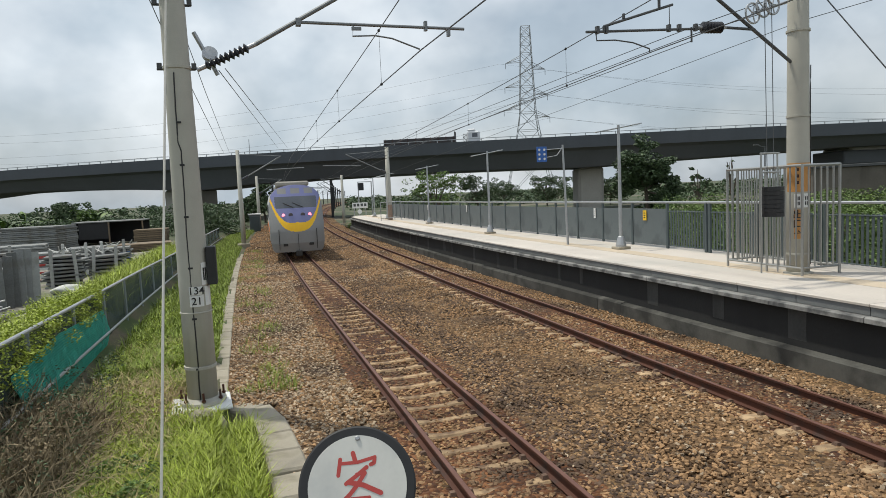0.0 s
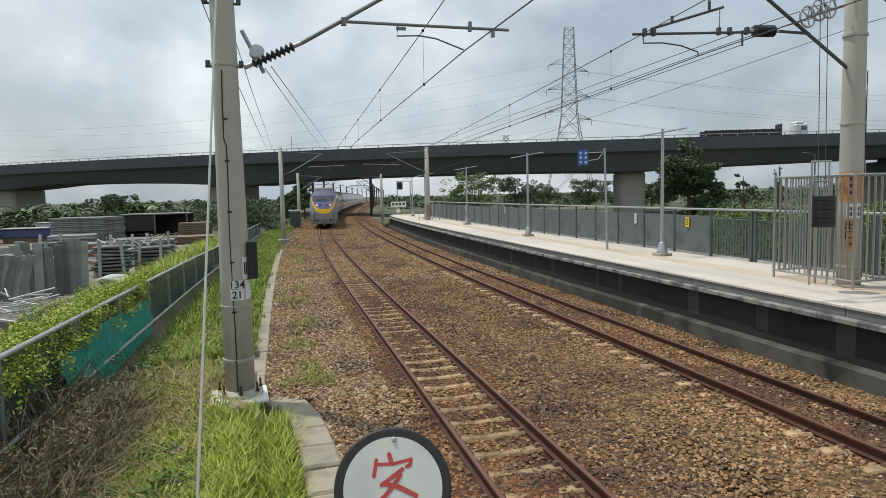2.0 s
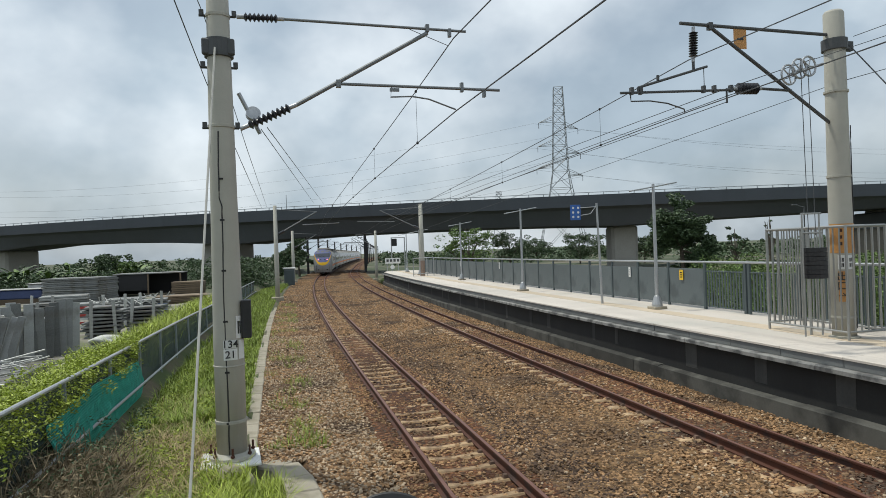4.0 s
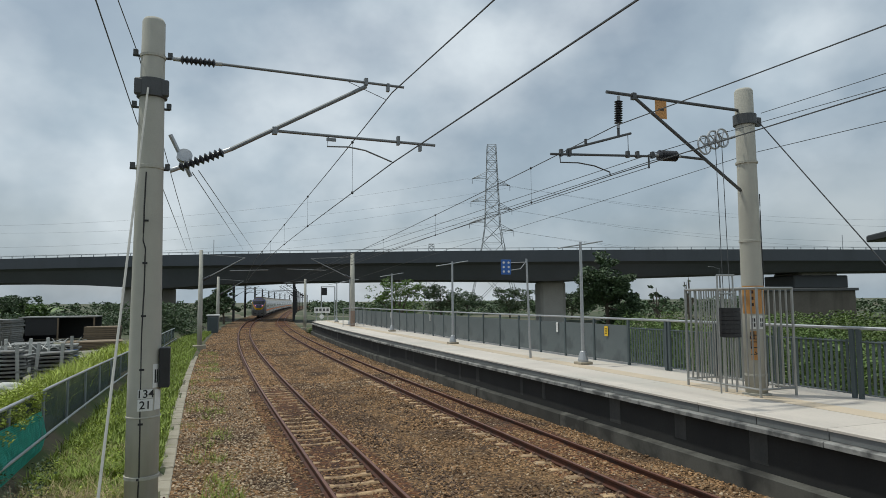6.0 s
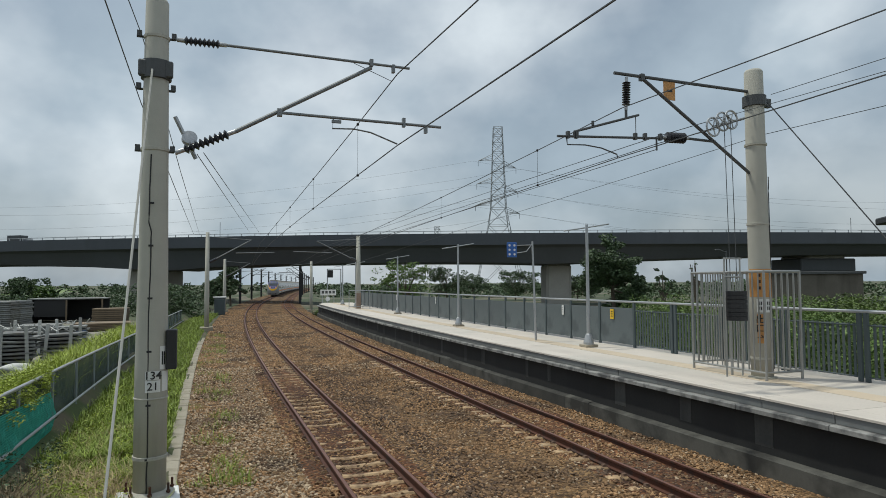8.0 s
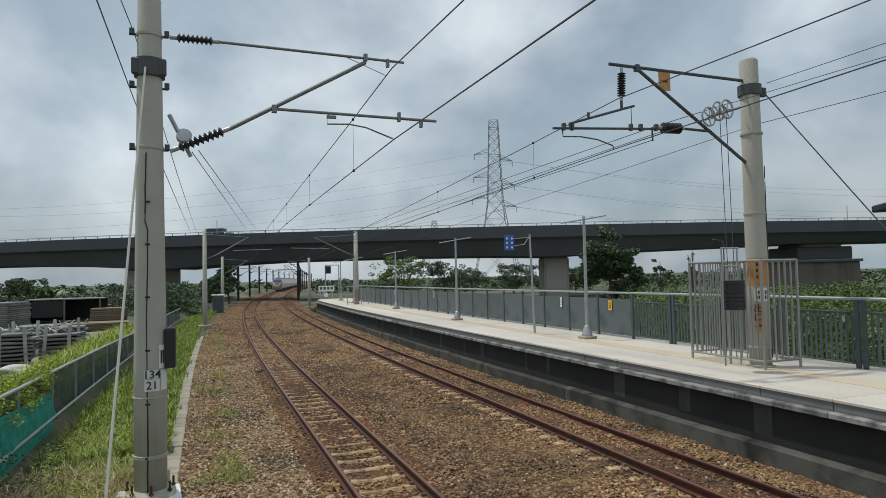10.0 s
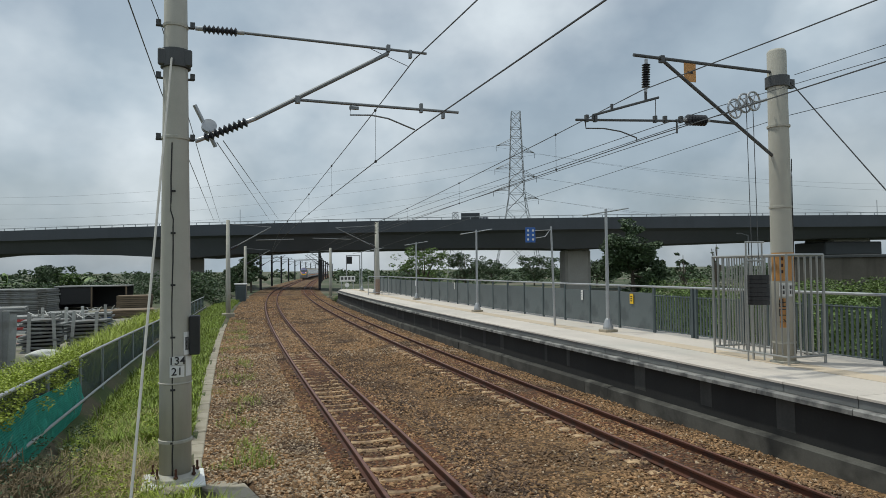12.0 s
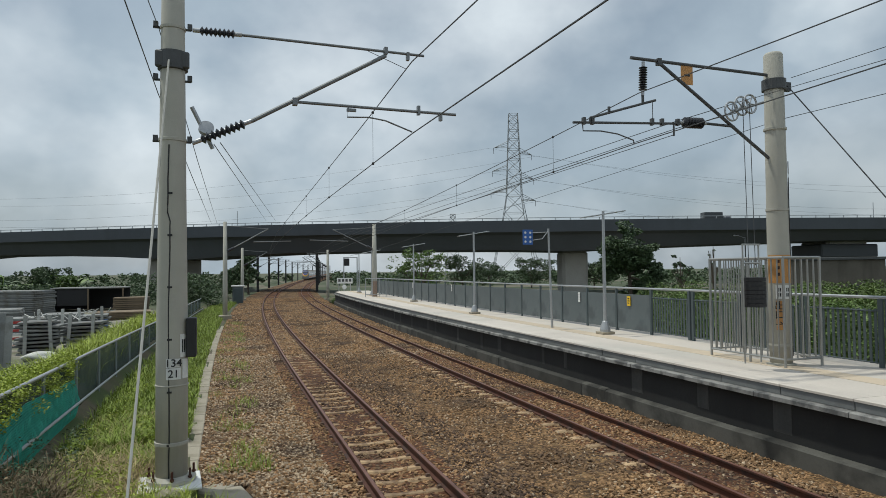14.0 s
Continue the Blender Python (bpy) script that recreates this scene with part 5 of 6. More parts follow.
def build_tail_car():
    car = thing("railcar", pose(0, 0, 0), "tail railcar with purple nose, yellow band and red lamps", "railcar", "train cars")
    car_common(car, -7.6, 10.2)
    nz, nx = 120, 96
    z0, z1 = 0.42, 4.055
    cell = {}
    pts = {}

    def P(i, j, lift=0.0):
        z = z0 + (z1 - z0) * j / nz
        h = sec_half(z)
        x = -h + 2 * h * i / nx
        return (x, -10.2 + nose_y(x, z) - lift, z)

    def kind(x, z):
        u = abs(x) / 1.45
        lo = 1.52 + 2.0 * u ** 3.0
        wid = 0.50 * (1 - 0.45 * u)
        if 2.78 < z < 3.42 and abs(x) < 1.12 - 0.25 * max(0, (3.0 - z)):
            return "windshield"
        if 3.58 < z < 3.86:
            for c in (-0.72, 0.0, 0.72):
                if abs(x - c) < 0.24:
                    return ("upper_window", c)
        if z < lo:
            return "nose_skirt"
        if z < lo + wid:
            return "yellow_band"
        return "nose_panel"

    parts = {}
    for i in range(nx):
        for j in range(nz):
            a = P(i, j)
            c = P(i + 1, j + 1)
            k = kind((a[0] + c[0]) / 2, (a[2] + c[2]) / 2)
            vs, fs = parts.setdefault(k, ([], []))
            b0 = len(vs)
            vs += [a, P(i + 1, j), c, P(i, j + 1)]
            fs.append((b0, b0 + 1, b0 + 2, b0 + 3))
    mats = {"windshield": M_tglass, "nose_skirt": M_tgrey, "yellow_band": M_tyellow, "nose_panel": M_tpurple}
    for k, (vs, fs) in parts.items():
        if k in mats:
            soup(k, vs, fs, mats[k], car)
        else:
            soup("upper_window", vs, fs, M_tgrey, car)
    # flanks of the nose, joining it to the body
    vs, fs = [], []
    for s in (-1, 1):
        for j in range(nz + 1):
            z = z0 + (z1 - z0) * j / nz
            h = sec_half(z)
            b0 = len(vs)
            vs += [(s * h, -10.2 + nose_y(h, z), z), (s * h, -7.6, z)]
            if j:
                fs.append((b0 - 2, b0 - 1, b0 + 1, b0))
    soup("nose_flank", vs, fs, M_tgrey, car)
    hull("nose_roof", [(-0.9, 3.9), (-0.5, 4.02), (0, 4.06), (0.5, 4.02), (0.9, 3.9)], -9.0, -7.6, M_troof, car)
    for s in (-1, 1):
        for x, r, mt, nm in ((0.70, 0.085, M_tail, "tail_lamp"), (0.32, 0.12, M_taillens, "head_lamp")):
            y = -10.2 + nose_y(x, 2.42)
            part(nm, tube((s * x, y + 0.05, 2.42), (s * x, y - 0.03, 2.40), r, None, 18), mt, car, "glowing red tail lamp" if mt is M_tail else "")
        y = -10.2 + nose_y(0.4, 3.0)
        part("wiper", tube((s * 0.25 + 0.1, y - 0.12, 2.82), (s * 0.25 - 0.45, y + 0.03, 3.08), 0.018, None, 6), M_tunder, car)
        part("marker_slot", box(0.24, 0.03, 0.14, s * 0.68, -10.2 + nose_y(0.68, 0.82) - 0.02, 0.75), M_tunder, car)
    part("skirt_seam", box(0.02, 0.02, 0.9, 0, -10.22, 0.5), M_tunder, car)
    for s in (-1, 1):
        part("skirt_seam", box(0.03, 0.03, 1.1, s * 1.0, -10.2 + nose_y(1.0, 1.1) - 0.02, 0.55), M_tunder, car)
    part("coupler", box(0.35, 0.5, 0.3, 0, -10.0, 0.18, 0.04), M_tunder, car)
    bm = bmesh.new()
    add_box(bm, 1.9, 2.4, 0.30, 0, -5.5, 4.02, None, 0.08)
    add_box(bm, 1.3, 1.6, 0.22, 0, -3.0, 4.02, None, 0.06)
    part("roof_gear", bm, M_troof, car)
    return car


def build_mid_car():
    car = thing("railcar", pose(0, 0, 0), "white railcar with dark windows and an orange stripe", "railcar", "train cars")
    car_common(car, -9.9, 9.9)
    hull("gangway", [(-0.6, 0.9), (-0.6, 3.2), (0.6, 3.2), (0.6, 0.9)], -10.3, -9.9, M_tunder, car)
    return car


CARS = [build_tail_car()]
CARS.append(build_mid_car())
for i in range(8):
    CARS.append(copy_thing(CARS[1], pose(0, 0, 0)))
TRAIN_START, TRAIN_SPEED, CAR_LEN = 36.0, 17.4, 20.6


# ---- road vehicles on the bridge ----
M_truckbed = mat("truck_bed", (0.05, 0.045, 0.045), 0.7, var=0.2, scale=1, fine=8, bump=0.0)
M_cab = mat("cab_white", (0.65, 0.66, 0.68), 0.4, var=0.05, scale=1, fine=8, bump=0.0)
M_van = mat("van_grey", (0.06, 0.065, 0.07), 0.35, 0.2, var=0.05, scale=1, fine=8, bump=0.0)


def wheels(th, xs, r, half):
    for x in xs:
        for s in (-1, 1):
            w = part("wheel", tube((x, s * half, r), (x, s * (half - 0.28), r), r, None, 16), M_black, th)
            part("hub", tube((x, s * (half + 0.01), r), (x, s * (half - 0.02), r), r * 0.5, None, 12), M_galv, w)


def build_truck():
    tr = thing("trailer_truck", pose(0, 0, 0), "long dark flatbed trailer truck with a white cab crossing the bridge", "truck")
    part("trailer_bed", box(12.8, 2.4, 0.35, -2.0, 0, 1.05, 0.04), M_truckbed, tr)
    part("side_wall", box(12.6, 0.08, 0.9, -2.0, -1.16, 1.38), M_truckbed, tr)
    part("side_wall", box(12.6, 0.08, 0.9, -2.0, 1.16, 1.38), M_truckbed, tr)
    part("headboard", box(0.12, 2.4, 1.75, 4.35, 0, 1.38), M_truckbed, tr)
    for i in range(10):
        part("stake", box(0.08, 0.1, 0.98, -8.0 + i * 1.35, -1.22, 1.38), M_rail, tr)
    cab = bmesh.new()
    add_box(cab, 2.2, 2.4, 2.3, 7.6, 0, 0.75, None, 0.22)
    add_box(cab, 1.4, 2.2, 0.5, 7.3, 0, 2.95, None, 0.2)
    cb = part("cab", cab, M_cab, tr, "white cab")
    part("cab_window", box(1.0, 2.44, 0.75, 7.9, 0, 1.95, 0.05), M_tglass, cb)
    part("chassis", box(6.0, 1.0, 0.3, 6.0, 0, 0.7), M_black, tr)
    wheels(tr, (8.0, 4.6, -5.2, -6.4), 0.5, 1.2)
    return tr


def build_van():
    va = thing("pickup_van", pose(0, 0, 0), "dark covered pickup truck crossing the bridge", "van")
    b = bmesh.new()
    add_box(b, 3.3, 1.8, 1.75, -0.7, 0, 0.65, None, 0.08)
    part("cargo_box", b, M_van, va)
    b = bmesh.new()
    add_box(b, 1.5, 1.7, 1.3, 1.75, 0, 0.5, None, 0.25)
    cb = part("cab", b, mat("van_cab", (0.25, 0.26, 0.27), 0.4, 0.1, var=0.05), va)
    part("cab_window", box(0.8, 1.74, 0.45, 1.9, 0, 1.2, 0.05), M_tglass, cb)
    part("roof_edge", box(3.3, 1.84, 0.06, -0.7, 0, 2.36), M_galv, va)
    wheels(va, (1.7, -1.5), 0.36, 0.88)
    return va


TRUCK = build_truck()
VAN = build_van()


# ---- pylons ----
M_pylon = mat("pylon_steel", (0.30, 0.31, 0.32), 0.6, 0.3, var=0.1, scale=1, fine=4, bump=0.0)


def build_pylon(x, y, z0, h, base, top, label, turn, scale=1.0):
    py = thing("lattice_pylon", pose(x, y, z0, 0, 0, turn), label, "pylon", "power pylons")
    r = 0.16 * scale
    waist = 0.47 * h

    def half(z):
        if z < waist:
            return base / 2 + (top * 0.9 - base / 2) * (z / waist)
        return top * 0.9 + (top / 2 - top * 0.9) * (z - waist) / (h - waist)

    lv = [0.0]
    while lv[-1] < h - 1:
        lv.append(min(h, lv[-1] + max(2.0 * half(lv[-1]) * 0.85, 2.6)))
    cor = [(-1, -1), (1, -1), (1, 1), (-1, 1)]
    for cx, cy in cor:
        b = bmesh.new()
        for a, c in zip(lv[:-1], lv[1:]):
            add_tube(b, (cx * half(a), cy * half(a), a), (cx * half(c), cy * half(c), c), r, None, 4)
        part("leg", b, M_pylon, py)
    for k in range(4):
        p, q = cor[k], cor[(k + 1) % 4]
        for a, c in zip(lv[:-1], lv[1:]):
            b = bmesh.new()
            ha, hc = half(a), half(c)
            add_tube(b, (p[0] * ha, p[1] * ha, a), (q[0] * hc, q[1] * hc, c), r * 0.6, None, 4)
            add_tube(b, (q[0] * ha, q[1] * ha, a), (p[0] * hc, p[1] * hc, c), r * 0.6, None, 4)
            add_tube(b, (p[0] * hc, p[1] * hc, c), (q[0] * hc, q[1] * hc, c), r * 0.6, None, 4)
            part("bracing", b, M_pylon, py)
    for f, L in ((0.80, 1.0), (0.755, 0.85), (0.66, 1.05), (0.61, 0.9), (0.53, 1.1), (0.48, 0.95)):
        z = f * h
        hz = half(z)
        s = -1 if f in (0.80, 0.66, 0.53) else 1
        b = bmesh.new()
        e = s * (hz + L * h * 0.085)
        for yy in (-hz, hz):
            add_tube(b, (s * hz, yy, z), (e, 0, z - 0.6), r * 0.7, None, 4)
            add_tube(b, (s * hz, yy, z + 2.2), (e, 0, z - 0.6), r * 0.7, None, 4)
        arm = part("cross_arm", b, M_pylon, py)
        part("insulator_string", tube((e, 0, z - 0.6), (e, 0, z - 3.2), 0.12, None, 6), M_insul, arm)
    return py


PY = 280.0
px = PY * math.tan(radians(24.8))
build_pylon(px, PY, -1.5, 79.0, 22.5, 4.1, "tall grey steel lattice power pylon behind the bridge", -20)
build_pylon(600 * math.tan(radians(19.4)), 600.0, -1.5, 60.0, 16.0, 5.0, "distant grey lattice power pylon seen under the bridge", -20, 1.4)
for i, (dz, off) in enumerate(((62.5, -12), (58.5, 11), (51, -12), (47, 11.5), (41, -12.5), (37, 11.5))):
    a = Vector((px + off * 0.94, PY - off * 0.34, -1.5 + dz))
    d = Vector((0.94, -0.34, 0))
    wire("power_line", chain(span(a - d * 400 + Vector((0, 60, -6)), a, 14, 14), span(a, a + d * 400 + Vector((0, 60, -6)), 14, 14)), 0.035, "faint high voltage line strung between pylons")


# ---- kerb and drain edge on the verge ----
def build_kerb():
    ke = thing("drain_kerb", pose(0, 0, 0), "weathered concrete kerb blocks edging the ballast", "kerb", kind="structure")
    rng = random.Random(11)
    y = 11.5
    while y < 43:
        p = line_at(-0.62, y + 0.5)
        a = -math.degrees(curve_dir(y))
        b = part("kerb_block", box(0.36, 0.97, 0.34, 0, 0, -0.34, 0.02), M_kerb, ke)
        b.matrix_basis = pose(p.x, p.y, -0.07 + rng.uniform(-0.01, 0.015), rng.uniform(-0.6, 0.6), 0, a + rng.uniform(-1, 1))
        y += 1.0
    path = [(-0.35, 11.05), (0.05, 10.75), (0.22, 10.05), (0.30, 9.35), (0.36, 8.65), (0.40, 7.95), (0.43, 7.25), (0.46, 6.55)]
    for (xa, ya), (xb, yb) in zip(path[:-1], path[1:]):
        L = math.hypot(xb - xa, yb - ya)
        b = part("kerb_block", box(0.48, L - 0.02, 0.34, 0.04, 0, -0.34, 0.03), M_kerb, ke)
        b.matrix_basis = pose((xa + xb) / 2, (ya + yb) / 2, rng.uniform(-0.09, -0.05), rng.uniform(-1.5, 1.5), rng.uniform(-2, 2), math.degrees(math.atan2(yb - ya, xb - xa)) - 90)


build_kerb()


# ---- left fence ----
XF, TOPZ = -3.30, 1.42
M_post = mat("fence_post", (0.24, 0.27, 0.28), 0.6, 0.3, var=0.15, scale=3, fine=30, bump=0.05, dist=0.002)


def build_verge_fence():
    fe = thing("verge_fence", pose(0, 0, 0), "dark mesh fence with pale pipe rails along the verge", "fence")
    ys = steps(5.6, 63.6, 20)

    def top(y):
        return TOPZ - 0.02 * (min(y, 34) - 10)

    def low(y):
        return 0.63 - 0.0166 * min(y, 36)

    def X(y):
        return XF + curve_off(y)

    for a, c in zip(ys[:-1], ys[1:]):
        part("top_rail", tube((X(a), a, top(a)), (X(c), c, top(c)), 0.036, None, 10), M_galv, fe)
        part("low_rail", tube((X(a) + 0.16, a, low(a)), (X(c) + 0.16, c, low(c)), 0.030, None, 8), M_galv, fe)
        part("post", tube((X(a), a, -0.6), (X(a), a, top(a)), 0.035, None, 10), M_post, fe)
        vs, fs = [], []
        n = 8
        for i in range(n + 1):
            y = a + 0.04 + (c - a - 0.08) * i / n
            w = 0.012 * math.sin(i * 2.1 + a)
            for dz in (top(y) - 0.05, 0.5 * (top(y) + low(y)), low(y) + 0.02, -0.3):
                vs.append((X(y) - 0.045 + w, y, dz))
        for i in range(n):
            for j in range(3):
                b = i * 4 + j
                fs.append((b, b + 4, b + 5, b + 1))
        ob = soup("mesh_panel", vs, fs, M_mesh, fe)
        sm = ob.modifiers.new("thickness", "SOLIDIFY")
        sm.thickness = 0.008


build_verge_fence()

# green safety net bundled on the fence
vs, fs = [], []
ny, nzz = 46, 22
for i in range(ny + 1):
    for j in range(nzz + 1):
        y = 10.6 + 5.4 * i / ny
        f = j / nzz
        z = 0.05 + (0.95 - 0.25 * abs(i / ny - 0.4)) * f
        b = 0.10 + 0.16 * abs(noise.noise(Vector((y * 1.7, z * 3.1, 2.0)))) + 0.05 * noise.noise(Vector((y * 7, z * 7, 5)))
        vs.append((XF + 0.02 + 0.4 * b * math.sin(math.pi * min(1, f * 1.1)), y, z))
for i in range(ny):
    for j in range(nzz):
        b = i * (nzz + 1) + j
        if noise.noise(Vector((i * 0.25, j * 0.3, 9))) < 0.52:
            fs.append((b, b + nzz + 1, b + nzz + 2, b + 1))
net = soup("safety_net", vs, fs, M_net, None, True)
sm = net.modifiers.new("thickness", "SOLIDIFY")
sm.thickness = 0.006
tagged(net, "crumpled green safety net hanging on the fence", "net")
vs2, fs2 = [], []
ny, nzz = 120, 26
for i in range(ny + 1):
    for j in range(nzz + 1):
        y, f = 10.4 + 6.4 * i / ny, j / nzz
        z = 0.0 + (1.05 - 0.3 * abs(i / ny - 0.4)) * f
        b = 0.07 + 0.11 * abs(noise.noise(Vector((y * 1.7, z * 3.1, 2.0)))) + 0.03 * noise.noise(Vector((y * 7, z * 7, 5)))
        vs2.append((XF + 0.05 + b * math.sin(math.pi * min(1, f * 1.1)), y + 0.01 * math.sin(j), z))
for i in range(ny):
    for j in range(nzz):
        b = i * (nzz + 1) + j
        fs2.append((b, b + nzz + 1, b + nzz + 2, b + 1))
weave = soup("net_weave", vs2, fs2, mat("net_cord", (0.06, 0.36, 0.28), 0.8, var=0.3), net)
wm = weave.modifiers.new("cords", "WIREFRAME")
wm.thickness = 0.012


# ---- plants ----
def blades(name, rng, count, where, h0, h1, width, material, label, category="grass", lean=0.5, floor=-9.0):
    """Single bent blades of grass."""
    V, F = [], []
    while len(F) < count * 2:
        x, y = where(rng)
        z = ground_z(x, y)
        h = rng.uniform(h0, h1) + max(0.0, floor - z)
        a = rng.uniform(0, 6.283)
        dx, dy = math.cos(a), math.sin(a)
        l1, l2 = h * lean * rng.uniform(0.1, 0.5), h * lean * rng.uniform(0.5, 1.6)
        wx, wy = -dy * width * 0.5, dx * width * 0.5
        b = len(V)
        V += [(x - wx, y - wy, z - 0.03), (x + wx, y + wy, z - 0.03),
              (x + dx * l1 - wx * 0.8, y + dy * l1 - wy * 0.8, z + h * 0.6), (x + dx * l1 + wx * 0.8, y + dy * l1 + wy * 0.8, z + h * 0.6),
              (x + dx * l2, y + dy * l2, z + h * rng.uniform(0.75, 1.0))]
        F += [(b, b + 1, b + 3, b + 2), (b + 2, b + 3, b + 4)]
    ob = soup(name, V, F, material)
    return tagged(ob, label, category, kind="stuff")


def leaves(rng, centres, per, spread, size, flat=0.6):
    """Leaf quads gathered in clumps."""
    V, F = [], []
    for c in centres:
        sp = spread * rng.uniform(0.6, 1.25)
        for _ in range(per):
            while True:
                d = Vector((rng.uniform(-1, 1), rng.uniform(-1, 1), rng.uniform(-1, 1)))
                if d.length < 1:
                    break
            d = d.normalized() * (d.length ** 0.4)
            p = Vector(c) + Vector((d.x * sp, d.y * sp, d.z * sp * flat))
            u = Vector((rng.uniform(-1, 1), rng.uniform(-1, 1), rng.uniform(-0.6, 0.6))).normalized()
            w = u.cross(Vector((rng.uniform(-1, 1), rng.uniform(-1, 1), rng.uniform(-1, 1)))).normalized()
            s = size * rng.uniform(0.6, 1.3)
            u, w = u * s, w * s * 0.42
            b = len(V)
            V += [tuple(p - u), tuple(p + w), tuple(p + u), tuple(p - w)]
            F.append((b, b + 1, b + 2, b + 3))
    return V, F


def box_where(x0, x1, y0, y1, power=1.0, cond=None):
    def f(rng):
        while True:
            y = y0 + (y1 - y0) * rng.random() ** power
            x = rng.uniform(x0, x1) + curve_off(y)
            if cond is None or cond(x, y):
                return x, y
    return f


def patch(s, lo, seed):
    return lambda x, y: noise.noise(Vector((x * s, y * s, seed))) > lo


rng = random.Random(21)
blades("lush_grass", rng, 8000, box_where(-1.1, 0.04, 6.0, 10.1, 1.0), 0.14, 0.44, 0.018, M_leafbright, "lush bright green grass tuft by the pole pad", floor=-0.26)
blades("verge_grass", rng, 15000, box_where(-2.9, -0.8, 6.5, 16.0, 1.1, lambda x, y: patch(0.9, -0.15, 3)(x, y) and not (abs(x + 0.8) < 0.55 and abs(y - 11) < 0.5)), 0.10, 0.36, 0.016, M_grass, "green weeds and grass on the verge")
blades("verge_grass", rng, 27000, box_where(-3.0, -0.7, 14.0, 78.0, 1.8, patch(0.5, -0.45, 5)), 0.12, 0.42, 0.026, M_grass, "green and yellow grass along the fence")
blades("dry_grass", rng, 4200, box_where(-2.9, -0.9, 6.5, 17.0, 1.2, lambda x, y: patch(0.7, -0.1, 8)(x, y) and not (abs(x + 0.8) < 0.55 and abs(y - 11) < 0.5)), 0.10, 0.42, 0.012, M_straw, "dry straw-coloured grass on the verge", "dry grass", 0.9)
blades("ballast_weeds", rng, 3600, box_where(-0.4, 0.75, 11.6, 46.0, 1.3, patch(0.9, 0.08, 12)), 0.08, 0.30, 0.015, M_grass, "sparse weeds growing through the ballast edge", "weeds", 0.35, -0.13)
blades("yard_grass", rng, 12000, box_where(-5.6, -3.45, 8.0, 46.0, 1.3, patch(0.35, -0.3, 15)), 0.3, 0.95, 0.03, M_leafbright, "tall bright green weeds behind the fence", "weeds")

blades("verge_grass", rng, 7000, box_where(-2.7, -0.9, 5.6, 9.6, 1.0, patch(1.1, -0.2, 33)), 0.12, 0.34, 0.014, M_grass, "green weeds and grass on the near verge")
blades("dry_grass", rng, 3200, box_where(-3.1, -1.2, 6.0, 13.0, 1.0, patch(1.0, -0.2, 37)), 0.12, 0.5, 0.010, M_straw, "dry straw-coloured stalks near the fence", "dry grass", 1.1)
blades("lush_grass", rng, 13000, box_where(-2.6, -0.6, 5.8, 9.6, 1.0, patch(1.0, -0.35, 41)), 0.12, 0.36, 0.018, M_leafbright, "lush bright green grass on the near verge")
# broad-leaved weeds among the grass, olive brush by the fence
V, F = leaves(rng, [(x, y, ground_z(x, y) + rng.uniform(0.05, 0.28)) for x, y in (box_where(-2.7, -0.95, 6.2, 24.0, 1.5, patch(0.8, -0.1, 51))(rng) for _ in range(420))], 34, 0.17, 0.03)
ob = soup("verge_weeds", V, F, M_leafbright)
tagged(ob, "bright broad-leaved weeds among the verge grass", "weeds", kind="stuff")
V, F = leaves(rng, [(x, y, ground_z(x, y) + rng.uniform(0.03, 0.30)) for x, y in (box_where(-2.5, -1.0, 5.6, 8.8, 1.0, patch(0.9, -0.3, 57))(rng) for _ in range(300))], 34, 0.15, 0.034)
ob = soup("verge_weeds", V, F, M_leaf)
tagged(ob, "low green leafy weeds on the near verge", "weeds", kind="stuff")
V, F = leaves(rng, [(-3.3 + 1.1 * rng.random(), rng.uniform(6.6, 12.5), 0.05 + 0.6 * rng.random() ** 1.3) for _ in range(130)], 30, 0.2, 0.028)
ob = soup("brush_leaves", V, F, M_leafdark)
tagged(ob, "dull olive leaves in the brush by the fence", "brush", kind="stuff")
# creepers over the fence top
cs = []
for i in range(230):
    y = 8.0 + 8.8 * rng.random() ** 1.0
    cs.append((XF - 0.06 - abs(rng.gauss(0, 0.5)) + 0.12, y, TOPZ - 0.55 + 0.52 * rng.random() + 0.10 * noise.noise(Vector((y, 0, 0)))))
for i in range(90):
    y = 12 + 26 * rng.random() ** 1.3
    cs.append((XF - 0.4 - abs(rng.gauss(0, 0.6)), y, 0.3 + 0.6 * rng.random()))
V, F = leaves(rng, cs, 95, 0.24, 0.03)
ob = soup("creeper", V, F, M_leafbright)
tagged(ob, "bright green creeper sprawling over the fence rail", "creeper", kind="stuff")
# dry brown brush at the fence foot
V, F = [], []
for i in range(8000):
    x, y = -3.3 + 1.1 * rng.random() ** 1.2, rng.uniform(6.2, 11.0)
    if noise.noise(Vector((x * 0.8, y * 0.8, 30))) < -0.35 and x > -2.6:
        continue
    z = ground_z(x, y)
    p = Vector((x, y, z))
    d = Vector((rng.uniform(-1, 1), rng.uniform(-1, 1), rng.uniform(0.2, 1.6))).normalized()
    for k in range(3):
        L = rng.uniform(0.08, 0.26) * (1.7 if x < -2.3 else 1.0)
        q = p + d * L
        w = Vector((rng.uniform(-1, 1), rng.uniform(-1, 1), 0)).normalized() * 0.006
        b = len(V)
        V += [tuple(p - w), tuple(p + w), tuple(q + w), tuple(q - w)]
        F.append((b, b + 1, b + 2, b + 3))
        p = q
        d = (d + Vector((rng.uniform(-0.9, 0.9), rng.uniform(-0.9, 0.9), rng.uniform(-0.9, 0.4)))).normalized()
M_twig = mat("dry_twig", (0.19, 0.15, 0.09), 0.9, var=0.3, scale=2, fine=20, bump=0.0, rand=0.5, island=True)
ob = soup("dry_brush", V, F, M_twig)
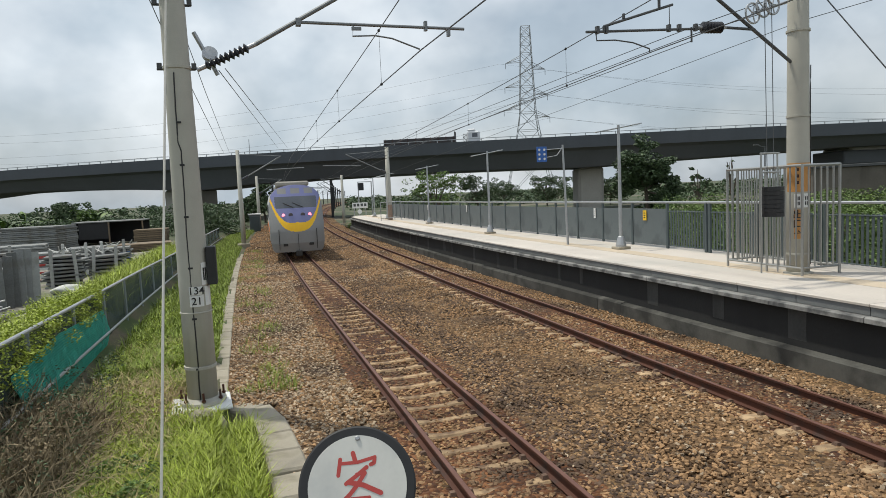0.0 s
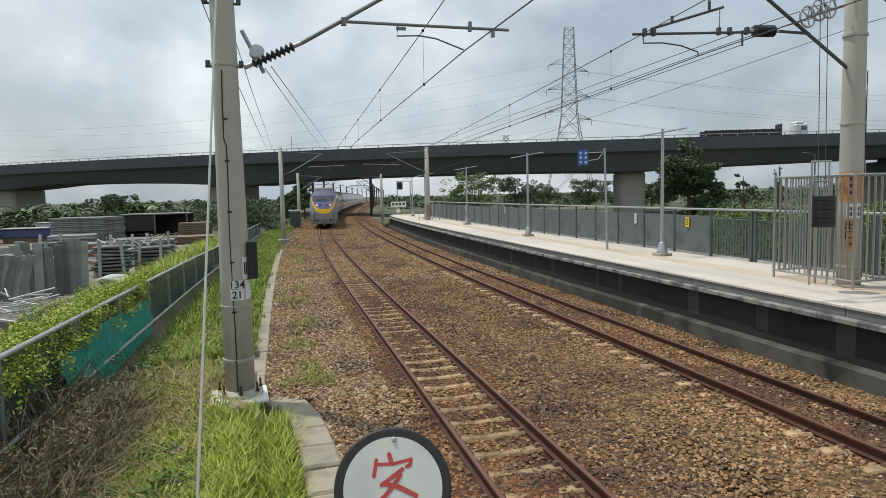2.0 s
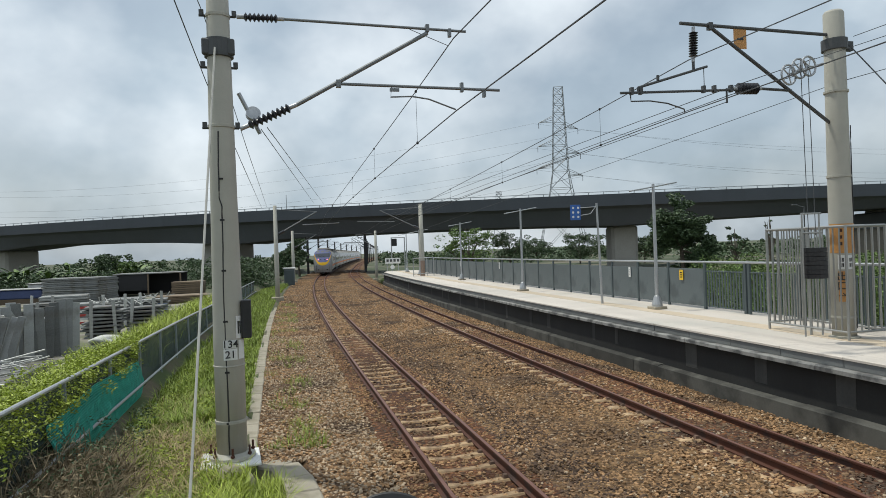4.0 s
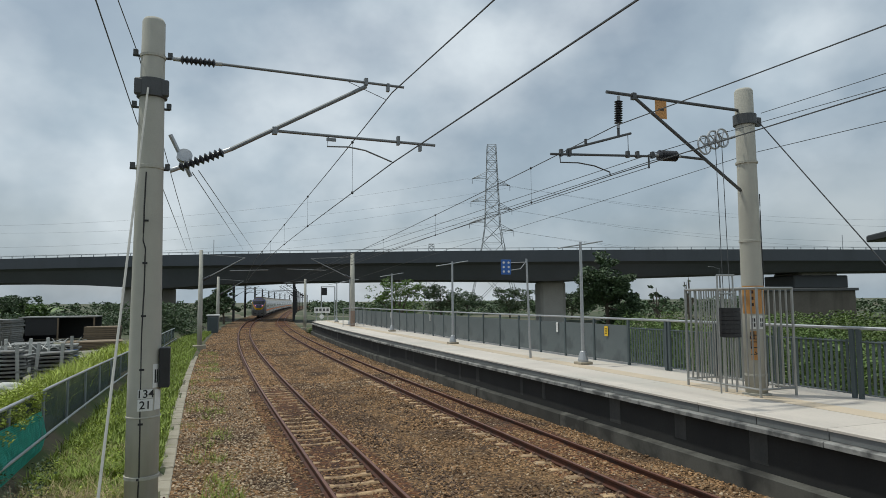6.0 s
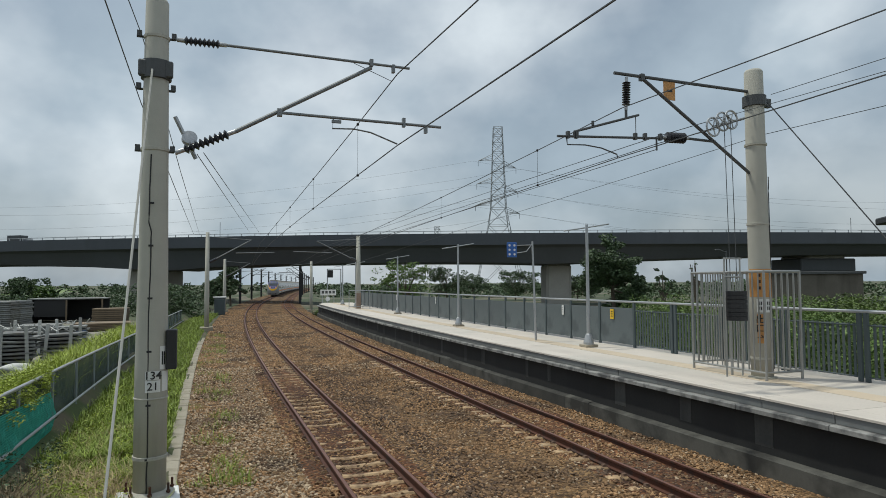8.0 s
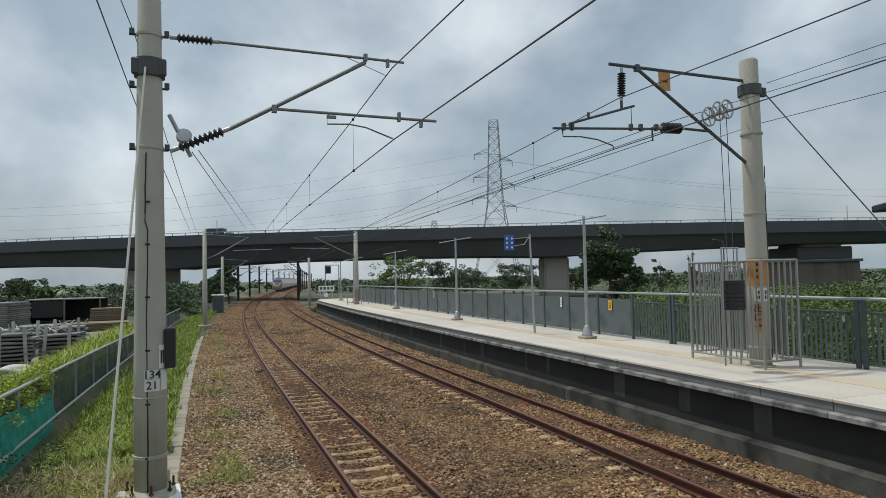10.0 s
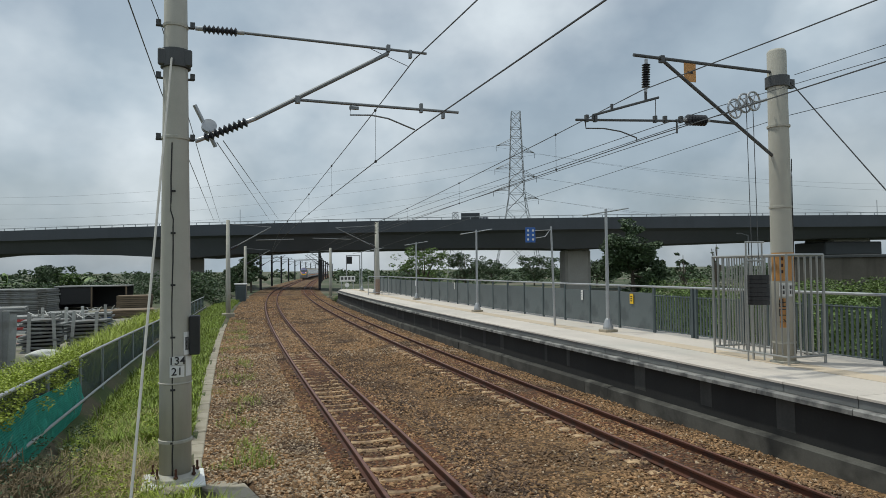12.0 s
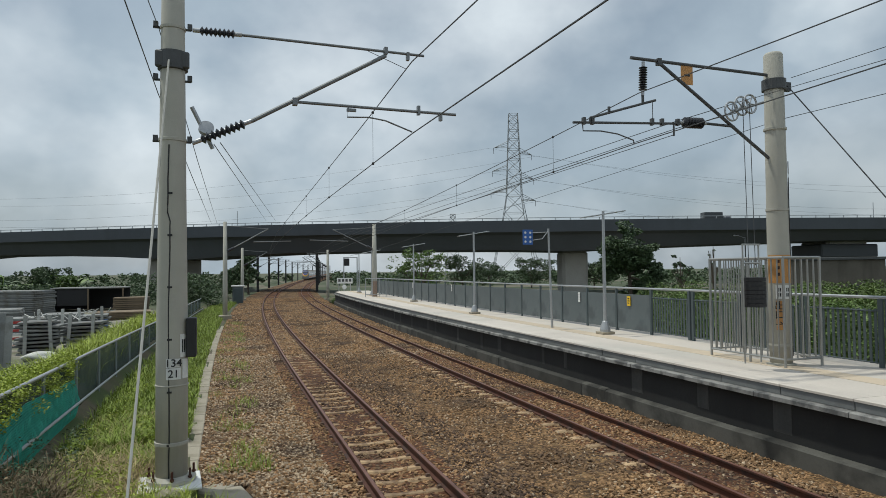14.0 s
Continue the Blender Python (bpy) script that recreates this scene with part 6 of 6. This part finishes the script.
tagged(ob, "tangled dry brown brush at the foot of the fence", "brush", kind="stuff")
V, F = leaves(rng, [(-3.3 + 0.9 * rng.random() ** 1.6, rng.uniform(6.4, 10.8), -0.2 + 0.8 * rng.random() ** 1.4) for _ in range(170)], 36, 0.24, 0.03)
ob = soup("dry_leaves", V, F, M_twig)
tagged(ob, "withered brown leaves in the brush", "brush", kind="stuff")


def limb(bm, a, b, r0, r1):
    add_tube(bm, a, b, r0, r1, 7, True)


def build_tree(name, x, y, z0, h, spread, seed, material, label, per=40, size=0.16, n_clump=90, group="trees", low=0.25):
    r = random.Random(seed)
    tr = thing(name, pose(x, y, z0), label, "tree", group)
    bm = bmesh.new()
    t1 = Vector((r.uniform(-0.3, 0.3), r.uniform(-0.3, 0.3), h * 0.45))
    limb(bm, (0, 0, -0.3), t1, h * 0.03, h * 0.02)
    ends = []
    for i in range(8):
        a = i * 0.785 + r.uniform(-0.3, 0.3)
        e = Vector((math.cos(a) * spread * r.uniform(0.35, 0.75), math.sin(a) * spread * r.uniform(0.35, 0.75), h * r.uniform(low + 0.05, 0.92)))
        st = t1 * r.uniform(0.55, 1.0)
        limb(bm, st, e, h * 0.013, h * 0.004)
        ends.append(e)
        for k in range(3):
            e2 = e + Vector((r.uniform(-1, 1), r.uniform(-1, 1), r.uniform(-0.3, 0.9))) * spread * 0.32
            limb(bm, e.lerp(st, 0.25 * k), e2, h * 0.006, h * 0.002)
            ends.append(e2)
    limb(bm, t1, (t1.x, t1.y, h * 0.93), h * 0.018, h * 0.004)
    ends.append(Vector((t1.x, t1.y, h * 0.93)))
    part("trunk", bm, M_bark, tr)
    cs = []
    for i in range(n_clump):
        e = r.choice(ends)
        c = e + Vector((r.gauss(0, 0.3), r.gauss(0, 0.3), r.gauss(0, 0.22))) * spread * 0.6
        if c.z > h * low and c.z < h * 1.02:
            cs.append(tuple(c))
    V, F = leaves(r, cs, per, spread * 0.17, size)
    soup("crown", V, F, material, tr)
    return tr


def polar(az, d):
    return d * math.sin(radians(az)), d * math.cos(radians(az))


x, y = polar(34.6, 78)
build_tree("broadleaf_tree", x, y, -0.9, 9.2, 4.0, 1, M_leafdark, "dense dark green broadleaf tree behind the platform fence", 80, 0.2, 330, "trees", 0.06)
x, y = polar(16.5, 84)
build_tree("young_tree", x, y, -0.9, 6.8, 3.6, 2, M_leaf, "light green sparse young tree beyond the far platform", 42, 0.16, 110)
x, y = polar(38.6, 66)
build_tree("slender_tree", x, y, -0.9, 5.6, 1.2, 3, M_leafdark, "slender dark green tree behind the fence", 40, 0.15, 30)
x, y = polar(41.0, 72)
build_tree("bare_tree", x, y, -0.9, 6.8, 0.8, 9, M_leafdark, "thin nearly bare tree trunk behind the fence", 16, 0.12, 6)
for az, d, h, s, sd in ((20.2, 150, 7.4, 5.0, 4), (26.2, 150, 6.4, 5.5, 5), (31.5, 140, 5.6, 4.5, 6), (22.5, 190, 6.4, 6, 7), (1.9, 108, 6.6, 2.4, 8), (0.7, 96, 5.0, 2.2, 18)):
    x, y = polar(az, d)
    build_tree("broadleaf_tree", x, y, -0.9, h, s, sd, M_leafdark, "dark green tree standing far off beyond the bridge", 80, 0.2, 90)
x, y = polar(-12.5, 95)
build_tree("broadleaf_tree", x, y, -0.9, 4.8, 3.4, 31, M_leafdark, "round dark green tree beyond the storage yard", 70, 0.16, 170, "trees", 0.1)
# bushes behind the platform fence
M_bush = mat("bush_leaf", (0.095, 0.14, 0.026), 0.6, var=0.25, scale=1.2, fine=12, bump=0.0, rand=0.45, island=True)
k = 0
for i in range(44):
    az = 36.5 + 24 * (i + rng.uniform(-0.3, 0.3)) / 44
    d = rng.uniform(30, 46) - 0.35 * (az - 36)
    x, y = polar(az, d)
    h = rng.uniform(2.3, 3.7)
    bu = thing("bush", pose(x, y, -0.9), "leafy yellow-green bush behind the platform fence", "bush", "bushes")
    bm = bmesh.new()
    for q in range(4):
        limb(bm, (0, 0, -0.2), (rng.uniform(-0.8, 0.8), rng.uniform(-0.8, 0.8), h * 0.7), 0.05, 0.015)
    part("stem", bm, M_bark, bu)
    cs = [(rng.gauss(0, 0.85), rng.gauss(0, 0.85), h * (0.35 + 0.6 * rng.random())) for _ in range(26)]
    V, F = leaves(rng, cs, 105, 0.5, 0.06)
    soup("foliage", V, F, M_bush if i % 3 else M_leaf, bu)
for i in range(22):
    x, y = 15.2 + rng.random() * 2.0, 4.0 + i * 0.75
    bu = thing("bush", pose(x, y, -0.6), "green shrub growing close behind the slatted fence", "bush", "bushes")
    part("stem", tube((0, 0, -0.2), (0.1, 0, 1.5), 0.03, 0.015), M_bark, bu)
    cs = [(rng.gauss(0, 0.4), rng.gauss(0, 0.5), 0.8 + 2.0 * rng.random()) for _ in range(16)]
    V, F = leaves(rng, cs, 44, 0.34, 0.06)
    soup("foliage", V, F, M_leaf, bu)
# banana plants
def build_banana(x, y, z0, h, seed):
    r = random.Random(seed)
    ba = thing("banana_plant", pose(x, y, z0), "banana plant with long upright leaves beyond the yard", "plant", "banana plants")
    part("stalk", tube((0, 0, -0.2), (0, 0, h * 0.45), 0.16, 0.1), M_leaf, ba)
    for i in range(9):
        a = i * 0.7 + r.uniform(-0.2, 0.2)
        V, F = [], []
        n = 6
        L = h * r.uniform(0.45, 0.7)
        lift = r.uniform(0.5, 1.15)
        for k in range(n + 1):
            f = k / n
            p = Vector((math.cos(a), math.sin(a), 0)) * L * f * 0.8 + Vector((0, 0, h * 0.42 + L * (lift * f - 0.6 * f * f)))
            w = 0.30 * math.sin(math.pi * min(1, f * 0.92 + 0.06))
            sd = Vector((-math.sin(a), math.cos(a), 0.25)) * w
            V += [tuple(p - sd), tuple(p + Vector((0, 0, 0.06))), tuple(p + sd)]
            if k:
                b = k * 3
                F += [(b - 3, b - 2, b + 1, b), (b - 2, b - 1, b + 2, b + 1)]
        soup("leaf", V, F, M_leaf if i % 2 else M_leafdark, ba)


for i in range(16):
    x, y = polar(-13.8 - 8 * rng.random() + (4.5 if i > 10 else 0), rng.uniform(90, 100))
    build_banana(x, y, -0.7, rng.uniform(4.3, 5.8), 100 + i)


# ---- far woods and distance ----
def far_woods():
    r = random.Random(77)
    for az0, az1, d0, d1, h0, h1, n, mt, sz in ((-24, 0.3, 88, 120, 1.5, 3.1, 300, M_leafdark, 0.2), (-60, -14, 90, 160, 1.0, 2.4, 130, M_leafdark, 0.3), (8.5, 60, 170, 260, 1.2, 2.6, 240, M_leafdark, 0.55), (-3.4, -0.5, 70, 78, 2.7, 3.8, 80, M_leafdark, 0.16),
                                       (-13.3, -11.0, 92, 100, 2.5, 3.5, 32, M_leaf, 0.2), (-70, 70, 300, 480, 1.5, 4.0, 300, M_leafdark, 0.9)):
        cs = []
        for _ in range(n):
            az, d = r.uniform(az0, az1), r.uniform(d0, d1)
            x, y = polar(az, d)
            if abs(x - 5 - curve_off(y)) < 9:
                continue
            h = r.uniform(h0, h1)
            zz = -0.8
            while zz < h - 0.8:
                cs.append((x + r.gauss(0, 1.0), y, zz + 0.4))
                zz += 1.0
        V, F = leaves(r, cs, 44 if d1 < 200 else 26, 1.15 if d1 < 200 else 2.4, sz, 0.6)
        ob = soup("far_woods", V, F, mt)
        tagged(ob, "dark green tree line in the distance", "woods", kind="stuff")


far_woods()


# ---- storage yard ----
M_form = mat("form_steel", (0.20, 0.205, 0.20), 0.7, 0.15, var=0.22, scale=1.5, fine=20, bump=0.2, dist=0.004, stain=(0.13, 0.115, 0.095), stain_scale=1.0, stain_lo=0.5, stain_hi=0.7, rand=0.35)
M_pale = mat("pale_tube", (0.42, 0.42, 0.40), 0.6, 0.2, var=0.2, scale=2, fine=20, bump=0.1, dist=0.003, rand=0.3)
M_brownwood = mat("weathered_wood", (0.16, 0.12, 0.08), 0.85, var=0.25, scale=2, fine=25, bump=0.3, dist=0.004, rand=0.3)
M_tarp = mat("blue_tarp", (0.05, 0.07, 0.16), 0.7, var=0.2, scale=1, fine=10, bump=0.2, dist=0.01)
M_drum = mat("blue_plastic", (0.03, 0.14, 0.42), 0.5, var=0.15, scale=3, fine=20, bump=0.05, dist=0.002)
M_sack = mat("white_sack", (0.60, 0.60, 0.57), 0.9, var=0.2, scale=3, fine=20, bump=0.4, dist=0.01)
rng = random.Random(41)
YZ = -0.58
# leaning form panels
M_panel = mat("form_panel", (0.22, 0.225, 0.22), 0.7, 0.15, var=0.25, scale=1.5, fine=20, bump=0.2, dist=0.004, stain=(0.12, 0.105, 0.085), stain_scale=1.3, stain_lo=0.5, stain_hi=0.7, rand=0.55)
fm = thing("form_stack", pose(-9.0, 28.0, YZ), "grey steel formwork panels leaning upright in a row", "formwork")
for i in range(20):
    t = i / 20
    b = part("panel", box(0.34, 0.08, 2.3 + rng.uniform(-0.25, 0.1), 0, 0, 0, 0.012), M_panel, fm)
    b.matrix_basis = pose(-2.6 + 3.3 * t + rng.uniform(-0.04, 0.04), -2.4 + 5.6 * t + rng.uniform(-0.15, 0.15), 0, rng.uniform(-9, -3), rng.uniform(-3, 3), 22 + rng.uniform(-12, 12))
    b = part("panel", box(0.30, 0.08, 1.9, 0, 0, 0, 0.012), M_panel, fm)
    b.matrix_basis = pose(-3.6 + 3.4 * t + rng.uniform(-0.1, 0.1), -0.6 + 5.2 * t + rng.uniform(-0.2, 0.2), 0, rng.uniform(-9, 9), rng.uniform(-4, 4), rng.uniform(0, 60))
fm2 = thing("form_stack", pose(-10.8, 24.6, YZ), "grey steel formwork panels leaning over in a long row", "formwork")
for i in range(26):
    t = i / 26
    b = part("panel", box(0.26, 0.07, 2.1, 0, 0, 0, 0.012), M_panel, fm2)
    b.matrix_basis = pose(-3.6 + 5.4 * t, -1.2 + 2.2 * t + rng.uniform(-0.1, 0.1), 0, rng.uniform(-14, -6), 10 + rng.uniform(-4, 4), rng.uniform(-12, 14))
for i in range(12):
    b = part("cross_tube", tube((-3.6 + 0.4 * i, -1.5 + 0.18 * i, 2.02), (-2.6 + 0.4 * i + rng.uniform(-0.5, 0.9), -0.9 + 0.18 * i, 2.1 + rng.uniform(-0.1, 0.25)), 0.025, None, 6), M_pale, fm2)
pl = thing("pipe_heap", pose(-7.6, 21.5, YZ), "low heap of pale bent tubes lying by the fence", "pipes")
part("crate", box(2.2, 3.6, 0.7, -0.6, 0, 0, 0.03), M_form, pl)
for i in range(34):
    a = Vector((rng.uniform(-1.6, 0.4), rng.uniform(-1.8, 1.8), 0.72 + rng.uniform(0.0, 0.25)))
    d = Vector((rng.uniform(-1, 1), rng.uniform(-1, 1), rng.uniform(-0.12, 0.15))).normalized() * rng.uniform(0.5, 1.4)
    part("tube", tube(a, a + d, 0.024, None, 6), M_pale, pl)
# racks
for x, y, n, yaw in ((-8.6, 36.6, 9, 8), (-6.9, 37.8, 8, -4), (-9.6, 43.0, 7, 15), (-7.6, 44.5, 8, 3), (-12.8, 38.0, 6, 20), (-14.2, 45.5, 8, 10)):
    rk = thing("steel_rack", pose(x, y, YZ, 0, 0, yaw), "stack of flat steel frames between upright posts", "rack", "steel racks")
    for i in range(n):
        b = part("frame", box(1.7 + rng.uniform(-0.2, 0.2), 1.4, 0.10, 0, 0, 0, 0.015), M_form, rk)
        b.matrix_basis = pose(rng.uniform(-0.12, 0.12), rng.uniform(-0.12, 0.12), i * 0.185, 0, rng.uniform(-2.5, 2.5), rng.uniform(-9, 9))
    for sx in (-0.55, 0.55):
        b = part("upright", box(0.16, 0.08, 1.9, sx, -0.75, 0, 0.01), M_pale, rk)
        b.matrix_basis = pose(0, 0, 0, 0, rng.uniform(-5, 5), 0)
    if x > -10:
        for i in range(8):
            a = Vector((rng.uniform(-0.8, 0.8), rng.uniform(-0.6, 0.6), n * 0.185 + 0.05))
            part("tube", tube(a, a + Vector((rng.uniform(-0.6, 0.6), rng.uniform(-0.5, 0.5), rng.uniform(0.05, 0.35))), 0.022, None, 6), M_pale, rk)


def sheet_stack(x, y, sx, sy, h, n, material, label, yaw):
    st = thing("sheet_stack", pose(x, y, YZ, 0, 0, yaw), label, "stack", "stacks in the yard")
    for i in range(n):
        b = part("sheet", box(sx, sy, h / n * 0.86, 0, 0, 0, 0.015), material, st)
        b.matrix_basis = pose(rng.uniform(-0.08, 0.08), rng.uniform(-0.08, 0.08), i * h / n, 0, 0, rng.uniform(-0.8, 0.8))


sheet_stack(-18.3, 69.5, 5.2, 4.0, 2.45, 14, M_form, "tall stack of grey weathered panels", -12)
sheet_stack(-17.0, 60.0, 3.4, 3.0, 1.2, 7, M_form, "low stack of grey weathered panels", 10)
sheet_stack(-9.4, 76.0, 3.2, 3.0, 1.45, 7, M_brownwood, "stack of brown weathered boards", 0)
sheet_stack(-8.2, 62.0, 4.2, 3.0, 0.7, 5, M_brownwood, "low stack of brown weathered planks", 5)
sheet_stack(-11.8, 57.0, 2.6, 3.0, 0.9, 5, M_form, "low stack of grey steel panels", 5)
sheet_stack(-13.2, 51.0, 3.0, 2.2, 1.0, 6, M_form, "low stack of grey steel forms", 15)
# dark open shed
sh = thing("open_shed", pose(-13.6, 79.0, YZ), "dark open storage shed with a tattered sheet roof", "shed")
part("roof", box(7.0, 5.0, 0.12, 0, 0, 2.35, 0.02), M_form, sh)
part("back_wall", box(6.8, 0.12, 2.35, 0, 2.4, 0), M_blacksteel, sh)
part("side_wall", box(0.12, 4.8, 2.35, -3.4, 0, 0), M_blacksteel, sh)
for x in (-3.3, 0.0, 3.3):
    part("post", box(0.14, 0.14, 2.35, x, -2.4, 0), M_brownwood, sh)
part("hanging_sheet", box(3.0, 0.04, 1.7, -1.4, -2.3, 0.6), M_blacksteel, sh)
# low tarpaulined truck bodies at the yard's far side
for x, y, mt, lb, h in ((-24.5, 73.0, M_tarp, "blue tarpaulin-covered load in the yard", 1.5), (-29.5, 72.0, M_blacksteel, "dark covered load in the yard", 1.7), (-22.6, 76.5, M_pale, "pale sheet roofed load in the yard", 1.95)):
    ld = thing("covered_load", pose(x, y, YZ), lb, "load")
    part("cover", box(4.4, 2.6, h * 0.62, 0, 0, h * 0.3, 0.15), mt, ld)
    part("pallet", box(4.2, 2.4, h * 0.34, 0, 0, 0, 0.03), M_brownwood, ld)
    part("top_sheet", box(4.6, 2.8, 0.08, 0, 0, h * 0.92, 0.02), M_pale, ld)
dr = part("plastic_drum", lathe_bm([(0.24, 0), (0.27, 0.03), (0.29, 0.3), (0.27, 0.34), (0.29, 0.38), (0.29, 0.75), (0.25, 0.8), (0.1, 0.82)], 20), M_drum)
dr.matrix_basis = pose(-7.3, 45.8, YZ + 0.3)
tagged(dr, "blue plastic drum standing on a low frame", "drum")
b = part("drum_stand", box(0.7, 0.7, 0.3, 0, 0, 0, 0.02), M_brownwood)
b.matrix_basis = pose(-7.3, 45.8, YZ)
tagged(b, "low brown wooden stand under the drum", "stand")
bm = bmesh.new()
bmesh.ops.create_icosphere(bm, subdivisions=3, radius=0.5)
for v in bm.verts:
    v.co *= 1 + 0.4 * noise.noise(v.co * 2.5)
    v.co.z *= 0.5
sk = part("white_sack", bm, M_sack, smooth=True)
sk.matrix_basis = pose(-7.7, 33.2, YZ + 0.2, 0, 0, 30) @ Matrix.Diagonal((1.5, 0.9, 1, 1))
tagged(sk, "crumpled white plastic sack on the ground", "sack")
# red and white barrier
ba = thing("slatted_barrier", pose(-9.9, 38.0, YZ, 0, 0, 20), "leaning red and white slatted barrier", "barrier")
for i in range(7):
    b = part("slat", box(0.9, 0.04, 0.12, 0, 0, 0.2 + i * 0.2), M_white if i % 2 else M_red, ba)
for sx in (-0.4, 0.4):
    part("leg", box(0.06, 0.06, 1.7, sx, 0.05, 0), M_pale, ba)

# ---- fittings past the platform's far end ----
cab = thing("relay_cabinet", pose(1.35, 76.0, -0.25), "grey line-side cabinet with a pale flat roof", "cabinet")
part("body", box(1.15, 1.0, 2.0, 0, 0, 0, 0.02), M_fence, cab)
part("roof", box(1.4, 1.2, 0.14, 0, 0, 2.0, 0.02), M_white, cab)
part("door", box(0.9, 0.03, 1.6, 0, -0.515, 0.2, 0.01), M_fence2, cab)
nb = thing("station_name_board", pose(12.6, 73.0, 0.2), "white station name board on two posts", "sign")
bd = part("board", box(1.75, 0.06, 0.62, 0.15, 0, 1.75, 0.01), M_white, nb)
for i in range(4):
    part("text_bar", box(0.26, 0.01, 0.3, -0.45 + i * 0.4, -0.04, 1.95), M_darksteel, bd)
for x in (-0.5, 0.8):
    part("post", tube((x, 0.04, 0), (x, 0.04, 2.3), 0.045), M_galv, nb)
part("disc", tube((0.1, -0.03, 1.35), (0.1, 0.01, 1.35), 0.25, None, 20), M_white, nb)
sg = thing("signal_frame", pose(13.1, 75.0, 0.2), "grey goalpost frame carrying a dark signal box", "signal")
for x in (-0.1, 1.45):
    part("post", tube((x, 0, 0), (x, 0, 4.75), 0.06), M_galv, sg)
part("beam", tube((-0.1, 0, 4.72), (1.45, 0, 4.72), 0.05), M_galv, sg)
part("signal_box", box(0.6, 0.4, 0.85, 0.2, -0.1, 3.75, 0.03), M_blacksteel, sg)
em = thing("far_ramp", pose(10.9, 74.2, -0.4), "short grassy concrete ramp at the platform's end", "ramp")
part("slope", box(3.0, 3.0, 0.75, 1.9, 0, 0, 0.25), M_soil, em)
# shelter roof beyond the fence
x, y = polar(54.8, 30.0)
st = thing("shelter", pose(x, y, -0.8, 0, 0, -35), "dark steel shelter roof on a column beyond the fence", "shelter")
part("roof", box(4.6, 3.0, 0.28, 2.1, 0, 6.25, 0.05), M_blacksteel, st)
part("column", box(0.26, 0.26, 6.3, 0.4, 0, 0, 0.02), M_darksteel, st)
part("rafter", tube((0.4, 0, 5.6), (1.8, 0, 6.25), 0.06), M_darksteel, st)
# low block building under the bridge
x, y = polar(49.5, 88.0)
bl = thing("block_building", pose(x, y, -0.9, 0, 0, -45), "low brown concrete block building by the bridge pier", "building")
part("wall", box(9.0, 6.0, 4.9, 0, 0, 0, 0.05), mat("block_wall", (0.13, 0.115, 0.095), 0.9, var=0.2, scale=0.6, fine=5, stain=(0.08, 0.072, 0.06), stain_scale=0.5, streak=True), bl)
part("roof", box(9.6, 6.6, 0.3, 0, 0, 4.9, 0.03), M_darksteel, bl)
part("door", box(1.0, 0.06, 2.1, 1.5, -3.02, 0), M_darksteel, bl)
# street light behind the fence
x, y = polar(43.4, 60.0)
sl2 = thing("street_lamp", pose(x, y, -0.8), "thin grey street lamp behind the trees", "lamp")
part("pole", tube((0, 0, 0), (0, 0, 6.6), 0.07, 0.05), M_darksteel, sl2)
part("arm", tube((0, 0, 6.5), (-0.8, 0, 6.7), 0.04), M_darksteel, sl2)
part("lamp_head", box(0.5, 0.2, 0.1, -0.9, 0, 6.65, 0.03), M_darksteel, sl2)


# ---- motion ----
def motions():
    """The train leaves along the bend; two road vehicles cross the bridge."""
    ts = [0.5 * i for i in range(29)]
    for i, car in enumerate(CARS):
        rows = []
        for t in ts:
            y = TRAIN_START + TRAIN_SPEED * t + 10.2 + CAR_LEN * i
            y = 18.5 + (y - 18.5) * 0.994
            p = line_at(TRACKS[0], y)
            rows.append((t, pose(p.x, p.y, 0.004, 0, 0, -math.degrees(curve_dir(y)))))
        walk(car, rows)
    for th, s0, v in ((TRUCK, -11.5, 23.8), (VAN, -23.5 - 21.6 * 11.0, 21.6)):
        rows = []
        for t in ts:
            s = s0 + v * t
            p = bridge_at(s, 4.2, 10.69)
            rows.append((t, pose(p.x, p.y, p.z, 0, 0, -22 + math.degrees(math.atan(0.0024 * s)))))
        walk(th, rows)


motions()
